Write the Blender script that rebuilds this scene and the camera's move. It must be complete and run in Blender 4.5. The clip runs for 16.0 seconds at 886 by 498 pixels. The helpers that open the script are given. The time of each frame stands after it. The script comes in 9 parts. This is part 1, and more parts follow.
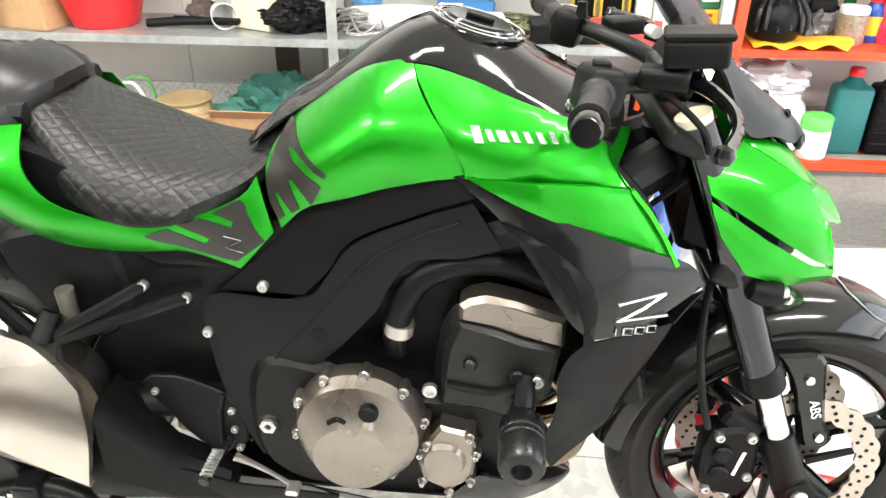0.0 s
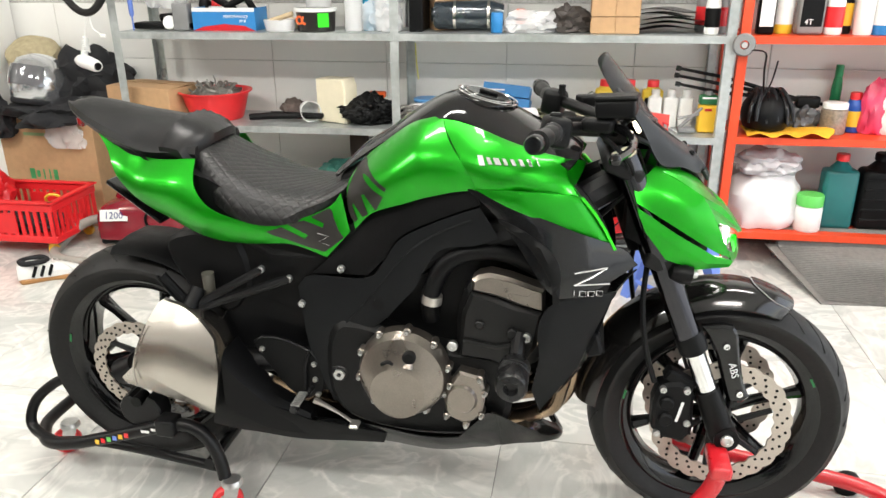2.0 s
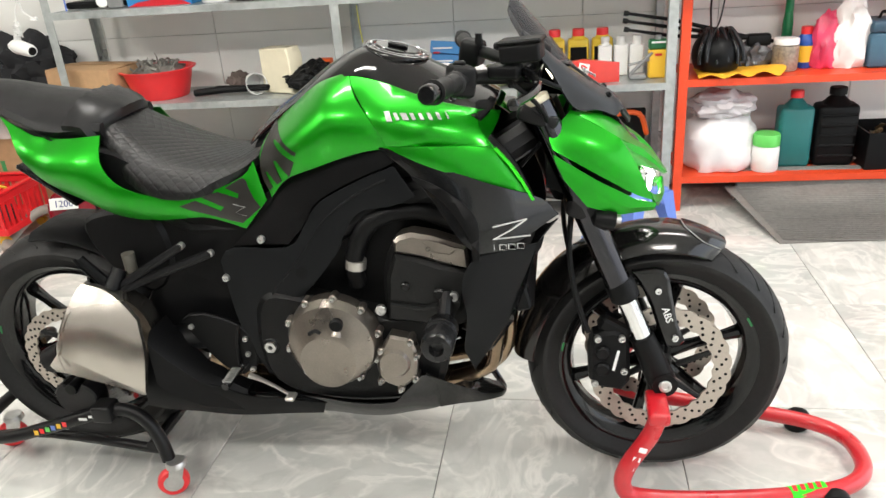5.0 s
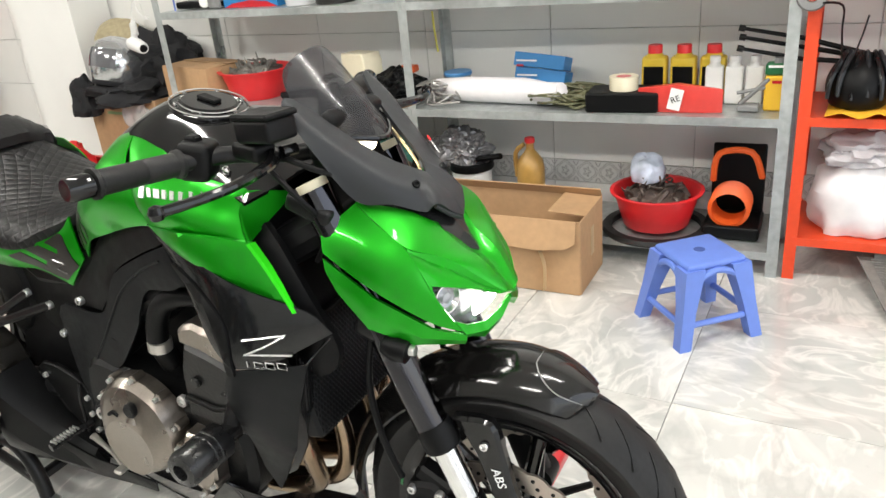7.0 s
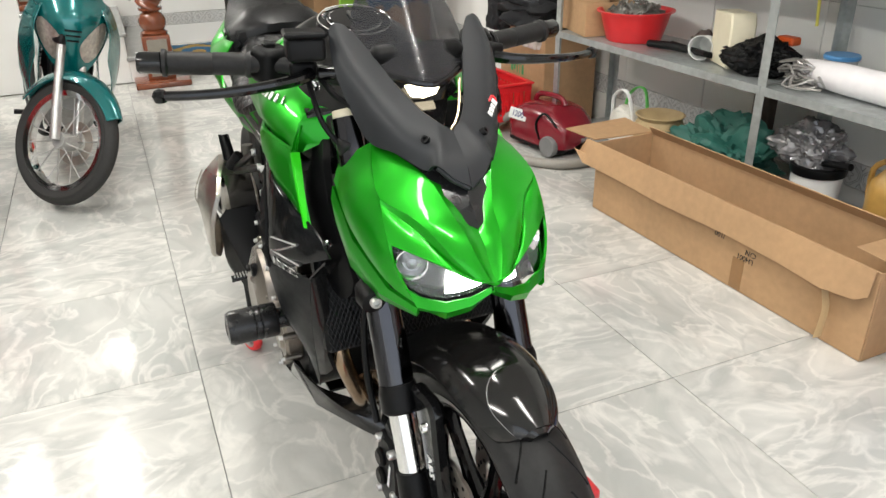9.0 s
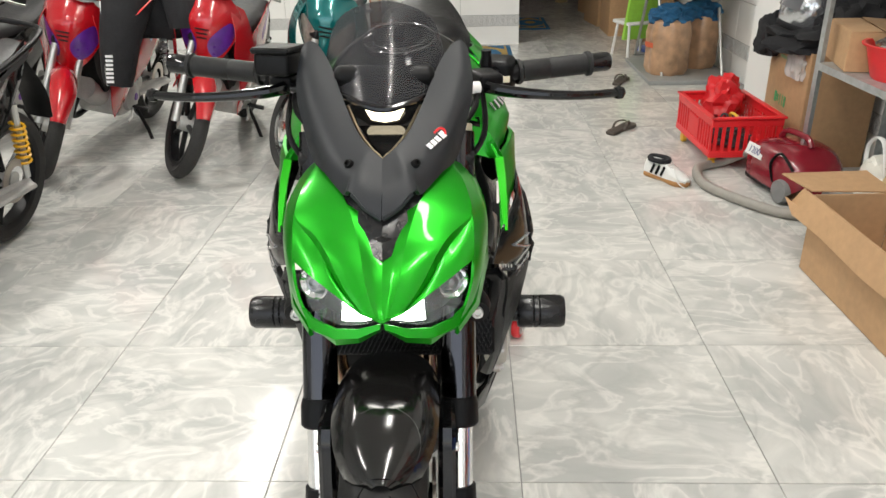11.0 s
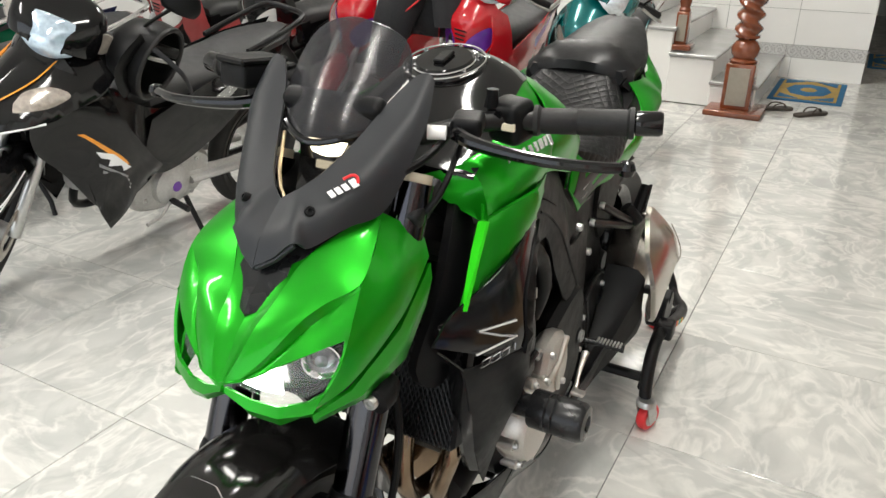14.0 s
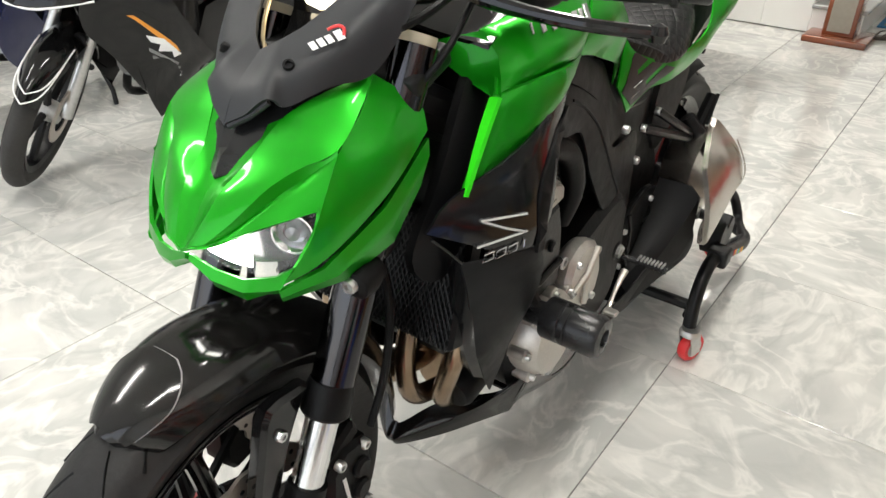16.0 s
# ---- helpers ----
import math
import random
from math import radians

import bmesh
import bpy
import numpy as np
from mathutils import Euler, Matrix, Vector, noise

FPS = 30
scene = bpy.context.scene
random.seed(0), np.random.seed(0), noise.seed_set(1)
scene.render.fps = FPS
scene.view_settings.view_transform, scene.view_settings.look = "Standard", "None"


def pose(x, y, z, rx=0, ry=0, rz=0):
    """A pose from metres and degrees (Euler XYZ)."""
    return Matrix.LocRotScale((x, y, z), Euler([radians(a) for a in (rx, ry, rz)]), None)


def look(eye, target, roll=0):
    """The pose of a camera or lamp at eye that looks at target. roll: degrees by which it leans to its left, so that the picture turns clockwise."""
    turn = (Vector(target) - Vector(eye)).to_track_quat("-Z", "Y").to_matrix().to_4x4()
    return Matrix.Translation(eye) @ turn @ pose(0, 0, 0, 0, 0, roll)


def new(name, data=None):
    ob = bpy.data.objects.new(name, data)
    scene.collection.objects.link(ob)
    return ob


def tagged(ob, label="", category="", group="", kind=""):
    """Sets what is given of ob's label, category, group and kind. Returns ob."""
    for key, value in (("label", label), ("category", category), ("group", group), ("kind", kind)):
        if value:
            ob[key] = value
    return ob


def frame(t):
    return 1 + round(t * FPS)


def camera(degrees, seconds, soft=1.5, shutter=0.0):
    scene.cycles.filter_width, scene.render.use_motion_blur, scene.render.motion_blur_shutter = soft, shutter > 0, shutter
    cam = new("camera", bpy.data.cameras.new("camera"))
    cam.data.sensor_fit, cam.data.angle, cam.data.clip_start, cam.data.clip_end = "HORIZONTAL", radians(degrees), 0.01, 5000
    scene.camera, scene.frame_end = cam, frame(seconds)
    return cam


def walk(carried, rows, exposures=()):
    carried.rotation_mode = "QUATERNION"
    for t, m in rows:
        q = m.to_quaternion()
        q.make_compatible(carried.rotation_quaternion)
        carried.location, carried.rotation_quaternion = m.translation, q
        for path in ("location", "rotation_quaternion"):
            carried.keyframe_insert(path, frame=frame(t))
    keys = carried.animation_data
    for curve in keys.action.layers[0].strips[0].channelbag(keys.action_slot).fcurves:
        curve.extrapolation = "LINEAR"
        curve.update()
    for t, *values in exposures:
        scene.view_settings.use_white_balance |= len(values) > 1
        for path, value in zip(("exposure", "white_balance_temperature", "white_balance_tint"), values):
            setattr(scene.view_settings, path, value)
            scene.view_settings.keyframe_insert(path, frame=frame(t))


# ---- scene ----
cam = camera(61.2, 16.0)

PATH = [
    (0, (0.227, -1.058, 1.259), (0.062, 0.682, 0.286), 0.6),
    (0.5, (0.237, -1.243, 1.287), (0.034, 0.54, 0.403), -0.7),
    (1, (0.231, -1.388, 1.288), (-0.022, 0.388, 0.405), -1.1),
    (1.5, (0.296, -1.481, 1.297), (-0.097, 0.338, 0.563), -0.5),
    (2, (0.372, -1.598, 1.297), (0.029, 0.238, 0.58), -0.4),
    (2.5, (0.378, -1.635, 1.296), (0.011, 0.202, 0.594), -0.2),
    (3, (0.384, -1.641, 1.296), (0.008, 0.203, 0.619), -0.8),
    (3.5, (0.389, -1.637, 1.292), (0.015, 0.206, 0.61), -0.7),
    (4, (0.392, -1.638, 1.294), (0.02, 0.204, 0.61), -0.8),
    (4.5, (0.406, -1.628, 1.285), (0.033, 0.212, 0.597), -1.6),
    (5, (0.508, -1.541, 1.261), (0.192, 0.266, 0.464), -4.1),
    (5.2, (0.569, -1.487, 1.257), (0.314, 0.337, 0.478), -4.4),
    (7.3, (1.264, -0.82, 1.281), (0.125, 0.618, 0.484), -5.0),
    (7.5, (1.343, -0.745, 1.273), (0.056, 0.57, 0.489), -4.2),
    (8, (1.479, -0.608, 1.286), (-0.011, 0.457, 0.483), -2.0),
    (8.5, (1.487, -0.498, 1.262), (-0.101, 0.443, 0.491), -0.2),
    (9, (1.525, -0.414, 1.247), (-0.128, 0.296, 0.373), -1.0),
    (9.2, (1.573, -0.397, 1.254), (-0.123, 0.214, 0.386), -1.8),
    (11.3, (1.578, 0.226, 1.258), (-0.225, 0.039, 0.413), -1.6),
    (11.5, (1.56, 0.281, 1.272), (-0.239, 0.018, 0.439), -1.6),
    (12, (1.418, 0.364, 1.272), (-0.389, -0.061, 0.528), 1.2),
    (12.5, (1.286, 0.447, 1.277), (-0.489, -0.112, 0.544), 0.1),
    (13, (1.238, 0.536, 1.281), (-0.462, -0.241, 0.569), -0.3),
    (13.5, (1.22, 0.558, 1.27), (-0.434, -0.267, 0.507), -0.0),
    (14, (1.226, 0.578, 1.246), (-0.373, -0.299, 0.424), 0.6),
    (14.5, (1.24, 0.605, 1.225), (-0.31, -0.326, 0.37), 1.4),
    (15, (1.251, 0.639, 1.193), (-0.243, -0.353, 0.307), 3.2),
    (15.5, (1.234, 0.656, 1.178), (-0.232, -0.339, 0.249), 2.2),
    (16, (1.118, 0.623, 1.153), (-0.301, -0.37, 0.153), 1.9),
]
walk(cam, [(t, look(eye, target, roll)) for t, eye, target, roll in PATH],
     [(0, .98), (.5, .88), (1, .70), (1.5, .52), (2.5, .18), (5.2, .16), (7.3, .08), (8.5, -.12), (9.2, -.12), (11.3, -.17), (13, -.17), (16, -.05)])

# ---- world, daylight through the shop front, unseen ceiling tubes ----
world = bpy.data.worlds.new("world")
scene.world = world
world.use_nodes = True
wn = world.node_tree
sky = wn.nodes.new("ShaderNodeTexSky")
sky.sky_type = 'NISHITA'
sky.sun_disc = False
sky.sun_elevation = radians(50)
sky.sun_rotation = radians(90)
wn.links.new(sky.outputs[0], wn.nodes["Background"].inputs[0])
wn.nodes["Background"].inputs[1].default_value = 0.12
sun = new("sun", bpy.data.lights.new("sun", 'SUN'))
sun.data.energy, sun.data.angle, sun.data.color = 2.0, radians(0.5), (1, 0.95, 0.88)
sun.matrix_world = look((12, 0, 14.3), (0, 0, 0))


def area(name, eye, target, sx, sy, watts, color):
    lamp = new(name, bpy.data.lights.new(name, 'AREA'))
    lamp.data.shape, lamp.data.size, lamp.data.size_y = 'RECTANGLE', sx, sy
    lamp.data.energy, lamp.data.color = watts, color
    lamp.matrix_world = look(eye, target)
    return lamp


DAY = (0.97, 0.985, 1.0)
area("daylight_front", (4.35, -1.4, 1.45), (0, -1.4, 1.2), 6.4, 2.7, 85, DAY)
# the last follows a floor reflection; the rest are added as fill
TUBES = [(-6.2, -2.3), (-3.6, -1.65), (-1.0, -2.3), (1.6, -2.3), (-0.4, 0.15), (1.6, 0.5), (-3.6, -1.0), (-6.2, -0.9), (-7.95, 0.32)]
for tx, ty in TUBES:
    # the row at y = -2.3 tilts to brighten the shelves and north wall
    area("tube_light", (tx, ty, 3.02), (tx, ty + (1.7 if ty < -2 else 0), 0), 1.15, 0.14, 41, (1.0, 0.97, 0.905))

# ---- materials ----
def mat(name, base, rough=0.5, metal=0.0, vary=0.12, bump=0.1, scale=30.0, coat=0.0, spots=0.0, random=0.0, spec=0.5):
    m = bpy.data.materials.new(name)
    m.use_nodes = True
    t = m.node_tree
    b = t.nodes["Principled BSDF"]
    co = t.nodes.new("ShaderNodeTexCoord")
    n1 = t.nodes.new("ShaderNodeTexNoise")
    n1.inputs["Scale"].default_value, n1.inputs["Detail"].default_value = scale, 6
    n2 = t.nodes.new("ShaderNodeTexNoise")
    n2.inputs["Scale"].default_value, n2.inputs["Detail"].default_value = scale * 0.12, 4
    for n in (n1, n2):
        t.links.new(co.outputs["Object"], n.inputs["Vector"])
    add = t.nodes.new("ShaderNodeMath")
    add.operation = 'ADD'
    t.links.new(n1.outputs[0], add.inputs[0])
    t.links.new(n2.outputs[0], add.inputs[1])
    val = t.nodes.new("ShaderNodeMapRange")
    val.inputs["From Min"].default_value, val.inputs["From Max"].default_value = 0.6, 1.4
    val.inputs["To Min"].default_value, val.inputs["To Max"].default_value = 1 - vary, 1 + vary
    t.links.new(add.outputs[0], val.inputs["Value"])
    hs = t.nodes.new("ShaderNodeHueSaturation")
    hs.inputs["Color"].default_value = (*base, 1)
    last = val.outputs[0]
    if random:
        oi = t.nodes.new("ShaderNodeObjectInfo")
        rr = t.nodes.new("ShaderNodeMapRange")
        rr.inputs["To Min"].default_value, rr.inputs["To Max"].default_value = 1 - random, 1 + random
        t.links.new(oi.outputs["Random"], rr.inputs["Value"])
        mu = t.nodes.new("ShaderNodeMath")
        mu.operation = 'MULTIPLY'
        t.links.new(last, mu.inputs[0])
        t.links.new(rr.outputs[0], mu.inputs[1])
        last = mu.outputs[0]
    t.links.new(last, hs.inputs["Value"])
    t.links.new(hs.outputs[0], b.inputs["Base Color"])
    rg = t.nodes.new("ShaderNodeMapRange")
    rg.inputs["From Min"].default_value, rg.inputs["From Max"].default_value = 0.3, 0.7
    rg.inputs["To Min"].default_value, rg.inputs["To Max"].default_value = max(0.02, rough - 0.12 * rough - spots), min(1, rough + 0.12 * rough + spots)
    t.links.new(n2.outputs[0], rg.inputs["Value"])
    t.links.new(rg.outputs[0], b.inputs["Roughness"])
    b.inputs["Metallic"].default_value = metal
    b.inputs["Specular IOR Level"].default_value = spec
    if coat:
        b.inputs["Coat Weight"].default_value, b.inputs["Coat Roughness"].default_value = coat, 0.04
    if bump:
        bp = t.nodes.new("ShaderNodeBump")
        bp.inputs["Strength"].default_value, bp.inputs["Distance"].default_value = bump, 0.002
        t.links.new(n1.outputs[0], bp.inputs["Height"])
        t.links.new(bp.outputs[0], b.inputs["Normal"])
    return m


def glow(name, color, strength):
    m = bpy.data.materials.new(name)
    m.use_nodes = True
    b = m.node_tree.nodes["Principled BSDF"]
    b.inputs["Base Color"].default_value = (*color, 1)
    b.inputs["Emission Color"].default_value = (*color, 1)
    b.inputs["Emission Strength"].default_value = strength
    return m


def quilted(m, cell):
    """Adds a stitched diamond relief to a material, over the top and down the sides."""
    t = m.node_tree
    b = t.nodes["Principled BSDF"]
    co = t.nodes.new("ShaderNodeTexCoord")
    xyz = t.nodes.new("ShaderNodeSeparateXYZ")
    t.links.new(co.outputs["Object"], xyz.inputs[0])

    def calc(op, a, c):
        n = t.nodes.new("ShaderNodeMath")
        n.operation = op
        for k, v in enumerate((a, c)):
            if isinstance(v, (int, float)):
                n.inputs[k].default_value = v
            elif v is not None:
                t.links.new(v, n.inputs[k])
        return n.outputs[0]

    v = calc('SUBTRACT', calc('ABSOLUTE', xyz.outputs[1], None), calc('MULTIPLY', xyz.outputs[2], 0.8))
    waves = []
    for op in ('ADD', 'SUBTRACT'):
        u = calc(op, xyz.outputs[0], calc('MULTIPLY', v, 0.8))
        waves.append(calc('POWER', calc('ABSOLUTE', calc('SINE', calc('MULTIPLY', u, math.pi / cell), None), None), 0.5))
    bp = t.nodes.new("ShaderNodeBump")
    bp.inputs["Strength"].default_value, bp.inputs["Distance"].default_value = 0.42, 0.003
    t.links.new(calc('MULTIPLY', waves[0], waves[1]), bp.inputs["Height"])
    for link in list(b.inputs["Normal"].links):
        t.links.new(link.from_socket, bp.inputs["Normal"])
    t.links.new(bp.outputs[0], b.inputs["Normal"])
    return m


def clear(name, color, rough=0.02, alpha=None, ior=1.45):
    m = bpy.data.materials.new(name)
    m.use_nodes = True
    b = m.node_tree.nodes["Principled BSDF"]
    b.inputs["Base Color"].default_value = (*color, 1)
    b.inputs["Roughness"].default_value = rough
    b.inputs["IOR"].default_value = ior
    if alpha is None:
        b.inputs["Transmission Weight"].default_value = 1
    else:
        b.inputs["Alpha"].default_value = alpha
    return m


GREEN = mat("candy_green_paint", (0.006, 0.30, 0.005), 0.33, 0.68, 0.03, 0.0, 6, coat=0.32, spec=0.35)
LIME = mat("lime_green_paint", (0.03, 0.62, 0.01), 0.35, 0.0, 0.04, 0.0, 200, spec=0.3)
GLOSSBLACK = mat("gloss_black_paint", (0.004, 0.004, 0.0043), 0.08, 0.0, 0.1, 0.0, 6, spec=0.42)
SATINBLACK = mat("satin_black_plastic", (0.0032, 0.0033, 0.0036), 0.45, 0.0, 0.15, 0.15, 300, spec=0.16)
MATTGREY = mat("matt_dark_grey_plastic", (0.0066, 0.0073, 0.008), 0.46, 0.0, 0.1, 0.1, 500, spec=0.14)
SCREENGREY = mat("matt_graphite_plastic", (0.017, 0.0185, 0.021), 0.45, 0.0, 0.08, 0.12, 600, spec=0.35)
RUBBER = mat("tyre_rubber", (0.011, 0.0108, 0.0108), 0.5, 0.0, 0.3, 0.25, 120, spec=0.28)
NYLON = mat("dark_nylon", (0.009, 0.009, 0.0095), 0.27, 0.0, 0.15, 0.1, 200, spec=0.35)
RIMGREEN = mat("dark_green_rim_decal", (0.01, 0.16, 0.04), 0.4, 0.0, 0.3, 0.0, 200)
BLACKMETAL = mat("black_coated_metal", (0.0055, 0.0055, 0.006), 0.38, 0.0, 0.15, 0.15, 200, spec=0.25)
TIPGLINT = mat("grey_edge_glint", (0.32, 0.32, 0.32), 0.3)
FENDERBLACK = mat("dusty_gloss_black_paint", (0.0065, 0.0062, 0.006), 0.13, 0.0, 0.25, 0.0, 12, spec=0.5)
ENGINEBLACK = mat("black_engine_casting", (0.004, 0.0041, 0.0043), 0.45, 0.0, 0.15, 0.4, 220, spec=0.2)
BRONZE = mat("warm_grey_engine_cover", (0.25, 0.222, 0.195), 0.30, 0.92, 0.12, 0.2, 250)
COVERGREY = mat("silver_grey_engine_cover", (0.52, 0.495, 0.46), 0.38, 0.85, 0.1, 0.2, 250)
BRUSHED = mat("brushed_muffler_steel", (0.60, 0.56, 0.51), 0.27, 1.0, 0.16, 0.05, 14)
ALU = mat("brushed_steel", (0.52, 0.49, 0.45), 0.26, 1.0, 0.12, 0.1, 90)
FAIRBLACK = mat("satin_gloss_black_fairing", (0.006, 0.0063, 0.0068), 0.13, 0.0, 0.08, 0.0, 30, spec=0.45)
HEADGREY = mat("satin_black_cylinder_casting", (0.007, 0.007, 0.007), 0.34, 0.0, 0.15, 0.3, 180, spec=0.28)
CHROME = mat("chrome", (0.75, 0.75, 0.75), 0.12, 1.0, 0.03, 0.0, 60)
STEELDISC = mat("brake_disc_steel", (0.48, 0.43, 0.38), 0.35, 0.9, 0.1, 0.1, 200)
PIPE = mat("heat_tinted_exhaust_steel", (0.30, 0.22, 0.15), 0.26, 1.0, 0.3, 0.1, 25)
QUILTED = quilted(mat("black_quilted_vinyl", (0.0055, 0.0055, 0.006), 0.36, 0.0, 0.1, 0.3, 420, spec=0.34), 0.024)
SEATVINYL = mat("black_seat_vinyl", (0.0065, 0.0065, 0.007), 0.42, 0.0, 0.1, 0.35, 420, spec=0.24)
WHITEPRINT = mat("white_print", (0.8, 0.8, 0.8), 0.4, 0, 0.02, 0)
SILVERPRINT = mat("silver_emblem", (0.6, 0.6, 0.6), 0.25, 0.9, 0.05, 0)
DARKDECAL = mat("dark_brown_carbon_decal", (0.014, 0.0115, 0.0105), 0.35, 0.0, 0.3, 0.1, 700)
RED = mat("red_paint", (0.5, 0.012, 0.02), 0.3, 0.0, 0.08, 0.05, 100, coat=0.4)
CASTER = mat("red_polyurethane", (0.75, 0.035, 0.04), 0.4, 0.0, 0.05, 0.05)
ZINC = mat("zinc_plated_steel", (0.55, 0.55, 0.54), 0.35, 0.9, 0.15, 0.1, 80)
GALV = mat("galvanised_steel", (0.43, 0.455, 0.45), 0.42, 0.6, 0.3, 0.1, 32, spots=0.1)
ORANGERED = mat("orange_red_shelf_paint", (0.68, 0.06, 0.015), 0.4, 0.0, 0.08, 0.05, 60)
CARD = mat("brown_cardboard", (0.44, 0.27, 0.14), 0.8, 0.0, 0.12, 0.2, 40)
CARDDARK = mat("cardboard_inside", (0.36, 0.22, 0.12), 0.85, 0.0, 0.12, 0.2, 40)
WHITEWALL = mat("white_wall_tile", (0.84, 0.835, 0.81), 0.22, 0.0, 0.02, 0.02, 8, random=0.015)
PAINTWALL = mat("white_painted_plaster", (0.78, 0.78, 0.76), 0.7, 0.0, 0.03, 0.1, 10)
WALLGROUT = mat("pale_wall_grout", (0.76, 0.76, 0.74), 0.8, 0.0, 0.05, 0.2, 60)
GROUT = mat("grey_grout", (0.3, 0.3, 0.29), 0.85, 0.0, 0.15, 0.3, 60)
BLUEPLASTIC = mat("blue_plastic", (0.13, 0.22, 0.62), 0.4, 0, 0.06, 0.05)
REDPLASTIC = mat("red_plastic", (0.72, 0.02, 0.025), 0.35, 0, 0.06, 0.03)
MAROON = mat("maroon_plastic", (0.2, 0.01, 0.02), 0.22, 0, 0.1, 0.03, coat=0.5)
YELLOW = mat("yellow_plastic", (0.75, 0.45, 0.03), 0.4, 0, 0.05, 0.03)
CREAM = mat("cream_plastic", (0.7, 0.64, 0.48), 0.5, 0, 0.06, 0.05)
WHITEPLASTIC = mat("white_plastic", (0.75, 0.75, 0.73), 0.4, 0, 0.05, 0.03)
TEALPLASTIC = mat("teal_plastic", (0.01, 0.13, 0.13), 0.35, 0, 0.06, 0.03)
GREENPLASTIC = mat("bright_green_plastic", (0.12, 0.55, 0.1), 0.4, 0, 0.05, 0.03)
DARKFABRIC = mat("black_fabric", (0.012, 0.012, 0.014), 0.9, 0, 0.3, 0.6, 90)
GREENCLOTH = mat("dark_green_tarpaulin", (0.02, 0.11, 0.085), 0.6, 0, 0.25, 0.4, 30)
GREYPLASTIC = mat("grey_plastic", (0.2, 0.2, 0.2), 0.5, 0, 0.1, 0.05)
BAG = clear("thin_clear_plastic", (0.85, 0.85, 0.86), 0.25, 0.45)
PALEBAG = mat("white_plastic_sack", (0.75, 0.72, 0.73), 0.45, 0, 0.1, 0.5, 20)
HOSE = mat("grey_ribbed_hose", (0.3, 0.28, 0.25), 0.5, 0, 0.1, 0.1)
SMOKE = clear("smoked_acrylic", (0.03, 0.03, 0.033), 0.16, 0.6)
SMOKE.node_tree.nodes["Principled BSDF"].inputs["Specular IOR Level"].default_value = 0.25
LENS = clear("headlamp_lens", (0.9, 0.93, 0.95), 0.02, 0.05)
LAMPGLOW = glow("lit_bulb", (1.0, 0.97, 0.9), 28)
PARKGLOW = glow("lit_parking_lamp", (1.0, 0.86, 0.6), 9)
DARKCHROME = mat("gloss_black_tube", (0.055, 0.055, 0.06), 0.12, 1.0, 0.05, 0.0, 60)
DARKWOOD = mat("red_brown_varnished_wood", (0.2, 0.055, 0.022), 0.25, 0, 0.35, 0.1, 14, coat=0.5)
LIGHTWOOD = mat("plywood", (0.52, 0.4, 0.25), 0.55, 0, 0.15, 0.1, 20)
ORANGE = mat("orange_plastic", (0.8, 0.12, 0.02), 0.4, 0, 0.05, 0.03)
BLUEPRINT = mat("blue_carton", (0.02, 0.19, 0.47), 0.45, 0, 0.06, 0.03)
YELLOWOIL = mat("yellow_oil_can", (0.72, 0.5, 0.04), 0.35, 0, 0.05, 0.02)

BEAKBLACK = mat("dark_gloss_beak", (0.011, 0.0115, 0.012), 0.2, 0.0, 0.1, 0.0, 60, spec=0.4)
HEADMIRROR = mat("headlamp_glass", (0.22, 0.23, 0.25), 0.08, 0.6, 0.3, 0.1, 120, coat=1.0)


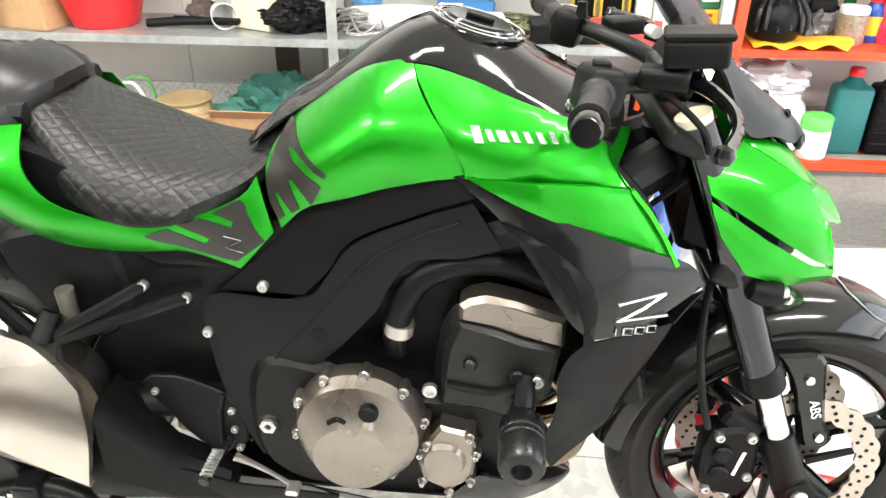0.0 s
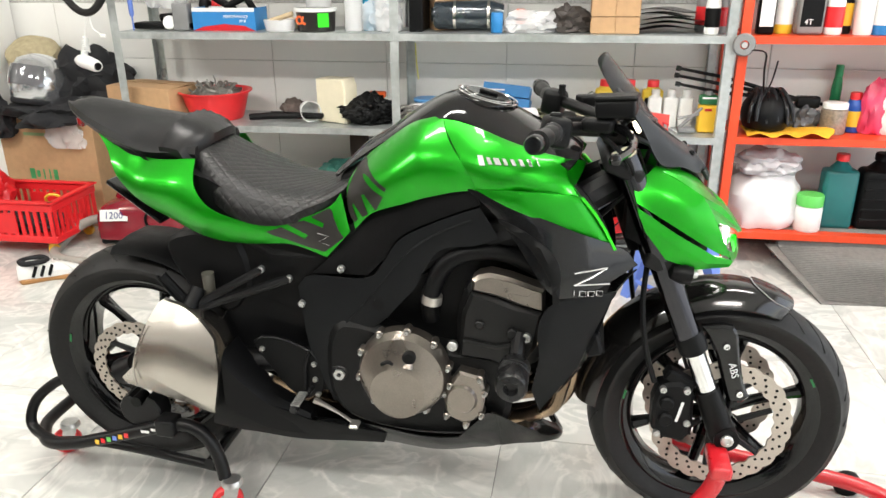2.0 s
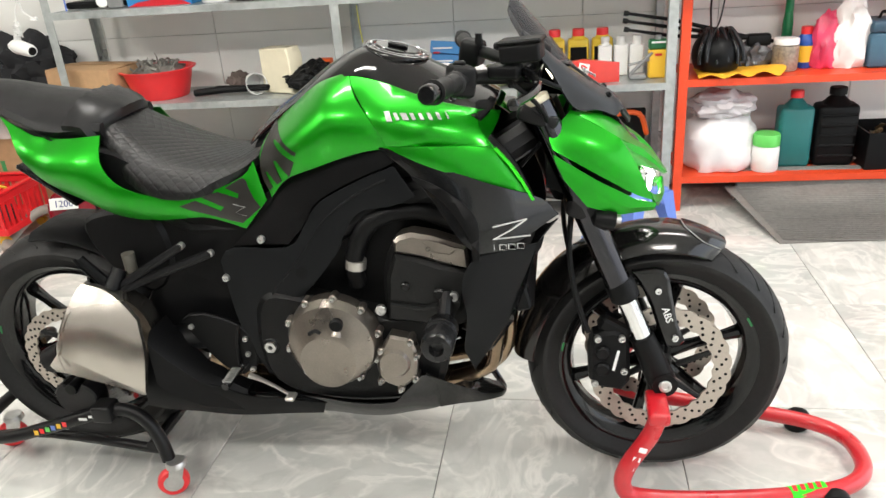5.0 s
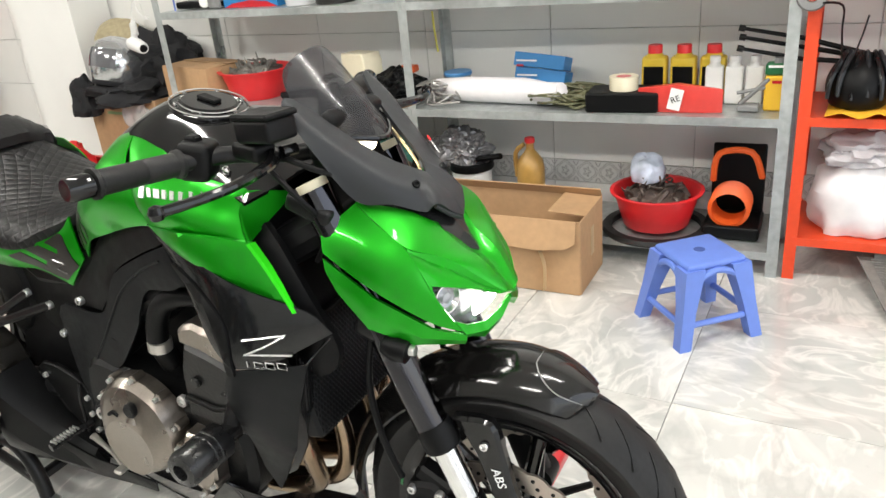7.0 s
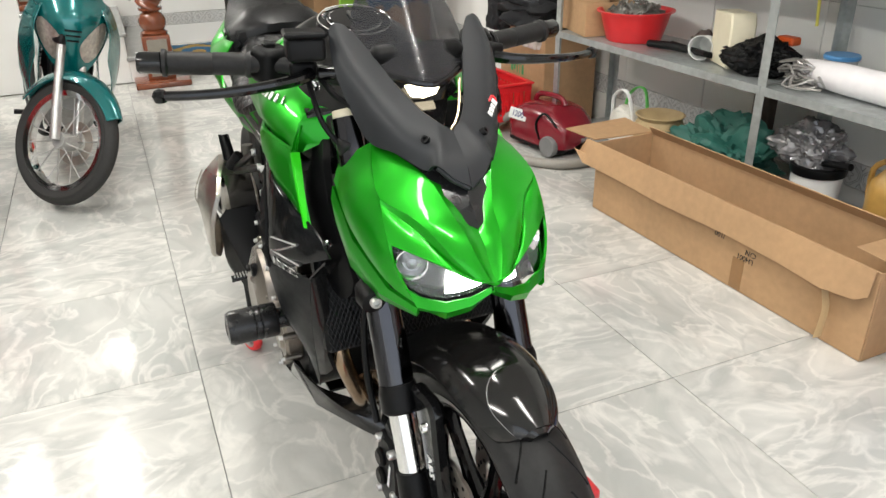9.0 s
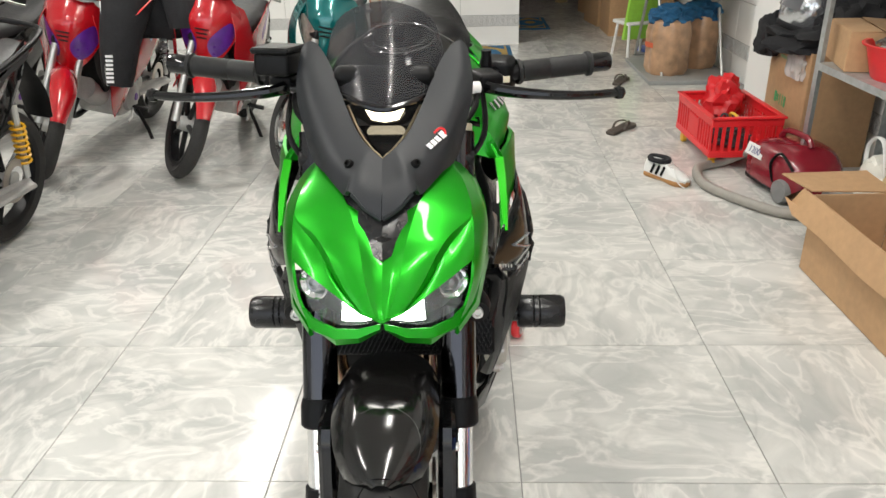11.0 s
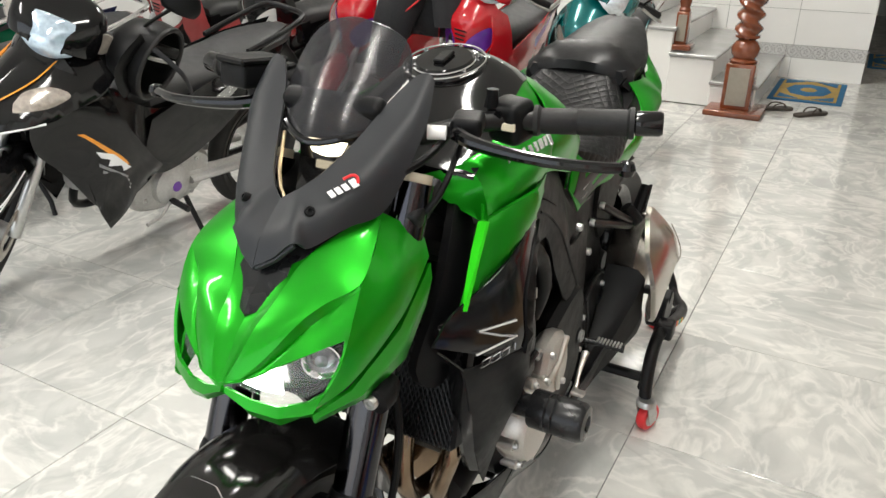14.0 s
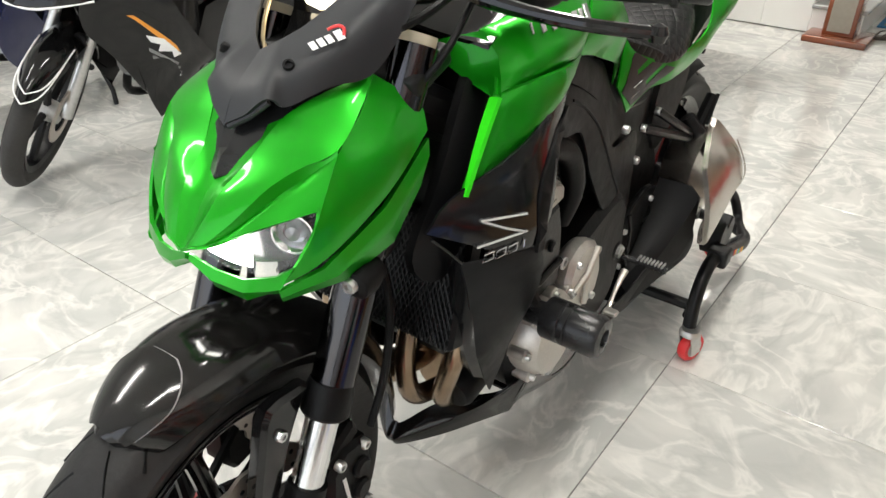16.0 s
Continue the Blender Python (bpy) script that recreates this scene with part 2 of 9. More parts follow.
def marble(name):
    """Polished porcelain: soft grey clouds with pale wisps that run aslant, different on every tile."""
    m = mat(name, (0.56, 0.57, 0.55), 0.105, 0.0, 0.05, 0.0, 10, spec=0.5)
    t = m.node_tree
    b = t.nodes["Principled BSDF"]
    co = t.nodes.new("ShaderNodeTexCoord")
    oi = t.nodes.new("ShaderNodeObjectInfo")
    geo = t.nodes.new("ShaderNodeNewGeometry")
    off = t.nodes.new("ShaderNodeVectorMath")
    off.operation = 'ADD'
    sc = t.nodes.new("ShaderNodeVectorMath")
    sc.operation = 'SCALE'
    sc.inputs["Scale"].default_value = 40
    comb = t.nodes.new("ShaderNodeCombineXYZ")
    t.links.new(oi.outputs["Random"], comb.inputs[0])
    t.links.new(geo.outputs["Random Per Island"], comb.inputs[1])
    t.links.new(comb.outputs[0], sc.inputs[0])
    turn = t.nodes.new("ShaderNodeMapping")
    turn.inputs["Rotation"].default_value = (0, 0, 0.55)
    turn.inputs["Scale"].default_value = (1.0, 1.7, 1.0)
    t.links.new(co.outputs["Object"], turn.inputs["Vector"])
    t.links.new(turn.outputs[0], off.inputs[0])
    t.links.new(sc.outputs[0], off.inputs[1])

    def noise(scale, detail, warp):
        n = t.nodes.new("ShaderNodeTexNoise")
        n.inputs["Scale"].default_value, n.inputs["Detail"].default_value, n.inputs["Distortion"].default_value = scale, detail, warp
        t.links.new(off.outputs[0], n.inputs["Vector"])
        return n.outputs[0]

    def ramp(fac, *stops):
        r = t.nodes.new("ShaderNodeValToRGB")
        e = r.color_ramp.elements
        while len(e) < len(stops):
            e.new(0.5)
        for k, (p, c) in enumerate(stops):
            e[k].position, e[k].color = p, (*c, 1)
        t.links.new(fac, r.inputs[0])
        return r.outputs[0]

    def blend(fac, amount, a, c):
        mu = t.nodes.new("ShaderNodeMath")
        mu.operation = 'MULTIPLY'
        mu.inputs[1].default_value = amount
        t.links.new(fac, mu.inputs[0])
        mix = t.nodes.new("ShaderNodeMix")
        mix.data_type = 'RGBA'
        t.links.new(mu.outputs[0], mix.inputs["Factor"])
        t.links.new(a, mix.inputs["A"])
        mix.inputs["B"].default_value = (*c, 1)
        return mix.outputs["Result"]

    body = ramp(noise(1.7, 6, 0.5), (0.32, (0.44, 0.445, 0.425)), (0.68, (0.60, 0.60, 0.57)))
    cloud = ramp(noise(3.4, 8, 0.9), (0.47, (0, 0, 0)), (0.72, (1, 1, 1)))
    wisp = ramp(noise(4.6, 7, 1.1), (0.46, (0, 0, 0)), (0.515, (1, 1, 1)), (0.58, (0, 0, 0)))
    smoke = ramp(noise(2.6, 7, 0.7), (0.46, (0, 0, 0)), (0.50, (1, 1, 1)), (0.56, (0, 0, 0)))
    c = blend(cloud, 0.7, body, (0.74, 0.725, 0.68))
    c = blend(wisp, 0.5, c, (0.82, 0.80, 0.75))
    c = blend(smoke, 0.42, c, (0.40, 0.405, 0.385))
    t.links.new(c, b.inputs["Base Color"])
    return m


MARBLE = marble("polished_grey_marble_tile")


# ---- building helpers ----
class G:
    """Vertices and faces of one mesh."""

    def __init__(self):
        self.v, self.f = [], []

    def add(self, vs, fs):
        n = len(self.v)
        self.v += [tuple(p) for p in vs]
        self.f += [tuple(i + n for i in f) for f in fs]
        return self

    def box(self, cx, cy, cz, sx, sy, sz, bev=0.0, m=None):
        """A box about its centre; bev chamfers every edge."""
        hx, hy, hz = sx / 2, sy / 2, sz / 2
        if bev <= 0:
            vs = [(x, y, z) for x in (-hx, hx) for y in (-hy, hy) for z in (-hz, hz)]
            fs = [(0, 1, 3, 2), (4, 6, 7, 5), (0, 4, 5, 1), (2, 3, 7, 6), (0, 2, 6, 4), (1, 5, 7, 3)]
        else:
            bev = min(bev, hx * .95, hy * .95, hz * .95)
            b = bmesh.new()
            bmesh.ops.create_cube(b, size=1)
            for v in b.verts:
                v.co = Vector((v.co.x * sx, v.co.y * sy, v.co.z * sz))
            bmesh.ops.bevel(b, geom=b.edges[:], offset=bev, segments=3 if bev >= .0065 else 1, affect='EDGES', profile=0.5)
            b.verts.index_update()
            vs = [v.co.copy() for v in b.verts]
            fs = [[v.index for v in f.verts] for f in b.faces]
            b.free()
        vs = [Vector(p) for p in vs]
        if m is not None:
            vs = [m @ p for p in vs]
        return self.add([p + Vector((cx, cy, cz)) for p in vs], fs)

    def tube(self, pts, r, seg=12, smooth=0, closed=False, flat=1.0):
        """A round bar along points; r one radius or one per point."""
        pts = [Vector(p) for p in pts]
        rs = list(r) if isinstance(r, (list, tuple)) else [r] * len(pts)
        if smooth:
            pts, rs = spline(pts, smooth, closed, rs)
        n = len(pts)
        rings = []
        up = None
        for i in range(n):
            a = pts[(i - 1) % n] if (i or closed) else pts[0]
            b = pts[(i + 1) % n] if (i < n - 1 or closed) else pts[-1]
            d = (b - a).normalized() if (b - a).length > 1e-9 else Vector((0, 0, 1))
            if up is None:
                up = Vector((0, 0, 1)) if abs(d.z) < 0.9 else Vector((1, 0, 0))
            s = d.cross(up).normalized()
            up = s.cross(d).normalized()
            rings.append([pts[i] + (s * math.cos(k * math.tau / seg) + up * math.sin(k * math.tau / seg) * flat) * rs[i] for k in range(seg)])
        vs = [p for ring in rings for p in ring]
        fs = []
        for i in range(n if closed else n - 1):
            j = (i + 1) % n
            for k in range(seg):
                l = (k + 1) % seg
                fs.append((i * seg + k, i * seg + l, j * seg + l, j * seg + k))
        if not closed:
            fs += [tuple(range(seg))[::-1], tuple(range((n - 1) * seg, n * seg))]
        return self.add(vs, fs)

    def lathe(self, prof, m=None, seg=32, arc=math.tau, start=0.0, lumps=0.0, lobes=0):
        """Turns a profile of (radius, height) round the z axis, then moves it by m."""
        m = m or Matrix.Identity(4)
        full = arc >= math.tau - 1e-6
        k = seg if full else seg + 1
        vs, fs = [], []
        for i in range(k):
            a = start + arc * i / seg
            s = 1 + (lumps * math.cos(lobes * a) if lobes else 0)
            for r, h in prof:
                vs.append(m @ Vector((r * s * math.cos(a), r * s * math.sin(a), h)))
        n = len(prof)
        for i in range(seg):
            j = (i + 1) % k
            for q in range(n - 1):
                fs.append((i * n + q, j * n + q, j * n + q + 1, i * n + q + 1))
        if not full:
            fs += [tuple(range(n)), tuple(range(seg * n, seg * n + n))[::-1]]
        return self.add(vs, fs)

    def prism(self, outline, lo, hi, to=lambda a, b, c: (a, c, b), cham=0.0):
        """A plate with a flat outline, between two depths."""
        n = len(outline)
        rows = [(lo, 0), (hi, 0)] if cham <= 0 else [(lo, cham), (lo + math.copysign(cham, hi - lo), 0), (hi - math.copysign(cham, hi - lo), 0), (hi, cham)]
        vs, fs = [], []
        for c, inset in rows:
            for p in (inset_loop(outline, inset) if inset else outline):
                vs.append(to(p[0], p[1], c))
        for q in range(len(rows) - 1):
            for i in range(n):
                j = (i + 1) % n
                fs.append((q * n + i, q * n + j, (q + 1) * n + j, (q + 1) * n + i))
        fs += [tuple(range(n))[::-1], tuple(range((len(rows) - 1) * n, len(rows) * n))]
        return self.add(vs, fs)

    def loft(self, rings, closed=True, cap=True):
        """Skins rings that have the same count of points."""
        n = len(rings[0])
        vs = [p for ring in rings for p in ring]
        fs = []
        for i in range(len(rings) - 1):
            for k in range(n if closed else n - 1):
                l = (k + 1) % n
                fs.append((i * n + k, i * n + l, (i + 1) * n + l, (i + 1) * n + k))
        if cap and closed:
            fs += [tuple(range(n))[::-1], tuple(range((len(rings) - 1) * n, len(rings) * n))]
        return self.add(vs, fs)

    def sheet(self, outline, ctrl, step=0.016, thick=0.004, to=lambda a, b, c: (a, c, b), roll=0.4):
        """A curved panel: an outline in two axes, and the third from a smooth surface through ctrl."""
        from mathutils import geometry
        ring = dense(outline, step)
        f = plate_spline(ctrl)
        a0, a1 = min(p[0] for p in ring), max(p[0] for p in ring)
        b0, b1 = min(p[1] for p in ring), max(p[1] for p in ring)
        pts = list(ring)
        arr = np.array(ring)
        j = 0
        b = b0 + step * .5
        while b < b1:
            a = a0 + step * (.25 if j % 2 else .75)
            while a < a1:
                if inside(a, b, ring) and np.min(np.hypot(arr[:, 0] - a, arr[:, 1] - b)) > step * .55:
                    pts.append((a, b))
                a += step
            b += step * .87
            j += 1
        n = len(ring)
        out = geometry.delaunay_2d_cdt([Vector(p) for p in pts], [], [list(range(n))], 1, 1e-7)
        vv, fs, src = out[0], out[2], out[3]
        edge = set()
        for i, o in enumerate(src):
            if o and min(o) < n:
                edge.add(i)
        sgn = -1 if thick < 0 else 1
        top = [to(p[0], p[1], f(p[0], p[1]) - (abs(thick) * roll * sgn if i in edge else 0)) for i, p in enumerate(vv)]
        low = [to(p[0], p[1], f(p[0], p[1]) - thick) for p in vv]
        m = len(vv)
        faces = [tuple(t) for t in fs] + [tuple(i + m for i in reversed(t)) for t in fs]
        count = {}
        for t in fs:
            for i in range(len(t)):
                e = (t[i], t[(i + 1) % len(t)])
                count[tuple(sorted(e))] = count.get(tuple(sorted(e)), []) + [e]
        for k, es in count.items():
            if len(es) == 1:
                a, b = es[0]
                faces.append((b, a, a + m, b + m))
        return self.add(top + low, faces)

    def mirror(self):
        g = G()
        g.v = [(x, -y, z) for x, y, z in self.v]
        g.f = [tuple(reversed(f)) for f in self.f]
        return g

    def both(self):
        m = self.mirror()
        return G().add(self.v, self.f).add(m.v, m.f)

    def moved(self, m):
        g = G()
        g.v = [tuple(m @ Vector(p)) for p in self.v]
        g.f = list(self.f)
        return g


def spline(pts, n, closed=False, rs=None):
    """Points on a smooth curve through pts, n to each span."""
    out, outr = [], []
    k = len(pts)
    for i in range(k if closed else k - 1):
        p = [pts[(i + d) % k] if closed else pts[min(max(i + d, 0), k - 1)] for d in (-1, 0, 1, 2)]
        for s in range(n):
            t = s / n
            out.append(0.5 * ((2 * p[1]) + (p[2] - p[0]) * t + (2 * p[0] - 5 * p[1] + 4 * p[2] - p[3]) * t * t + (3 * p[1] - p[0] - 3 * p[2] + p[3]) * t ** 3))
            if rs:
                outr.append(rs[i] + (rs[(i + 1) % k] - rs[i]) * t)
    if not closed:
        out.append(pts[-1])
        if rs:
            outr.append(rs[-1])
    return (out, outr) if rs else out


def dense(outline, step):
    """A closed outline sampled evenly; points of three values are corners, the rest are rounded through."""
    k = len(outline)
    flat = [Vector((p[0], p[1])) for p in outline]
    corner = [len(p) > 2 for p in outline]
    out = []
    for i in range(k):
        p1, p2 = flat[i], flat[(i + 1) % k]
        p0 = p1 * 2 - p2 if corner[i] else flat[i - 1]
        p3 = p2 * 2 - p1 if corner[(i + 1) % k] else flat[(i + 2) % k]
        n = max(1, round((p2 - p1).length / step))
        for s in range(n):
            t = s / n
            q = 0.5 * ((2 * p1) + (p2 - p0) * t + (2 * p0 - 5 * p1 + 4 * p2 - p3) * t * t + (3 * p1 - p0 - 3 * p2 + p3) * t ** 3)
            out.append((q.x, q.y))
    return out


def inside(a, b, ring):
    hit = False
    for i in range(len(ring)):
        (x1, y1), (x2, y2) = ring[i], ring[i - 1]
        if (y1 > b) != (y2 > b) and a < (x2 - x1) * (b - y1) / (y2 - y1) + x1:
            hit = not hit
    return hit


def inset_loop(loop, d):
    n = len(loop)
    area2 = sum(loop[i - 1][0] * loop[i][1] - loop[i][0] * loop[i - 1][1] for i in range(n))
    sg = 1 if area2 > 0 else -1
    out = []
    for i in range(n):
        a, b, c = Vector(loop[i - 1][:2]), Vector(loop[i][:2]), Vector(loop[(i + 1) % n][:2])
        e1, e2 = (b - a).normalized(), (c - b).normalized()
        nn = (Vector((-e1.y, e1.x)) + Vector((-e2.y, e2.x))) * sg
        nn = nn.normalized() if nn.length > 1e-6 else Vector((0, 0))
        out.append(tuple(b + nn * d))
    return out


def plate_spline(ctrl):
    """A smooth surface c(a, b) through points (a, b, c)."""
    c = np.array(ctrl, float)
    n = len(c)
    d = np.hypot(c[:, None, 0] - c[None, :, 0], c[:, None, 1] - c[None, :, 1])
    k = np.where(d > 0, d * d * np.log(np.maximum(d, 1e-12)), 0)
    p = np.c_[np.ones(n), c[:, :2]]
    w = np.linalg.solve(np.block([[k + 1e-5 * np.eye(n), p], [p.T, np.zeros((3, 3))]]), np.r_[c[:, 2], np.zeros(3)])

    def f(a, b):
        r = np.hypot(c[:, 0] - a, c[:, 1] - b)
        u = np.where(r > 0, r * r * np.log(np.maximum(r, 1e-12)), 0)
        return float(u @ w[:n] + w[n] + w[n + 1] * a + w[n + 2] * b)
    return f


def mesh_of(name, g, material, sharp=35):
    me = bpy.data.meshes.new(name)
    me.from_pydata(g.v, [], g.f)
    b = bmesh.new()
    b.from_mesh(me)
    bmesh.ops.recalc_face_normals(b, faces=b.faces[:])
    b.to_mesh(me)
    b.free()
    me.materials.append(material)
    me.shade_smooth()
    me.set_sharp_from_angle(angle=radians(sharp))
    return me


def part(name, g, material, parent=None, label="", sharp=35, at=None):
    ob = new(name, g if isinstance(g, bpy.types.Mesh) else mesh_of(name, g, material, sharp))
    if parent is not None:
        ob.parent = parent
    if at is not None:
        ob.matrix_basis = at
    return tagged(ob, label)


def thing(name, label, category, at=None, group="", kind=""):
    ob = new(name)
    ob.empty_display_size = 0.05
    if at is not None:
        ob.matrix_basis = at
    return tagged(ob, label, category, group, kind)


def solo(name, g, material, label, category, at=None, group="", kind="", sharp=35):
    return tagged(part(name, g, material, None, "", sharp, at), label, category, group, kind)


def word(name, text, size, material, parent, at, depth=0.0006, squeeze=1.0):
    """Lettering as a mesh, lying in its own x-y plane."""
    cu = bpy.data.curves.new(name, 'FONT')
    cu.body, cu.size, cu.extrude, cu.align_x, cu.align_y = text, size, depth, 'CENTER', 'CENTER'
    cu.resolution_u = 3
    tmp = bpy.data.objects.new("t", cu)
    scene.collection.objects.link(tmp)
    me = bpy.data.meshes.new_from_object(tmp)
    bpy.data.objects.remove(tmp)
    me.name = name
    me.materials.clear()
    me.materials.append(material)
    for v in me.vertices:
        v.co.x *= squeeze
    ob = new(name, me)
    ob.parent = parent
    ob.matrix_basis = at
    return ob


def axis(p, d, up=(0, 0, 1)):
    """A pose at p whose z axis points along d."""
    q = Vector(d).to_track_quat('Z', 'Y')
    return Matrix.Translation(p) @ q.to_matrix().to_4x4()


RS = lambda a, b, c: (a, -c, b)
TOP = lambda a, b, c: (a, b, c)
FRONT = lambda a, b, c: (c, a, b)


def seat_rings(rows, n=9):
    rings = []
    for x, zt, w, zb in rows:
        half = [(0, zt), (.35 * w, zt - .001), (.62 * w, zt - .006), (.82 * w, zt - .017), (.95 * w, zt - .036), (w, zt - .06 if zt - .06 > zb else (zt + zb) / 2), (.99 * w, zb), (.8 * w, zb - .005)]
        ring = [(x, -y, z) for y, z in half[::-1]] + [(x, y, z) for y, z in half[1:]]
        rings.append([Vector(p) for p in ring])
    cols = [spline([r[k] for r in rings], 5) for k in range(len(rings[0]))]
    return [[c[i] for c in cols] for i in range(len(cols[0]))]



# ---- the room: floor, walls, ceiling ----
X0, X1, YB, YF, ZC = -11.0, 4.4, 2.10, -4.6, 3.1
floor = tagged(part("floor", G().box((X0 + X1) / 2, (YB + YF) / 2, -0.06, X1 - X0 + 0.4, YB - YF + 0.4, 0.108), GROUT), "grey grout bed under polished floor tiles", "floor", kind="structure")
ground = tagged(part("ground", G().box(60, 0, -0.16, 111, 200, 0.1), mat("concrete_apron", (0.3, 0.3, 0.29), 0.8, 0, 0.15, 0.3, 3)), "pale concrete ground outside the shop", "ground", kind="structure")
wall_north = tagged(part("wall_north", G().box((X0 + X1) / 2, YB + 0.09, ZC / 2, X1 - X0 + 0.4, 0.14, ZC), WALLGROUT), "white tiled wall behind the shelves", "wall", kind="structure")
wall_south = tagged(part("wall_south", G().box((X0 + X1) / 2, YF - 0.1, ZC / 2, X1 - X0 + 0.4, 0.2, ZC), PAINTWALL), "white wall behind the parked motorbikes", "wall", kind="structure")
wall_far = tagged(part("wall_far", G().box(X0 - 0.1, (YB + YF) / 2, ZC / 2, 0.2, YB - YF, ZC), PAINTWALL), "far wall at the end of the passage", "wall", kind="structure")
g = G().box(X1 + 0.1, -4.5, ZC / 2, 0.2, 0.2, ZC).box(X1 + 0.1, 1.95, ZC / 2, 0.2, 0.3, ZC).box(X1 + 0.1, (YB + YF) / 2, ZC - 0.12, 0.2, YB - YF, 0.24)
wall_front = tagged(part("wall_front", g, PAINTWALL), "white frame of the open shop front", "wall", kind="structure")
ceiling = tagged(part("ceiling", G().box((X0 + X1) / 2, (YB + YF) / 2, ZC + 0.1, X1 - X0 + 0.4, YB - YF + 0.4, 0.2), PAINTWALL), "plain white ceiling", "ceiling", kind="structure")

# ---- battens for the unseen ceiling tubes, most of them added as fill ----
TUBEGLOW = glow("lit_tube", (1.0, 0.98, 0.95), 14)
for tx, ty in TUBES:
    tl = thing("ceiling_light", "unseen lit ceiling tube placed to light the room", "ceiling light", pose(tx, ty, 3.1), "ceiling lights")
    part("housing", G().box(0, 0, -0.025, 1.25, 0.07, 0.05, 0.008), WHITEPLASTIC, tl)
    part("tube", G().tube([(-0.58, 0, -0.065), (0.58, 0, -0.065)], 0.013, 12), TUBEGLOW, tl)

# ---- small builders for the clutter ----
def blob(sx, sy, sz, seed=0, amp=0.25, freq=3.0, sub=4, flat=True):
    """A lumpy, folded mass resting on z = 0."""
    b = bmesh.new()
    bmesh.ops.create_icosphere(b, subdivisions=sub, radius=1)
    b.verts.index_update()
    g = G()
    vs = []
    for v in b.verts:
        p = v.co
        n = noise.noise(p * freq * .6 + Vector((seed * 7.1, 0, 0))) + .5 * abs(noise.noise(p * freq * 1.7 + Vector((0, seed * 3.3, 0)))) + .3 * noise.noise(p * freq * 3.5)
        q = p * (1 + amp * n)
        z = q.z
        if flat:
            z = max(z, -.55)
        vs.append((q.x * sx / 2, q.y * sy / 2, (z + (.55 if flat else 1)) * sz / (1.55 if flat else 2)))
    g.add(vs, [[v.index for v in f.verts] for f in b.faces])
    b.free()
    return g


def tangle(sx, sy, sz, seed, n, r, turns=5):
    """Loops of wire or cable heaped on z = 0."""
    rs = np.random.RandomState(seed)
    g = G()
    for k in range(n):
        a = rs.rand() * math.tau
        c = Vector(((rs.rand() - .5) * sx * .5, (rs.rand() - .5) * sy * .5, 0))
        pts = []
        for q in range(turns):
            a += .8 + rs.rand() * 1.4
            e = .25 + .3 * rs.rand()
            f = max(0, 1 - (c.x / sx * 2 + e * math.cos(a)) ** 2 * .5)
            pts.append(c + Vector((e * sx * math.cos(a) * .75, e * sy * math.sin(a) * .75, r + rs.rand() * sz * f)))
        g.tube(pts, r * (.7 + .6 * rs.rand()), 6, 4)
    return g


def scrap(sx, sy, sz, seed, n, size):
    """Small brackets, tubes and plates heaped on z = 0."""
    rs = np.random.RandomState(seed)
    g = blob(sx * .8, sy * .8, sz * .5, seed, .3, 5, 3)
    for k in range(n):
        a, e = rs.rand() * math.tau, math.sqrt(rs.rand()) * .42
        x, y = e * sx * math.cos(a), e * sy * math.sin(a)
        z = sz * (1 - (e / .5) ** 2) * (.3 + .6 * rs.rand()) + size * .3
        m = pose(x, y, z, rs.rand() * 140 - 70, rs.rand() * 140 - 70, rs.rand() * 360)
        l = size * (.6 + rs.rand())
        if k % 3 == 0:
            g.add(*(lambda h: (h.v, h.f))(G().tube([(-l, 0, 0), (0, l * .15, 0), (l, 0, 0)], l * (.12 + .15 * rs.rand()), 7).moved(m)))
        elif k % 3 == 1:
            g.add(*(lambda h: (h.v, h.f))(G().box(0, 0, 0, l * 1.6, l * .6, l * .12, l * .03).moved(m)))
        else:
            g.add(*(lambda h: (h.v, h.f))(G().lathe([(l * .3, -l * .1), (l * .55, -l * .1), (l * .55, l * .1), (l * .3, l * .1), (l * .3, -l * .1)], m, 10)))
    return g


def carton(name, sx, sy, sz, at, label, flaps="closed", tape=True, group="", mtl=None):
    mtl = mtl or CARD
    c = thing(name, label, "cardboard box", at, group)
    th = .004
    part("side", G().box(0, -sy / 2, sz / 2, sx, th, sz, .0015), mtl, c)
    part("side", G().box(0, sy / 2, sz / 2, sx, th, sz, .0015), mtl, c)
    part("end", G().box(-sx / 2, 0, sz / 2, th, sy, sz, .0015), mtl, c)
    part("end", G().box(sx / 2, 0, sz / 2, th, sy, sz, .0015), mtl, c)
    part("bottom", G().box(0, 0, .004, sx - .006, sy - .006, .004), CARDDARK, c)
    if flaps == "closed":
        part("flap", G().box(0, -sy / 4 - .001, sz + .003, sx, sy / 2 - .003, th, .001, pose(0, 0, 0, 1.5, 0, 0)), mtl, c)
        part("flap", G().box(0, sy / 4 + .001, sz + .004, sx, sy / 2 - .003, th, .001, pose(0, 0, 0, -4, 0, 0)), mtl, c)
    elif flaps == "half":
        part("flap", G().box(0, -sy / 4, sz + .02, sx, sy / 2, th, .001, pose(0, 0, 0, -10, 0, 0)), mtl, c)
        part("flap", G().box(0, sy * .42, sz + .05, sx, sy / 2, th, .001, pose(0, 0, 0, 40, 0, 0)), mtl, c)
    return c


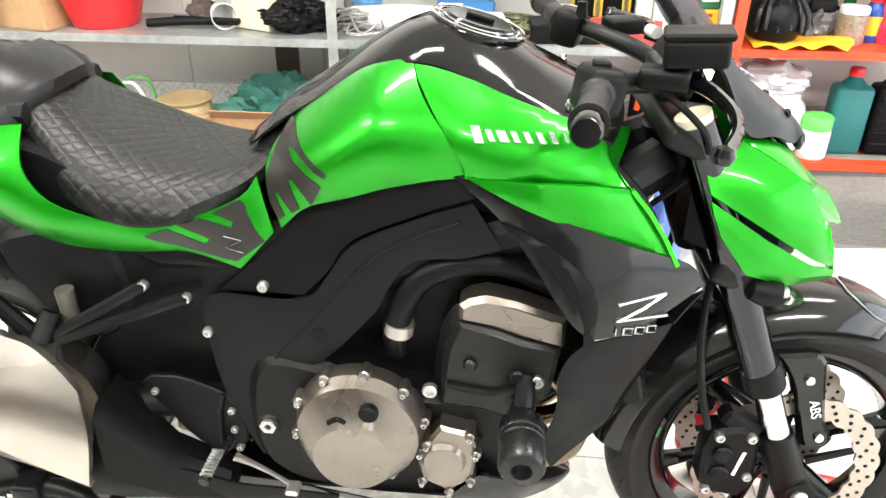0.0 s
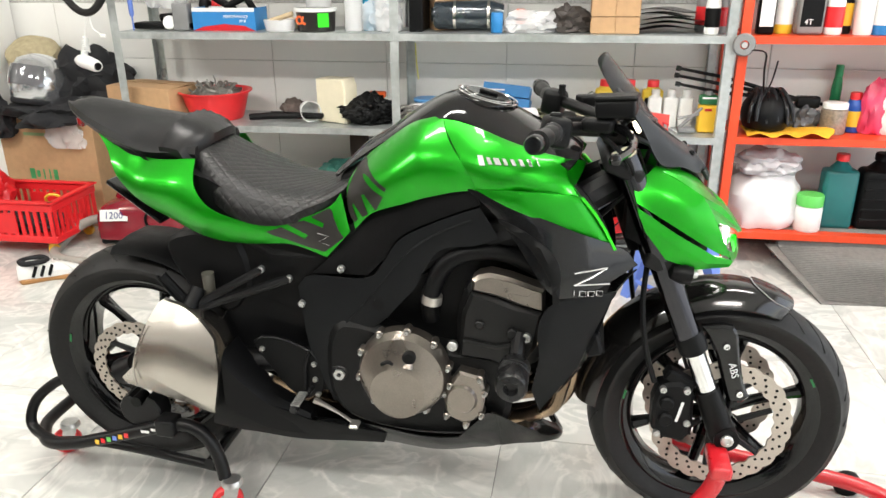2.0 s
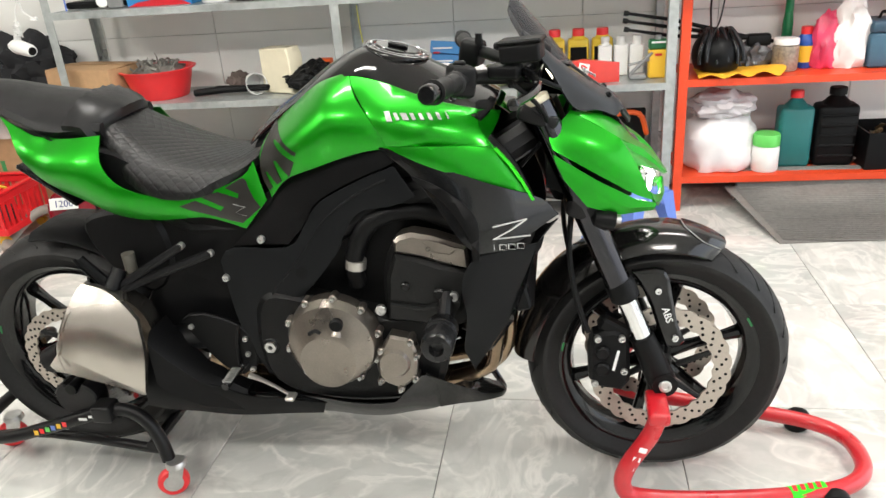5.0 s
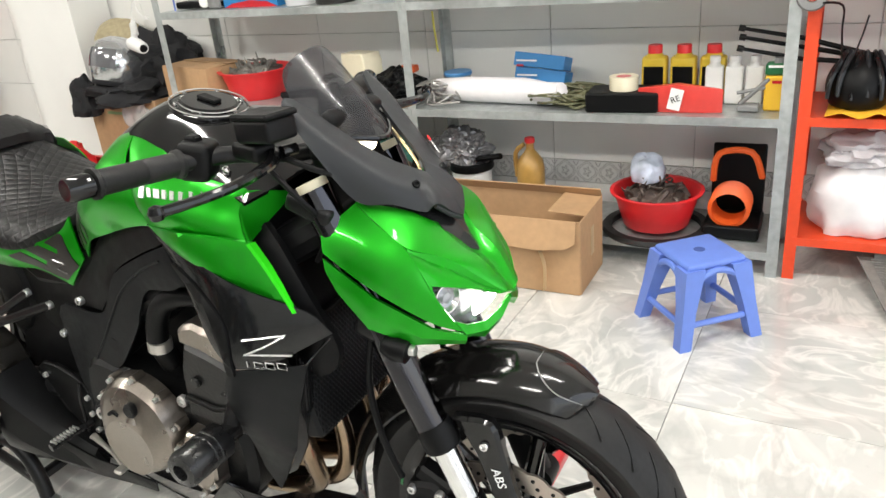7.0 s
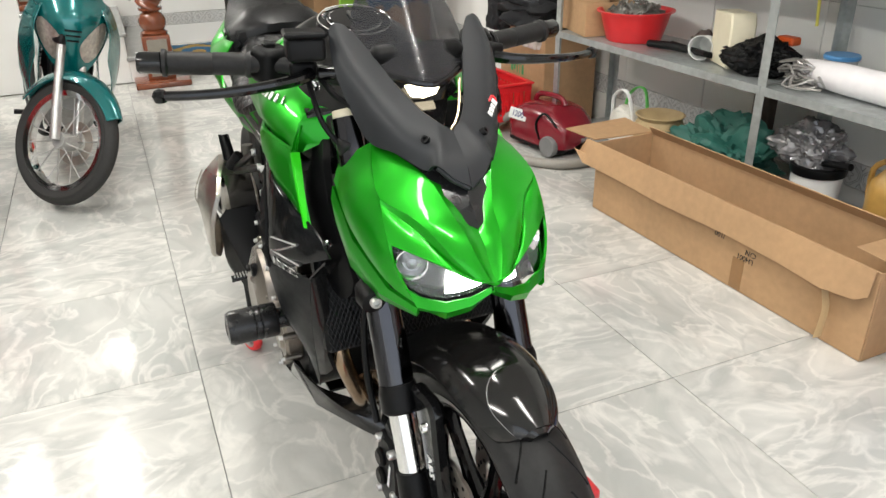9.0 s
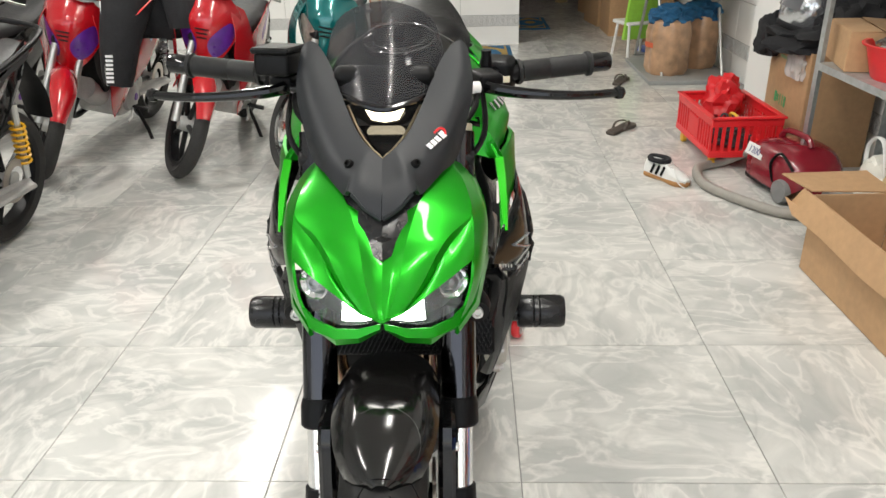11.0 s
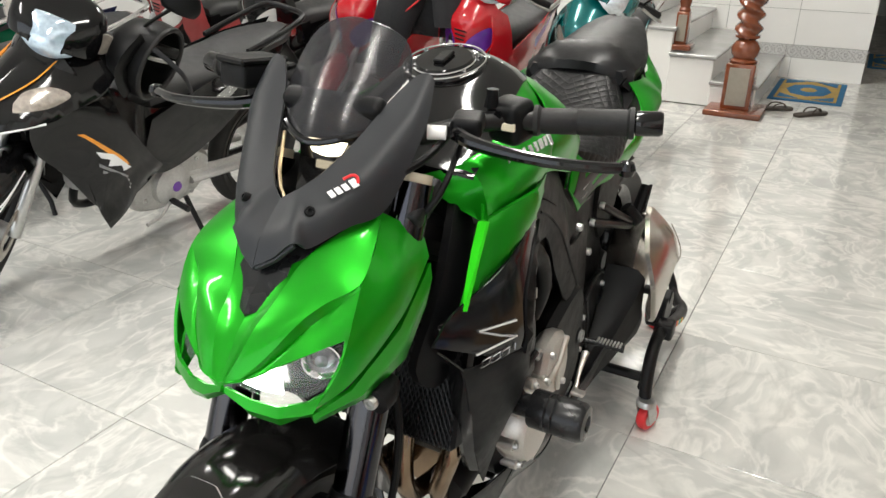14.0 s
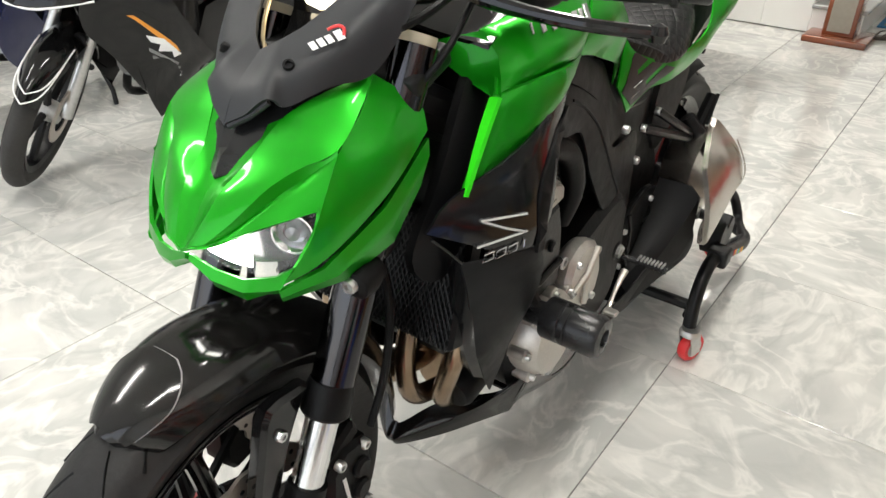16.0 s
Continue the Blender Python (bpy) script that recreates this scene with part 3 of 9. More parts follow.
def bottle(name, label, at, r, h, body, cap, neck=.35, cap_h=.03, square=False, tag=None, group=""):
    t = thing(name, label, "bottle", at, group)
    if square:
        g = G().box(0, 0, h * .4, r * 1.9, r * 1.2, h * .8, r * .25)
        g.lathe([(r * .7, h * .79), (r * neck, h * .9), (r * neck, h - cap_h), (.0001, h - cap_h)], None, 16)
    else:
        g = G().lathe([(.0001, 0), (r * .92, 0), (r, .01), (r, h * .62), (r * .9, h * .72), (r * neck, h * .86), (r * neck, h - cap_h), (.0001, h - cap_h)], None, 24)
    part("body", g, body, t)
    part("cap", G().lathe([(.0001, h), (r * neck * 1.2, h), (r * neck * 1.3, h - .004), (r * neck * 1.3, h - cap_h), (.0001, h - cap_h)], None, 18), cap, t)
    if tag is not None:
        if square:
            part("label", G().box(0, -r * .605, h * .38, r * 1.5, .002, h * .5), tag, t)
        else:
            part("label", G().lathe([(r + .0008, h * .15), (r + .0008, h * .55)], None, 24), tag, t)
    return t


def basin(name, r, h, at, label):
    t = thing(name, label, "basin", at)
    part("bowl", G().lathe([(.0001, 0), (r * .72, 0), (r * .76, .006), (r * .97, h * .93), (r * 1.06, h * .95), (r * 1.07, h), (r * .985, h), (r * .95, h * .93), (r * .73, .012), (.0001, .01)], None, 48), REDPLASTIC, t)
    return t


def bars(parent, x, y, z, w, h, n, material, face=-1, gap=.5):
    """Illegible lines of print as bars on a face that looks along y."""
    for k in range(n):
        ww = w * (1 - .25 * ((k * 7) % 3) / 2)
        part("print_bar", G().box(x, y + face * .001, z - k * h / n, ww, .0012, h / n * gap), material, parent)


# ---- shelves on the north wall ----
def shelf_unit(name, x0, x1, y, depth, posts, levels, metal, label, at=None, top=1.9, front_lip=.03):
    u = thing(name, label, "shelf", at)
    for px in posts:
        for py in (y, y + depth):
            s = 1 if py == y else -1
            g = G().box(px, py + s * .001, top / 2, .038, .0025, top).box(px - .018, py + s * .018, top / 2, .0025, .036, top)
            part("post", g, metal, u)
    edges = sorted(posts)
    for a, b in zip(edges[:-1], edges[1:]):
        for z in levels:
            f, k = front_lip, y + depth
            sect = [(y + .018, z - f), (y - .003, z - f), (y - .003, z), (k, z), (k, z - f), (k - .003, z - f), (k - .003, z - .003), (y, z - .003), (y, z - f + .003), (y + .018, z - f + .003)]
            part("board", G().loft([[(q, *p) for p in sect] for q in (a + .003, b - .003)]), metal, u, sharp=20)
    return u


SH = pose(0, 1.69, 0, 0, 0, 1.6)
shelf_unit("grey_shelf", -1.78, .97, 0, .38, (-1.76, -.45, .955), (.1, .585, 1.005, 1.42), GALV, "galvanised steel shelf full of workshop clutter", SH)
shelf_unit("red_shelf", 1.0, 2.25, .01, .38, (1.01, 2.25), (.165, .59, 1.005, 1.42), ORANGERED, "orange red painted steel shelf with bottles", SH)


def on(x, y, z, rz=0):
    """A pose on the shelves: y metres behind their front edge."""
    return SH @ pose(x, y, z, 0, 0, rz)


Z1, Z2, Z3 = 1.0065, .5865, .1015
# top grey shelf
t = thing("parts_box", "open blue and white printed box holding tools", "box", on(-1.26, .15, Z1))
for s in (-1, 1):
    part("side", G().box(0, s * .075, .05, .30, .003, .10), BLUEPRINT if s < 0 else WHITEPLASTIC, t)
    part("end", G().box(s * .15, 0, .05, .003, .15, .10), BLUEPRINT, t)
part("white_rim", G().box(0, -.0775, .092, .30, .002, .016), WHITEPLASTIC, t)
part("red_swoosh", G().prism([(-.15, .0), (.15, .0), (.10, .022), (0, .03), (-.10, .018)], -.0772, -.079), RED, t)
word("lettering", "PERFORMANCE", .017, WHITEPRINT, t, Matrix.Translation((.06, -.0775, .062)) @ pose(0, 0, 0, 90, 0, 0))
word("lettering", "2018", .017, WHITEPRINT, t, Matrix.Translation((.09, -.0775, .043)) @ pose(0, 0, 0, 90, 0, 0))
for k, (dx, dz, a) in enumerate(((-.03, .12, 30), (.05, .13, -25), (.1, .12, 60))):
    part("tool", G().box(dx, 0, dz, .14, .03, .03, .008, pose(0, 0, 0, 0, a, 20 * k)), SATINBLACK, t)
solo("tool_heap", G().box(0, 0, .02, .28, .09, .03, .01).box(.1, .02, .045, .16, .05, .035, .012, pose(0, 0, 0, 0, -12, 15)).tube([(-.05, .06, .05), (.18, .05, .07)], .018, 10), SATINBLACK, "black hand tools and rubber parts in a heap", "tools", on(-1.57, .12, Z1))
t = thing("round_gauge", "small square gauge with a clear round cover", "gauge", on(-1.47, .1, Z1))
part("case", G().box(0, 0, .06, .075, .06, .12, .008), GREYPLASTIC, t)
part("dial", G().lathe([(.0001, .006), (.028, .006), (.032, 0), (.0001, 0)], axis((-.06, -.02, .035), (0, -1, .2)), 20), WHITEPLASTIC, t)
bottle("spray_can", "red spray can with cap", on(-1.37, .26, Z1), .028, .17, REDPLASTIC, RED, .5)
bottle("spray_can", "black spray can with cap", on(-1.42, .24, Z1), .03, .17, SATINBLACK, SATINBLACK, .5)
t = thing("plastic_tub", "clear plastic tub with small parts", "tub", on(-1.0, .1, Z1))
part("wall", G().lathe([(.0001, 0), (.065, 0), (.075, .05), (.072, .05), (.062, .004), (.0001, .004)], None, 28), BAG, t)
part("wooden_handle", G().tube([(-.05, 0, .04), (.06, .01, .075)], .012, 10), LIGHTWOOD, t)
solo("rag", blob(.12, .1, .05, 3, .35), LIGHTWOOD, "crumpled tan cotton rag", "rag", on(-1.02, .22, Z1))
t = thing("biscuit_tub", "dark round tub with orange printed fruit", "tub", on(-.835, .12, Z1))
part("wall", G().lathe([(.0001, 0), (.083, 0), (.09, .095), (.0001, .095)], None, 36), DARKDECAL, t)
part("frilled_rim", G().lathe([(.094, .085), (.096, .1), (.09, .102), (.086, .098)], None, 40, math.tau, 0, .015, 40), WHITEPLASTIC, t)
for k in range(3):
    part("printed_ring", G().lathe([(.011, 0), (.02, 0), (.02, .002), (.011, .002), (.011, 0)], axis((-.055 + k * .03, -.08 + abs(k - 1) * .01, .05), (-.3 + .3 * k, -1, 0)), 16), ORANGE, t)
part("printed_patch", G().box(.055, -.072, .05, .05, .004, .06, 0, pose(0, 0, 0, 0, 0, 35)), LIME, t)
t = thing("storage_pot", "clear pot with a lime green lid", "pot", on(-.82, .12, Z1 + .103))
part("wall", G().lathe([(.0001, 0), (.055, 0), (.06, .05), (.0001, .05)], None, 28), BAG, t)
part("lid", G().lathe([(.0001, .062), (.064, .062), (.068, .055), (.066, .045), (.0001, .045)], None, 28), mat("lime_lid", (.45, .75, .05), .4), t)
bottle("drink_bottle", "clear plastic bottle with a white lid", on(-.66, .12, Z1), .04, .22, BAG, WHITEPLASTIC, .8)
bottle("cleaner_bottle", "bottle of blue liquid", on(-.595, .15, Z1), .028, .25, mat("blue_liquid", (.01, .25, .42), .15), BLUEPLASTIC, .4)
solo("plastic_bag", blob(.16, .12, .14, 5, .4, 4), BAG, "crumpled clear plastic bag", "bag", on(-.53, .14, Z1))
solo("folder_case", G().box(0, 0, .17, .06, .22, .34, .004), SATINBLACK, "black plastic folder case standing upright", "case", on(-.37, .2, Z1))
carton("carton", .17, .15, .17, on(-.24, .26, Z1, 20), "open small brown carton leaning on the wall", "half")
t = thing("silencer", "dark carbon aftermarket silencer lying on the shelf", "exhaust", on(-.14, .16, Z1 + .068))
part("shell", G().tube([(-.155, 0, 0), (-.14, 0, 0), (.09, 0, 0), (.145, 0, 0), (.155, 0, 0)], [.056, .062, .066, .05, .045], 28), mat("carbon_shell", (.03, .04, .05), .18, .3, .3, .05, 300, coat=.8), t)
for bx in (-.06, .09):
    part("strap_band", G().tube([(bx - .006, 0, 0), (bx + .006, 0, 0)], .0675, 28), ALU, t)
part("outlet", G().tube([(-.17, 0, 0), (-.15, 0, 0)], .03, 20), SATINBLACK, t)
t = thing("drink_can", "small blue drink can", "can", on(-.01, .07, Z1))
part("wall", G().lathe([(.0001, 0), (.022, 0), (.026, .006), (.026, .078), (.022, .085), (.0001, .085)], None, 22), BLUEPRINT, t)
for k in range(3):
    solo("orange_jar", G().lathe([(.0001, 0), (.02, 0), (.021, .016), (.018, .02), (.0001, .02)], None, 16), ORANGE, "small stacked orange plastic jar", "jar", on(.085, .2, Z1 + .03 + .021 * k))
for k in range(2):
    solo("metal_sleeve", G().lathe([(.0001, 0), (.017, 0), (.017, .03), (.014, .032), (.0001, .032)], None, 16), ZINC, "small bright steel sleeve", "sleeve", on(.08 + k * .05, .26 if k else .2, Z1 + (.0 if k == 0 else 0)))
solo("parts_bag", blob(.24, .14, .085, 8, .4, 4), BAG, "clear bag of small metal parts", "bag", on(.14, .12, Z1))
solo("parts_bag", blob(.2, .16, .1, 9, .45, 5), mat("dark_parts", (.06, .05, .045), .5, .3, .5, .4, 60), "heap of dark small engine parts", "parts", on(.30, .16, Z1))
for k in range(6):
    c = carton("small_carton", .098, .12, .065, on(.44 + (k % 2) * .101, .12, Z1 + .0705 * (k // 2)), "small brown carton in a neat stack", "closed", group="stacked small cartons")
    if k > 3:
        part("paper_label", G().box(.0, -.0635, .036, .05, .002, .03), WHITEPLASTIC, c)
for k in range(5):
    solo("plastic_cover", G().sheet(dense([(-.12, -.06), (.0, -.075), (.13, -.05), (.11, .06), (-.1, .07)], .03), [(-.12, -.06, .01), (.13, -.05, .015), (0, 0, .028), (-.1, .07, .008), (.11, .06, .01)], .03, .004, TOP), GLOSSBLACK, "black plastic cover in a stack", "plastic part", on(.70 + .02 * (k % 3), .16 + .01 * k, Z1 + .004 + .018 * k, -14 * k), "stacked covers")
for k, (dx, dy, cm) in enumerate(((.865, .2, REDPLASTIC), (.885, .08, SATINBLACK), (.93, .14, RED), (.925, .27, GREENPLASTIC))):
    bottle("spray_can", "workshop spray can with a printed body", on(dx, dy, Z1), .03, .19, WHITEPLASTIC if k % 2 else GREYPLASTIC, ORANGE, .55, .04, tag=cm, group="spray cans")
# second grey shelf
carton("carton", .38, .24, .155, on(-1.70, .17, Z2, -14), "brown carton with flaps pushed in", "closed")
b = basin("red_basin", .165, .135, on(-1.385, .17, Z2), "red plastic basin piled with metal parts")
solo("metal_parts", scrap(.27, .27, .085, 12, 60, .022), mat("grey_metal_parts", (.25, .24, .22), .4, .6, .4, .3, 60), "heap of grey metal parts in the basin", "parts", on(-1.385, .17, Z2 + .105), kind="stuff")
t = thing("wiper_set", "black folded tool with levers on the shelf", "tool", on(-1.0, .10, Z2))
part("shaft", G().tube([(-.19, 0, .02), (-.05, .01, .03), (.16, .03, .025)], [.016, .018, .012], 8), SATINBLACK, t)
part("shaft", G().tube([(-.1, .05, .03), (.18, -.02, .04)], .011, 8), SATINBLACK, t)
solo("brown_sponge", blob(.12, .1, .08, 15, .3, 5), mat("brown_grey_wool", (.12, .09, .08), .9), "brown grey wool pad", "pad", on(-1.03, .27, Z2))
t = thing("white_cup", "white plastic cup lying on its side", "cup", on(-.91, .15, Z2 + .05))
part("cup", G().lathe([(.0001, -.05), (.035, -.05), (.05, .05), (.047, .05), (.032, -.045), (.0001, -.045)], pose(0, 0, 0, 90, 0, 30), 28), WHITEPLASTIC, t)
t = thing("cream_case", "cream plastic appliance case standing upright", "case", on(-.77, .16, Z2, -22))
part("shell", G().prism([(-.085, 0), (.085, 0), (.085, .17), (.07, .205), (-.085, .2)], -.05, .05, cham=.006), CREAM, t)
for k in range(3):
    part("slot", G().box(-.086, 0, .06 + k * .03, .002, .05, .006), GREYPLASTIC, t)
solo("black_bag", blob(.26, .2, .12, 21, .45, 2.6, 5), SATINBLACK, "shiny black bin bag with parts", "bag", on(-.62, .16, Z2))
solo("orange_pad", G().box(0, 0, .01, .08, .05, .03, .006), ORANGE, "small orange block on the bag", "block", on(-.6, .27, Z2 + .10))
t = thing("blue_lid_tub", "round tub with a light blue lid", "tub", on(-.36, .27, Z2))
part("wall", G().lathe([(.0001, 0), (.05, 0), (.055, .085), (.0001, .085)], None, 28), BAG, t)
part("lid", G().lathe([(.0001, .1), (.058, .1), (.062, .094), (.06, .085), (.0001, .085)], None, 28), mat("light_blue_lid", (.1, .32, .65), .4), t)
solo("clamp_heap", tangle(.22, .18, .09, 24, 22, .004), mat("silver_clamps", (.4, .38, .36), .35, .6, .4, .3, 60), "tangle of silver clamps and cables", "parts", on(-.37, .13, Z2), kind="stuff")
solo("wrapped_roll", G().tube([(-.27, .02, .05), (-.1, 0, .055), (.12, 0, .05), (.25, -.03, .045)], [.04, .05, .052, .04], 14, 5).tube([(.24, -.03, .05), (.30, -.06, .07)], [.045, .03], 9), PALEBAG, "long roll wrapped in pale plastic", "roll", on(-.13, .13, Z2))
for k in range(2):
    t = thing("blue_carton", "slim blue and white carton leaning on the wall", "carton", on(.03, .26, Z2 + .055 + k * .058, -6), "blue cartons")
    part("box", G().box(0, 0, .028, .22, .08, .054, .002, pose(0, 0, 0, -15, 5, 0)), BLUEPRINT, t)
    bars(t, -.05, -.047, .04, .09, .014, 1, WHITEPRINT)
    part("red_mark", G().box(-.08, -.046, .02, .03, .002, .008), RED, t)
solo("cable_heap", tangle(.32, .2, .07, 27, 34, .005, 6), mat("olive_cables", (.1, .1, .05), .5, .1, .7, .4, 40), "tangled black and yellow cables", "cables", on(.2, .14, Z2), kind="stuff")
solo("black_case", G().box(0, 0, .035, .26, .16, .07, .006), SATINBLACK, "flat black tool case", "case", on(.40, .10, Z2, 4))
t = thing("tape_roll", "roll of cream masking tape on the case", "tape", on(.40, .09, Z2 + .0715))
part("tape", G().lathe([(.028, 0), (.052, 0), (.052, .048), (.028, .048), (.028, 0)], None, 32), CREAM, t)
part("core", G().lathe([(.024, .002), (.0285, .002), (.0285, .047), (.024, .047), (.024, .002)], None, 24), mat("pink_core", (.6, .2, .2), .7), t)
for k in range(3):
    bottle("oil_bottle", "yellow oil bottle with a red cap", on(.48 + k * .105, .24, Z2), .048, .205, YELLOWOIL, REDPLASTIC, .42, .03, True, SATINBLACK, "yellow oil bottles")
t = thing("red_packet", "red and white printed soft packet", "packet", on(.60, .06, Z2, 0))
part("pack", G().loft([[(x, -.012 * w, 0), (x, -.02 * w, .05), (x, -.012 * w, .10 - abs(x) * .12), (x, .012 * w, .10 - abs(x) * .12), (x, .02 * w, .05), (x, .012 * w, 0)] for x, w in ((-.14, .1), (-.08, 1), (0, 1.3), (.08, 1), (.15, .1))]), mat("red_packet_film", (.6, .05, .04), .3, 0, .1, .3, 30), t)
part("white_band", G().box(-.005, -.027, .05, .045, .002, .075, 0, pose(0, 0, 0, 0, 12, 0)), WHITEPLASTIC, t)
word("lettering", "RE", .03, SATINBLACK, t, Matrix.Translation((-.005, -.029, .05)) @ pose(0, 0, 0, 90, 0, 0) @ pose(0, 0, 0, 0, 0, 20))
for k in range(4):
    bottle("white_bottle", "half clear white plastic bottle", on(.70 + (k % 3) * .068, .2 + .07 * (k // 3), Z2), .032, .17, WHITEPLASTIC, WHITEPLASTIC, .45, .02, True, group="white bottles")
t = thing("yellow_can", "yellow and green square solvent can", "can", on(.915, .12, Z2))
part("wall", G().box(0, 0, .06, .078, .05, .12, .006), YELLOW, t)
part("green_top", G().box(0, 0, .141, .078, .05, .04, .006), mat("dark_green_tin", (.01, .12, .04), .35), t)
part("spout", G().lathe([(.0001, .178), (.014, .178), (.016, .161), (.0001, .161)], None, 16), GREYPLASTIC, t)
bars(t, 0, -.0255, .152, .06, .016, 1, WHITEPRINT)
bars(t, 0, -.0255, .10, .03, .02, 1, RED)
solo("small_vice", G().box(0, 0, .012, .07, .06, .02, .004).tube([(-.03, 0, .02), (.06, 0, .11)], .008, 8).tube([(-.04, 0, .06), (.05, 0, .08)], .006, 8), GREYPLASTIC, "small grey metal clamp stand", "clamp", on(.83, .1, Z2))
# tripod poking through between the shelves
t = thing("tripod", "black folding tripod lying across two shelves", "tripod", on(.98, .18, Z2 + .19))
for k, (dz, dy) in enumerate(((.035, 0), (.0, .03), (-.03, -.02))):
    part("leg", G().tube([(-.19, dy, dz + .04), (.0, dy, dz + .005), (.32, dy * .4, -.05)], [.006, .008, .010], 8), SATINBLACK, t)
    part("foot", G().tube([(-.205, dy, dz + .043), (-.185, dy, dz + .039)], .011, 8), RUBBER, t)
part("head", G().box(.36, 0, -.06, .1, .05, .05, .012), SATINBLACK, t)
part("pan_handle", G().tube([(.38, 0, -.06), (.55, 0, -.1)], .008, 8), SATINBLACK, t)
# wheel on a strap hung at the shelf corner
t = thing("strap_wheel", "grey rubber wheel hanging by a black strap", "wheel", on(1.0, -.03, .975))
part("tyre", G().lathe([(.018, -.012), (.04, -.012), (.046, 0), (.04, .012), (.018, .012), (.018, -.012)], pose(0, 0, 0, 90, 0, 0), 28), GREYPLASTIC, t)
part("hub", G().lathe([(.0001, -.01), (.012, -.01), (.012, .01), (.0001, .01)], pose(0, 0, 0, 90, 0, 0), 16), ZINC, t)
part("strap", G().tube([(.03, -.005, -.02), (.085, -.01, -.03), (.09, -.005, -.10), (.10, 0, -.19)], .011, 6, 4, False, .3), SATINBLACK, t)
# red shelf, top board
for k, (dx, w, h, body, cp, lb) in enumerate(((1.10, .036, .24, SATINBLACK, SATINBLACK, WHITEPRINT), (1.18, .042, .25, YELLOWOIL, YELLOWOIL, WHITEPLASTIC), (1.27, .055, .25, GREYPLASTIC, GREYPLASTIC, SATINBLACK), (1.365, .036, .2, WHITEPLASTIC, ORANGE, REDPLASTIC), (1.42, .03, .22, SATINBLACK, SATINBLACK, YELLOW), (1.48, .036, .24, WHITEPLASTIC, WHITEPLASTIC, None), (1.55, .035, .26, mat("blue_bottle", (.02, .2, .5), .2), BLUEPLASTIC, WHITEPLASTIC), (1.64, .05, .25, BAG, BLUEPLASTIC, None), (1.78, .05, .24, REDPLASTIC, SATINBLACK, WHITEPLASTIC), (1.95, .05, .24, TEALPLASTIC, REDPLASTIC, None))):
    bo = bottle("workshop_bottle", "plastic workshop bottle with a printed label", on(dx, .10 + .05 * (k % 3 == 1), Z1), w, h, body, cp, .45, .035, k in (0, 2), lb, "bottles on the red shelf")
    if k == 2:
        word("lettering", "4T", .03, WHITEPRINT, bo, Matrix.Translation((-.01, -.0345, .05)) @ pose(0, 0, 0, 90, 0, 0))
# red shelf, middle board
ZM = .5915
t = thing("cycle_helmet", "grey and black vented cycle helmet", "helmet", on(1.16, .13, ZM + .022))
part("shell", blob(.20, .26, .165, 0, .0, 1, 4), SATINBLACK, t)
for k in range(6):
    a = -1.1 + k * .44
    part("rib", G().tube([(.100 * math.sin(a), -.122 * math.cos(a * .5), .035 + .01 * (k % 2)), (.092 * math.sin(a), -.10 * math.cos(a * .4), .10), (.055 * math.sin(a), -.03, .164), (.065 * math.sin(a), .09, .135)], [.009, .014, .011, .010], 8, 4, False, .7), SCREENGREY if k % 2 else NYLON, t)
part("chin_strap", G().tube([(-.06, -.09, .10), (-.02, -.10, .2), (.0, -.08, .29)], .008, 6, 3, False, .3), DARKFABRIC, t)
t = solo("yellow_cloth", G().sheet(dense([(-.15, -.10, 1), (-.05, -.115), (.06, -.105), (.16, -.125, 1), (.205, -.06), (.19, .08, 1), (0, .1), (-.14, .1, 1)], .03), [(-.15, -.1, .008), (-.10, -.11, .022), (-.05, -.115, .006), (0, -.11, .024), (.05, -.108, .007), (.10, -.115, .028), (.16, -.125, .010), (.2, -.06, .034), (.19, .08, .014), (0, .1, .012), (-.14, .1, .012), (0, 0, .02), (.12, 0, .03), (-.1, 0, .018)], .016, .003, TOP), mat("yellow_cloth", (.75, .38, .02), .7, 0, .12, .4, 40), "yellow folded cloth under the helmet", "cloth", on(1.22, .10, ZM))
solo("grey_bag", blob(.14, .14, .12, 33, .4, 4), mat("dark_grey_film", (.08, .08, .085), .25, 0, .3, .4, 30), "dark grey plastic bag", "bag", on(1.33, .2, ZM))
t = thing("screw_jar", "clear jar of screws with a white lid", "jar", on(1.445, .14, ZM))
part("jar", G().lathe([(.0001, 0), (.05, 0), (.053, .006), (.053, .1), (.045, .108), (.0001, .108)], None, 28), mat("jar_of_screws", (.3, .25, .2), .3, .2, .5, .4, 90), t)
part("lid", G().lathe([(.0001, .132), (.048, .132), (.051, .127), (.051, .108), (.0001, .108)], None, 28), WHITEPLASTIC, t)
bottle("blue_bottle", "blue bottle with a red cap and yellow label", on(1.535, .18, ZM), .036, .17, mat("royal_blue", (.01, .06, .3), .3), REDPLASTIC, .5, .03, False, YELLOW)
bottle("spray_bottle", "green trigger spray bottle", on(1.49, .3, ZM), .022, .27, mat("green_bottle", (.01, .2, .07), .25), mat("green_trigger", (.01, .25, .08), .3), .6, .05)
solo("snack_bag", blob(.12, .1, .22, 41, .25, 4), mat("pink_print_film", (.65, .05, .12), .3, 0, .5, .3, 14), "pink and red printed bag", "bag", on(1.61, .16, ZM))
solo("snack_bag", blob(.16, .12, .27, 43, .3, 4), mat("white_print_film", (.75, .72, .7), .3, 0, .2, .3, 14), "white plastic bag with orange print", "bag", on(1.70, .16, ZM))
t = thing("tool_box", "blue grey plastic tool box", "tool box", on(1.86, .17, ZM))
part("base", G().box(0, 0, .07, .2, .16, .14, .012), mat("blue_grey_plastic", (.05, .12, .18), .4), t)
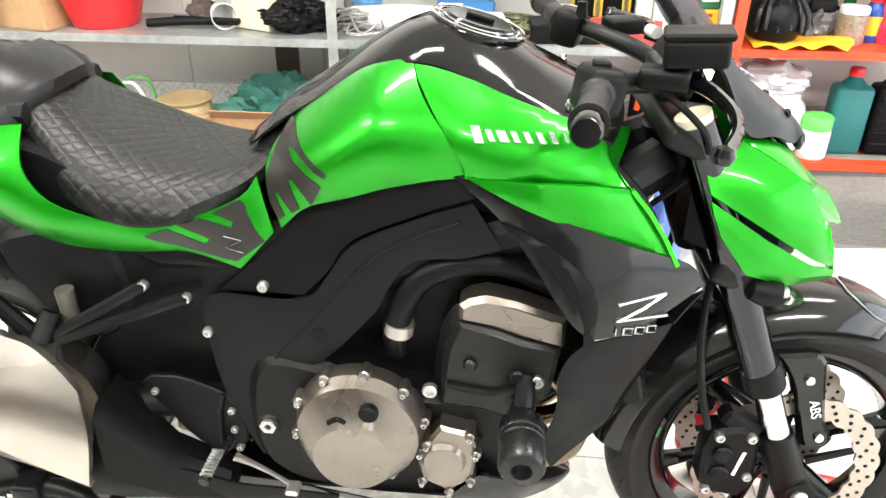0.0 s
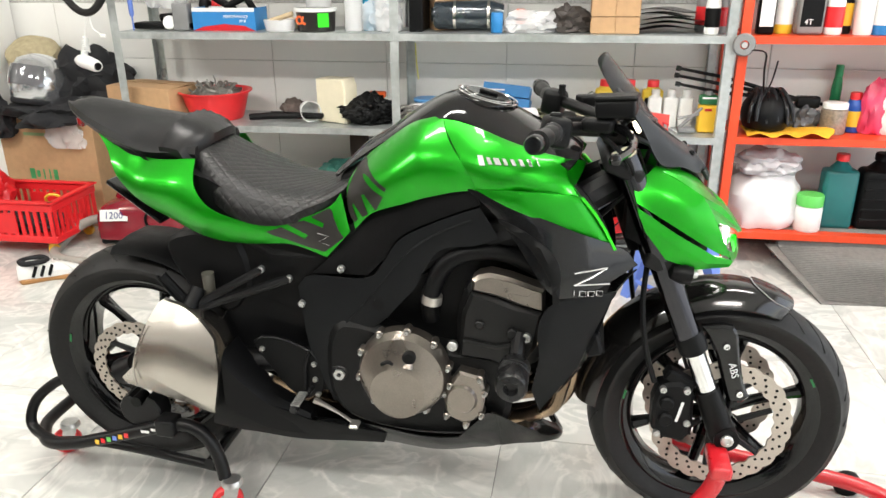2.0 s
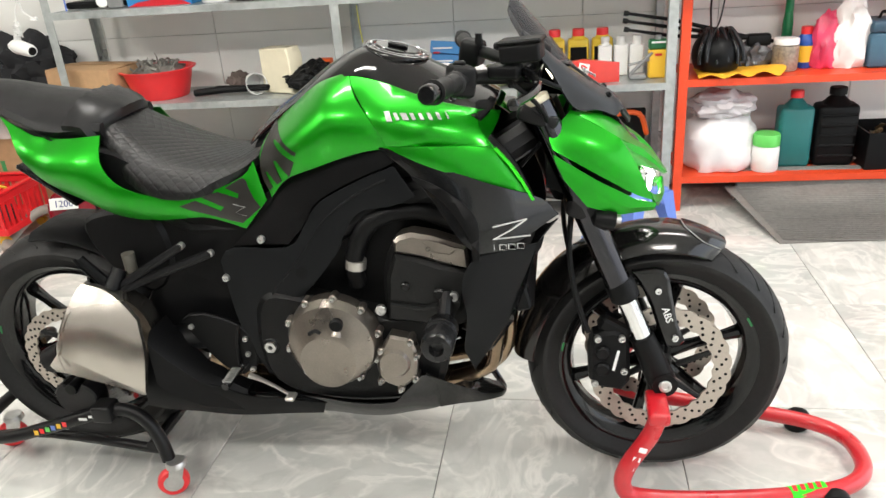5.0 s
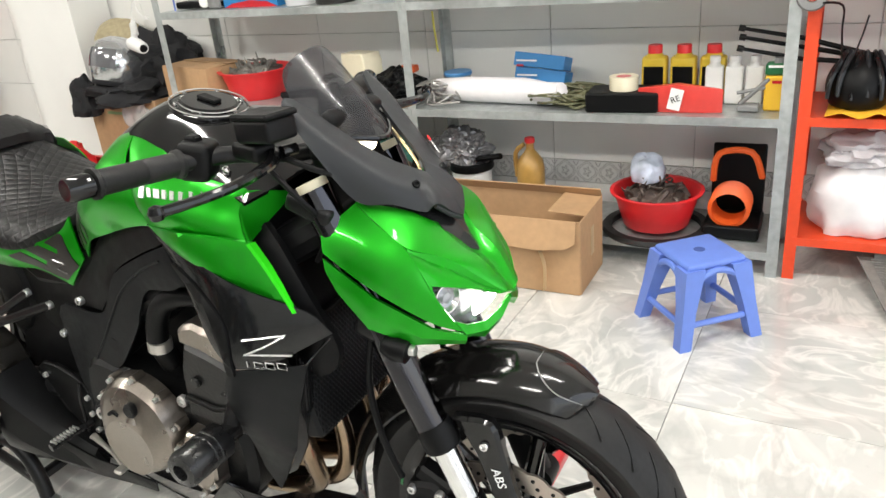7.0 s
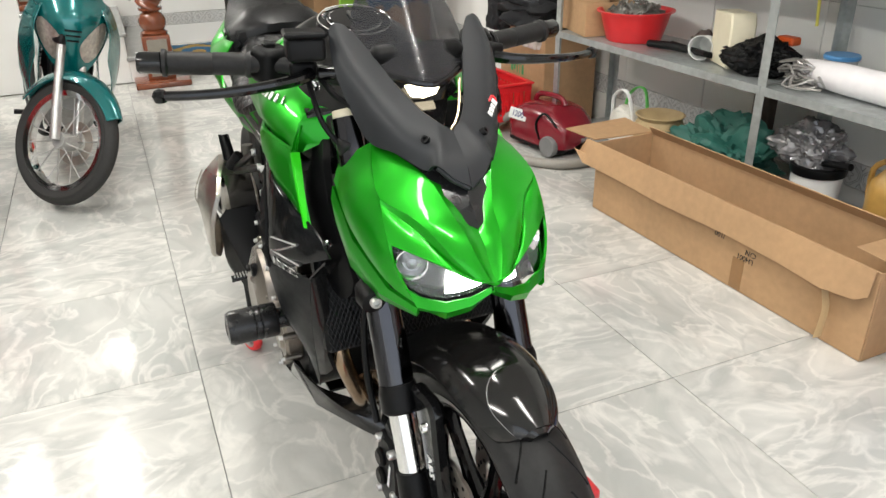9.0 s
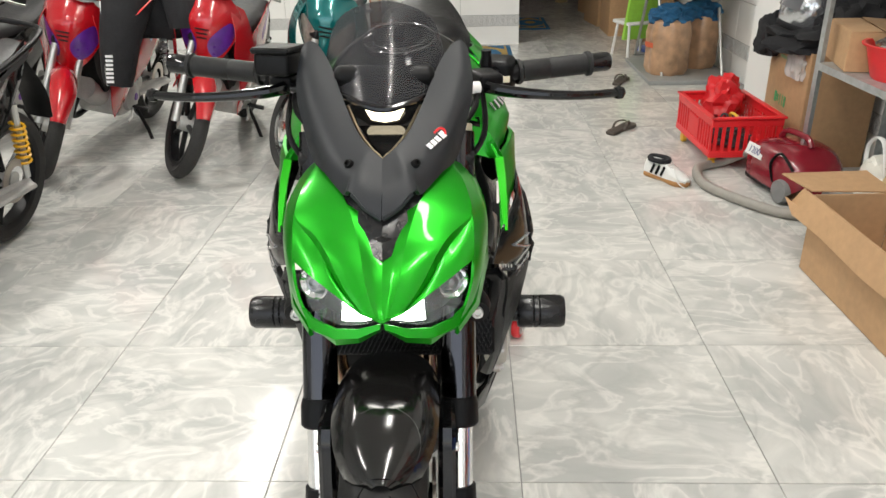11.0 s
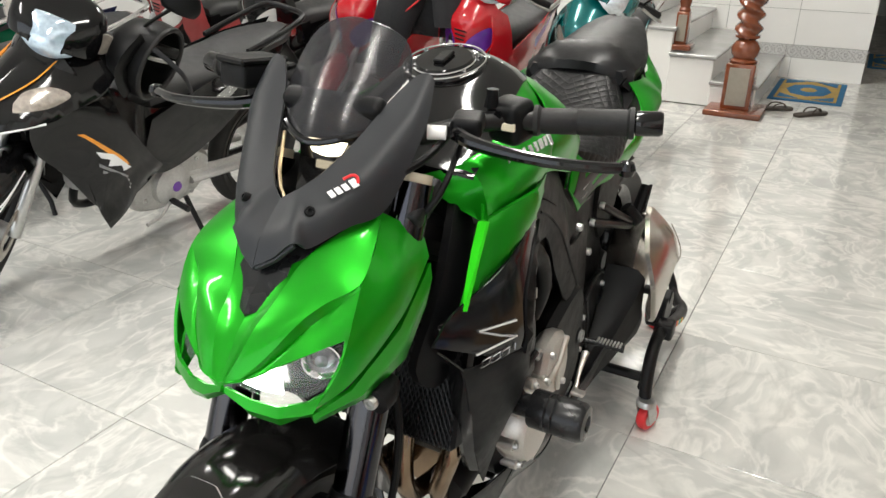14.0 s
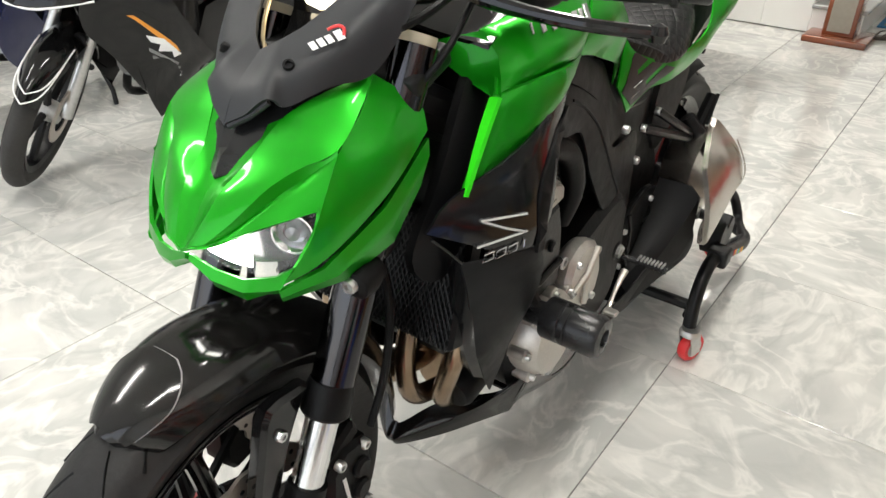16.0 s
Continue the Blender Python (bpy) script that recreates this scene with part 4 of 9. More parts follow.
part("lid", G().box(0, 0, .165, .205, .165, .05, .015), mat("dark_blue_grey", (.03, .07, .11), .4), t)
part("handle", G().tube([(-.05, 0, .19), (-.04, 0, .215), (.04, 0, .215), (.05, 0, .19)], .007, 8), SATINBLACK, t)
carton("carton", .2, .2, .2, on(2.1, .18, ZM), "brown carton on the red shelf", "closed")
basin("small_basin", .1, .05, on(2.08, .18, ZM + .215), "small red dish on top of the carton")
# red shelf, bottom board
ZB = .1665
t = thing("white_sack", "full white plastic sack under a clear film", "sack", on(1.205, .15, ZB))
part("sack", blob(.30, .26, .28, 51, .18, 3), PALEBAG, t)
part("film", blob(.26, .22, .1, 52, .3, 4).moved(pose(0, 0, .245)), mat("grey_film", (.5, .48, .5), .25, 0, .15, .5, 25), t)
t = thing("green_lid_jar", "white jar with a green screw lid", "jar", on(1.39, .08, ZB))
part("jar", G().lathe([(.0001, 0), (.052, 0), (.057, .008), (.057, .105), (.05, .115), (.0001, .115)], None, 28), WHITEPLASTIC, t)
part("lid", G().lathe([(.0001, .165), (.052, .165), (.056, .158), (.056, .115), (.0001, .115)], None, 28), GREENPLASTIC, t)
bottle("teal_can", "teal green plastic can with a red cap", on(1.515, .14, ZB), .075, .335, TEALPLASTIC, REDPLASTIC, .28, .03, True)
t = bottle("black_can", "black ribbed plastic can", on(1.685, .15, ZB), .09, .34, SATINBLACK, SATINBLACK, .3, .03, True)
for k in range(5):
    part("rib", G().box(0, -.056, .05 + k * .045, .15, .008, .012, .003), SATINBLACK, t)
t = thing("black_crate", "black plastic crate of brass and steel parts", "crate", on(1.93, .16, ZB))
for s in (-1, 1):
    part("side", G().box(0, s * .12, .08, .27, .006, .16), SATINBLACK, t)
    part("end", G().box(s * .135, 0, .08, .006, .24, .16), SATINBLACK, t)
part("brass_heap", scrap(.24, .21, .2, 61, 50, .022), mat("brass_parts", (.2, .15, .08), .35, .6, .6, .3, 40), t)
# bottom grey shelf
t = thing("orange_heater", "orange wound coil machine with a black frame", "machine", on(.80, .17, Z3))
part("frame", G().box(0, 0, .03, .2, .2, .05, .01).box(0, .09, .17, .19, .02, .3, .008), SATINBLACK, t)
for k in range(7):
    part("winding", G().lathe([(.06, -.008), (.075, 0), (.06, .008), (.06, -.008)], axis((-.01, -.04 - .0, .12), (0, -1, .0)) @ pose(0, 0, -.06 + k * .017), 24), ORANGE, t)
part("handle", G().tube([(-.08, 0, .2), (-.06, -.02, .31), (.05, -.02, .32), (.09, 0, .22)], .012, 8, 4), ORANGE, t)
basin("red_basin", .165, .14, on(.52, .13, Z3 + .025), "red plastic basin of greasy parts")
solo("greasy_parts", scrap(.27, .27, .12, 65, 60, .028), mat("greasy_parts", (.08, .06, .05), .4, .2, .7, .4, 40), "black and brown greasy parts heaped in a basin", "parts", on(.52, .13, Z3 + .11), kind="stuff")
solo("printed_bag", blob(.13, .12, .11, 67, .2, 3), mat("blue_white_print", (.5, .55, .65), .35, 0, .6, .2, 18), "blue and white printed bag on the heap", "bag", on(.48, .15, Z3 + .19))
solo("hose_coil", G().lathe([(.17, .0), (.2, 0), (.21, .012), (.2, .024), (.17, .024), (.17, 0)], None, 40), RUBBER, "flat coil of black rubber hose", "hose", on(.52, .13, Z3))
t = bottle("oil_jug", "translucent amber oil jug with a red cap", on(.0, .15, Z3), .058, .34, mat("amber_plastic", (.45, .26, .07), .35, 0, .2), REDPLASTIC, .28, .02)
part("handle", G().tube([(-.025, 0, .31), (-.064, 0, .27), (-.060, 0, .17)], .010, 8, 3), mat("amber_handle", (.45, .26, .07), .35), t)
t = thing("parts_bucket", "white bucket with a silver bag and tools on top", "bucket", on(-.27, .15, Z3))
part("bucket", G().lathe([(.0001, 0), (.078, 0), (.088, .20), (.093, .202), (.093, .215), (.084, .215), (.074, .01), (.0001, .01)], None, 36), WHITEPLASTIC, t)
part("black_rim", G().lathe([(.094, .195), (.097, .205), (.096, .225), (.086, .23), (.084, .22)], None, 36), SATINBLACK, t)
part("silver_bag", blob(.24, .2, .15, 71, .4, 3.2, 5).moved(pose(-.06, .02, .21)), mat("silver_film", (.2, .195, .2), .2, .3, .5, .5, 30), t)
part("tool_handle", G().tube([(.0, -.02, .235), (.16, -.05, .27)], .013, 8), SATINBLACK, t)
solo("green_tarpaulin", blob(.50, .30, .25, 73, .55, 3.0, 5), GREENCLOTH, "dark green folded tarpaulin in a heap", "tarpaulin", on(-.72, .15, Z3))
t = thing("clay_pot", "tan earthenware pot with a rim", "pot", on(-1.10, .13, Z3) @ Matrix.Scale(1.2, 4))
part("pot", G().lathe([(.0001, 0), (.07, 0), (.095, .06), (.092, .13), (.08, .155), (.092, .17), (.085, .172), (.07, .15), (.0001, .1)], None, 32), mat("tan_clay", (.45, .33, .17), .6), t)
t = thing("white_bag", "white plastic bag with green trimmed handles", "bag", on(-1.31, .13, Z3))
part("body", blob(.22, .18, .19, 74, .22, 3), mat("worn_white_film", (.66, .64, .58), .35, 0, .2, .3, 20), t)
for q in (-1, 1):
    part("handle", G().tube([(-.085, q * .035, .13), (-.075, q * .045, .22), (-.02, q * .05, .27), (.04, q * .05, .26), (.08, q * .04, .14)], .010, 8, 5, False, .5), WHITEPLASTIC if q < 0 else GREENPLASTIC, t)
solo("dark_post", G().box(0, 0, .2, .09, .05, .4, .006), mat("dark_wood", (.05, .035, .025), .6, 0, .3, .2, 20), "dark wooden block below the shelf", "wood", on(-.72, .34, Z3))
solo("yellow_strap", G().tube([(0, 0, 0), (.004, 0, -.08), (.012, 0, -.16)], .008, 6, 3, False, .3), mat("yellow_webbing", (.6, .55, .1), .7), "yellow strap hanging from the top shelf", "strap", on(-.38, .12, .955))
# things hung on the left post
t = thing("hair_dryer", "white hair dryer hanging by its coiled cord", "hair dryer", on(-1.90, -.03, .875) @ Matrix.Scale(.82, 4))
part("barrel", G().tube([(-.06, 0, -.01), (-.03, 0, 0), (.05, -.02, -.02), (.075, -.03, -.025)], [.03, .04, .036, .028], 16, 3), WHITEPLASTIC, t)
part("nozzle", G().tube([(.07, -.028, -.024), (.079, -.032, -.026)], [.024, .021], 16), SATINBLACK, t)
part("handle", G().tube([(-.02, 0, .0), (-.015, .01, .08), (.0, .01, .13)], [.02, .017, .014], 12, 3), WHITEPLASTIC, t)
g = G()
for k in range(6):
    g.tube([(.018 * math.cos(a), .018 * math.sin(a), .05 + .011 * k + .011 * a / 6.28) for a in [q * math.tau / 12 for q in range(13)]], .004, 6)
part("cord", g.tube([(.0, .0, .11), (.02, 0, .2), (.05, 0, .24), (.06, 0, .18), (.10, 0, .15)], .004, 6, 4), WHITEPLASTIC, t)
part("plug", G().box(.115, 0, .14, .035, .02, .02, .004), WHITEPLASTIC, t)
t = solo("bicycle_tyre", G().tube([(.13 * math.cos(a), .02 * math.sin(2 * a), .17 * math.sin(a)) for a in [k * math.tau / 40 for k in range(40)]], .017, 10, 0, True), RUBBER, "black rubber tyre hung on the shelf post", "tyre", on(-1.87, -.03, 1.26))
t = solo("clear_bag", blob(.2, .16, .3, 77, .3, 4), BAG, "hanging clear plastic bag", "bag", on(-1.60, .2, 1.10))
solo("screwdriver", G().tube([(0, 0, 0), (0, 0, .06), (0, 0, .07), (0, 0, .14)], [.004, .004, .011, .012], 8), BLUEPLASTIC, "blue handled screwdriver standing on the shelf", "screwdriver", on(-1.70, .06, Z1))

# ---- floor things by the shelves ----
t = thing("long_carton", "long open brown cardboard box on the floor", "cardboard box", pose(-.285, 1.495, .006, 0, 0, 1.5))
LX, LY, LZ = 1.29, .285, .285
part("side", G().box(0, -LY / 2, LZ / 2, LX, .005, LZ, .002), CARD, t)
part("side", G().box(0, LY / 2, LZ / 2, LX, .005, LZ, .002), CARD, t)
part("end", G().box(LX / 2, 0, LZ / 2, .005, LY - .006, LZ, .002), CARD, t)
part("end", G().box(-LX / 2, 0, LZ / 2, .005, LY - .006, LZ, .002), CARD, t)
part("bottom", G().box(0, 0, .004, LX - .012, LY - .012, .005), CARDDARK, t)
part("flap", G().loft([[(x, -LY / 2 - .003, LZ), (x, -LY / 2 - .009, LZ + .002), (x, -LY / 2 - .016 - o, LZ - .05), (x, -LY / 2 - .020 - 1.7 * o, LZ - h), (x, -LY / 2 - .016 - 1.7 * o, LZ - h), (x, -LY / 2 - .012 - o, LZ - .05)] for x, h, o in ((-LX / 2 - .06, .03, .03), (-LX / 2 - .02, .085, .02), (-.5, .098, .006), (-.2, .10, .012), (.1, .098, .004), (.35, .10, .008), (.5, .104, .014), (.6, .098, .004), (LX / 2 - .012, .075, .0))]), CARD, t)
part("flap", G().box(0, LY / 2 - .012, LZ + .012, LX, .045, .005, .001, pose(0, 0, 0, -55, 0, 0)), CARD, t)
part("end_flap", G().box(LX / 2 - .07, .03, LZ - .002, .14, LY * .7, .005, .001, pose(0, 0, 0, 0, 3, 0)), CARD, t)
part("end_flap", G().prism([(-.02, -LY / 2), (.0, LY / 2), (-.17, LY / 2 - .02), (-.16, -LY / 2 - .05)], LZ, LZ + .005, lambda a, b, c: (-LX / 2 + a, b, c + max(0, -a) * .12)), CARD, t)
for txt, dx, dz in (("LH001", .19, .125), ("C/N", .21, .150), ("/100", .07, .165)):
    word("lettering", txt, .026, DARKDECAL, t, Matrix.Translation((dx, -LY / 2 - .0034, dz)) @ pose(0, 0, 0, 90, 0, 0) @ pose(0, 0, 0, 0, 0, 180))
part("tape", G().box(.165, -LY / 2 - .0032, .06, .05, .001, .11), mat("brown_tape", (.28, .15, .06), .3), t)
part("torn_tape", G().tube([(.47, -LY / 2 - .003, .24), (.5, -LY / 2 - .01, .17), (.52, -LY / 2 - .02, .11), (.52, -LY / 2 - .03, .02)], [.018, .02, .016, .018], 6, 4, False, .06), mat("tan_tape", (.55, .4, .22), .35), t)
part("tape", G().box(LX / 2 + .0035, .0, .16, .001, .04, .11), mat("pale_tape", (.5, .36, .2), .35), t)

t = thing("plastic_stool", "low blue plastic stool on the floor", "stool", pose(.775, 1.305, .004, 0, 0, 43))
part("seat", G().box(0, 0, .255, .20, .20, .022, .009), BLUEPLASTIC, t)
# the hole is a flat disc, its shade painted in darker blue
part("seat_hole", G().lathe([(.0001, .0005), (.016, .0005), (.018, -.001), (.0001, -.001)], pose(0, 0, .2675), 20), mat("stool_shadow_blue", (.05, .09, .3), .5), t)
for k in range(4):
    a = math.pi / 4 + k * math.pi / 2
    c, s = math.copysign(1, math.cos(a)), math.copysign(1, math.sin(a))
    part("leg", G().loft([[(c * (u + dx), s * (u + dy), z) for dx, dy in ((-w, -w), (w * .3, -w), (w * .3, w * .3), (-w, w * .3))] for u, z, w in ((.135, 0, .03), (.115, .12, .034), (.095, .25, .05))]), BLUEPLASTIC, t)
    d = Vector((math.cos(k * math.pi / 2), math.sin(k * math.pi / 2), 0))
    n = Vector((-d.y, d.x, 0))
    arch = [n * q + d * (.098 + .03 * (1 - zz / .25)) + Vector((0, 0, zz)) for q, zz in ((-.085, .16), (-.06, .215), (0, .238), (.06, .215), (.085, .16))]
    part("arch_rim", G().tube(arch, .011, 8, 3), BLUEPLASTIC, t)
    part("stretcher", G().tube([n * -.11 + d * .118 + Vector((0, 0, .075)), n * .11 + d * .118 + Vector((0, 0, .075))], .010, 8), BLUEPLASTIC, t)

# rolled rubber mat by the red shelf
t = thing("rubber_mat", "rolled grey ribbed rubber mat on the floor", "mat", pose(1.62, 1.55, .004, 0, 0, 0))
MATG = mat("ribbed_grey_mat", (.17, .16, .148), .7, 0, .25, .4, 60)
g = G()
pts = [(r * math.cos(a), .10 + r * math.sin(a)) for a, r in [(q * .35, .022 + .0058 * q * .35) for q in range(40)]]
g.loft([[(x, .28 + p[0], max(.004, p[1])) for p in pts] + [(x, .28 + p[0] * .93, max(.008, .10 + (p[1] - .10) * .93)) for p in pts[::-1]] for x in (-.35, .0, .5, 1.0)])
part("roll", g, MATG, t)
sheetm = G().sheet(dense([(-.40, .22, 1), (-.26, -.20, 1), (.1, -.17), (.95, -.12, 1), (.95, .25, 1)], .06), [(-.4, .22, .10), (-.26, -.2, .008), (.1, -.15, .012), (.95, -.12, .015), (.95, .25, .12), (0, .2, .11), (0, 0, .05), (.5, .0, .045)], .05, .008, TOP)
part("unrolled_end", sheetm, MATG, t)
g = G()
for k in range(30):
    y = -.18 + k * .013
    g.tube([(-.36 - (y - .2) * .30, y, plate_spline([(-.4, .22, .105), (-.26, -.2, .011), (.95, -.12, .018), (.95, .25, .124), (0, .2, .114), (0, 0, .054), (.5, .0, .049)])(-.36, y)), (.92, y, plate_spline([(-.4, .22, .105), (-.26, -.2, .011), (.95, -.12, .018), (.95, .25, .124), (0, .2, .114), (0, 0, .054), (.5, .0, .049)])(.92, y))], .003, 4)
part("rib_pattern", g, MATG, t)

# vacuum cleaner and hose
t = thing("vacuum_cleaner", "maroon canister vacuum cleaner with a grey hose", "vacuum cleaner", pose(-1.72, 1.60, .004, 0, 0, 12))
part("body", G().loft(seat_rings([(-.21, .14, .07, .06), (-.18, .2, .12, .05), (-.05, .24, .14, .05), (.1, .23, .14, .05), (.2, .17, .11, .05), (.225, .12, .06, .06)])), MAROON, t)
part("base", G().box(0, 0, .04, .38, .24, .04, .015), SATINBLACK, t)
for s in (-1, 1):
    part("wheel", G().lathe([(.0001, -.02), (.05, -.02), (.055, 0), (.05, .02), (.0001, .02)], Matrix.Translation((.13, s * .13, .057)) @ pose(0, 0, 0, 90, 0, 0), 24), GREYPLASTIC, t)
part("handle", G().tube([(-.12, 0, .225), (-.08, 0, .265), (.06, 0, .27), (.1, 0, .235)], .014, 10, 4), MAROON, t)
lb = part("rating_label", G().box(-.10, -.138, .175, .13, .003, .055, 0, pose(0, 0, 0, -18, 0, 0)), WHITEPLASTIC, t)
word("lettering", "1200", .045, mat("navy_print", (.01, .02, .15), .4), t, Matrix.Translation((-.10, -.1405, .174)) @ pose(0, 0, 0, 72, 0, 0))
part("cable", G().tube([(.07, -.14, .08), (.05, -.15, .16), (.1, -.14, .22), (.17, -.12, .16)], .006, 8, 5), SATINBLACK, t)
pts = [(-.21, 0, .12), (-.30, -.03, .10), (-.38, -.12, .03), (-.33, -.28, .024), (-.12, -.36, .024), (.1, -.31, .024), (.3, -.2, .024), (.38, .02, .03)]
sp, rr = spline([Vector(p) for p in pts], 14, False, [.022] * len(pts))
part("hose", G().tube(sp, [.022 + (.002 if i % 2 else 0) for i in range(len(sp))], 12), HOSE, t)

# red crate on castors
t = thing("red_crate", "red slatted plastic crate on yellow castors", "crate", pose(-2.29, 1.47, .004, 0, 0, 2))
for s in (-1, 1):
    for row in (0, 1):
        part("rail", G().box(0, s * .17, .085 + row * .155, .55, .012, .035, .004), REDPLASTIC, t)
        part("rail", G().box(s * .275, 0, .085 + row * .155, .012, .35, .035, .004), REDPLASTIC, t)
    for k in range(15):
        part("slat", G().box(-.262 + k * .0375, s * .17, .16, .017, .008, .13), REDPLASTIC, t)
    for k in range(9):
        part("slat", G().box(s * .275, -.15 + k * .0375, .16, .008, .017, .13), REDPLASTIC, t)
    part("panel", G().box(0, s * .1695, .16, .16, .010, .10), REDPLASTIC, t)
part("floor", G().box(0, 0, .075, .54, .33, .01), REDPLASTIC, t)
part("rim", G().box(0, -.17, .265, .57, .03, .012, .004).box(0, .17, .265, .57, .03, .012, .004).box(-.275, 0, .265, .03, .37, .012, .004).box(.275, 0, .265, .03, .37, .012, .004), REDPLASTIC, t)
for sx in (-1, 1):
    for sy in (-1, 1):
        part("castor", G().lathe([(.0001, -.012), (.024, -.012), (.027, 0), (.024, .012), (.0001, .012)], Matrix.Translation((sx * .23, sy * .14, .027)) @ pose(0, 0, 0, 90, 0, 0), 18).box(sx * .23, sy * .14, .06, .03, .03, .02), YELLOW, t)
solo("crate_tools", scrap(.42, .26, .12, 81, 50, .035), mat("dark_tools", (.05, .05, .055), .5, .2, .5, .4, 40), "dark tools and cables lying in the crate", "tools", pose(-2.27, 1.47, .085), kind="stuff")
solo("red_bag", blob(.2, .2, .2, 83, .4, 4), mat("red_film", (.6, .015, .02), .35, 0, .15, .5, 20), "red plastic bag stuffed in the crate", "bag", pose(-2.48, 1.50, .16))
solo("yellow_ring", G().tube([(.035 * math.cos(a), 0, .035 * math.sin(a)) for a in [k * math.tau / 20 for k in range(20)]], .007, 8, 0, True), YELLOW, "small yellow plastic ring", "ring", pose(-2.09, 1.44, .245, 30, 0, 20))

# tall carton with helmet and clothes
c = carton("tall_carton", .56, .32, .56, pose(-2.31, 1.915, .004, 0, 0, -3), "tall brown carton with green print, clothes piled on it", "none")
for k, w in enumerate((.03, .02, .008, .008, .024)):
    part("print_bar", G().box(-.12 + k * .035, -.163, .27, w, .0015, .055 if k != 1 else .035), mat("green_print", (.05, .3, .1), .6), c)
part("print_bar", G().box(-.05, -.163, .48, .16, .0015, .016), mat("pale_green_print", (.2, .32, .14), .6), c)
part("torn_film", blob(.2, .06, .16, 85, .4, 5).moved(pose(.13, -.17, .42)), BAG, c)
solo("black_clothes", blob(.50, .46, .13, 87, .45, 4), DARKFABRIC, "black jacket and gloves in a heap on the carton", "clothes", pose(-2.29, 1.88, .535))
solo("black_clothes", blob(.38, .3, .28, 88, .4, 4), DARKFABRIC, "black clothes heaped behind the helmet", "clothes", pose(-2.12, 1.96, .60))
solo("black_glove", blob(.16, .14, .2, 90, .4, 4), DARKFABRIC, "black glove hanging over the edge of the carton", "glove", pose(-2.56, 1.74, .47))
t = thing("full_face_helmet", "silver full face motorcycle helmet on its back", "helmet", pose(-2.36, 1.80, .625, -18, 0, -15) @ Matrix.Scale(1.12, 4))
part("shell", G().lathe([(.0001, .23), (.05, .225), (.095, .195), (.118, .14), (.12, .09), (.105, .02), (.085, 0), (.0001, .0)], Matrix.Diagonal((1, 1.12, 1, 1)), 40), mat("silver_grey_paint", (.62, .63, .65), .16, .85, .2, 0, 8, coat=.7), t)
part("visor", G().lathe([(.1225, .075), (.123, .12), (.115, .165), (.11, .165), (.117, .12), (.117, .075), (.1225, .075)], Matrix.Diagonal((1, 1.12, 1, 1)), 20, 2.4, -2.9), mat("smoked_visor", (.12, .12, .13), .08, .2, .2, 0, 10, coat=1), t)
part("neck_pad", G().tube([(.09 * math.cos(a), .10 * math.sin(a), .01) for a in [k * math.tau / 24 for k in range(24)]], .018, 8, 0, True), DARKFABRIC, t)
t = thing("cream_hat", "cream open face helmet lined with black", "helmet", pose(-2.46, 1.98, .83, 35, 0, 10) @ Matrix.Scale(.9, 4))
part("shell", G().lathe([(.0001, .13), (.07, .12), (.12, .07), (.13, 0), (.12, 0), (.11, .06), (.06, .105), (.0001, .115)], Matrix.Diagonal((1.25, 1, 1, 1)), 32), mat("khaki_cloth", (.40, .34, .21), .7, 0, .25, .3, 40), t)
part("lining", blob(.2, .16, .09, 92, .2, 3).moved(pose(0, 0, -.02)), DARKFABRIC, t)

# shoe and sandals
t = thing("sports_shoe", "white and black sports shoe with a gum sole", "shoe", pose(-1.89, 1.08, .004, 0, 0, 35) @ Matrix.Diagonal((.9, 1.05, 1.05, 1)))
part("sole", G().prism(dense([(-.13, -.03), (-.1, -.042), (.0, -.036), (.09, -.05), (.14, -.03), (.15, .0), (.13, .035), (.08, .048), (0, .04), (-.1, .04), (-.135, .02)], .02), 0, .022, TOP, .005), mat("gum_rubber", (.4, .2, .07), .6), t)
up = seat_rings([(-.135, .075, .028, .02), (-.11, .085, .036, .02), (-.03, .085, .038, .02), (.04, .07, .042, .02), (.10, .052, .042, .02), (.145, .035, .022, .02)])
part("upper", G().loft(up), WHITEPLASTIC, t)
part("collar", G().tube([(-.12, 0, .088), (-.09, -.03, .086), (-.03, -.03, .088), (.0, 0, .084), (-.03, .03, .088), (-.09, .03, .086)], .012, 8, 3, True), DARKFABRIC, t)
for k in range(3):
    part("side_stripe", G().box(-.06 + k * .035, -.041, .05, .014, .003, .05, 0, pose(0, 0, 0, 0, 25, 0)), SATINBLACK, t)
for k in range(4):
    part("lace", G().tube([(.0 + k * .02, -.022, .083 - k * .007), (.0 + k * .02, .022, .083 - k * .007)], .003, 6), WHITEPLASTIC, t)
part("loose_lace", G().tube([(.07, -.02, .07), (.12, -.05, .03), (.17, -.04, .004)], .0028, 6, 4), WHITEPLASTIC, t)
SANDAL = mat("dark_brown_rubber", (.06, .048, .038), .7, 0, .2, .3, 80)
def sandal(x, y, rz):
    t = thing("flip_flop", "dark rubber flip flop lying on the floor", "sandal", pose(x, y, .004, 0, 0, rz), "flip flops")
    part("sole", G().prism(dense([(-.13, -.02), (-.1, -.035), (0, -.03), (.08, -.045), (.125, -.03), (.135, .01), (.1, .042), (0, .034), (-.1, .035), (-.13, .02)], .02), 0, .02, TOP, .004), SANDAL, t)
    for s in (-1, 1):
        part("strap", G().tube([(.085, 0, .02), (.06, s * .015, .045), (.0, s * .035, .045), (-.03, s * .038, .012)], .008, 6, 4, False, .5), SANDAL, t)
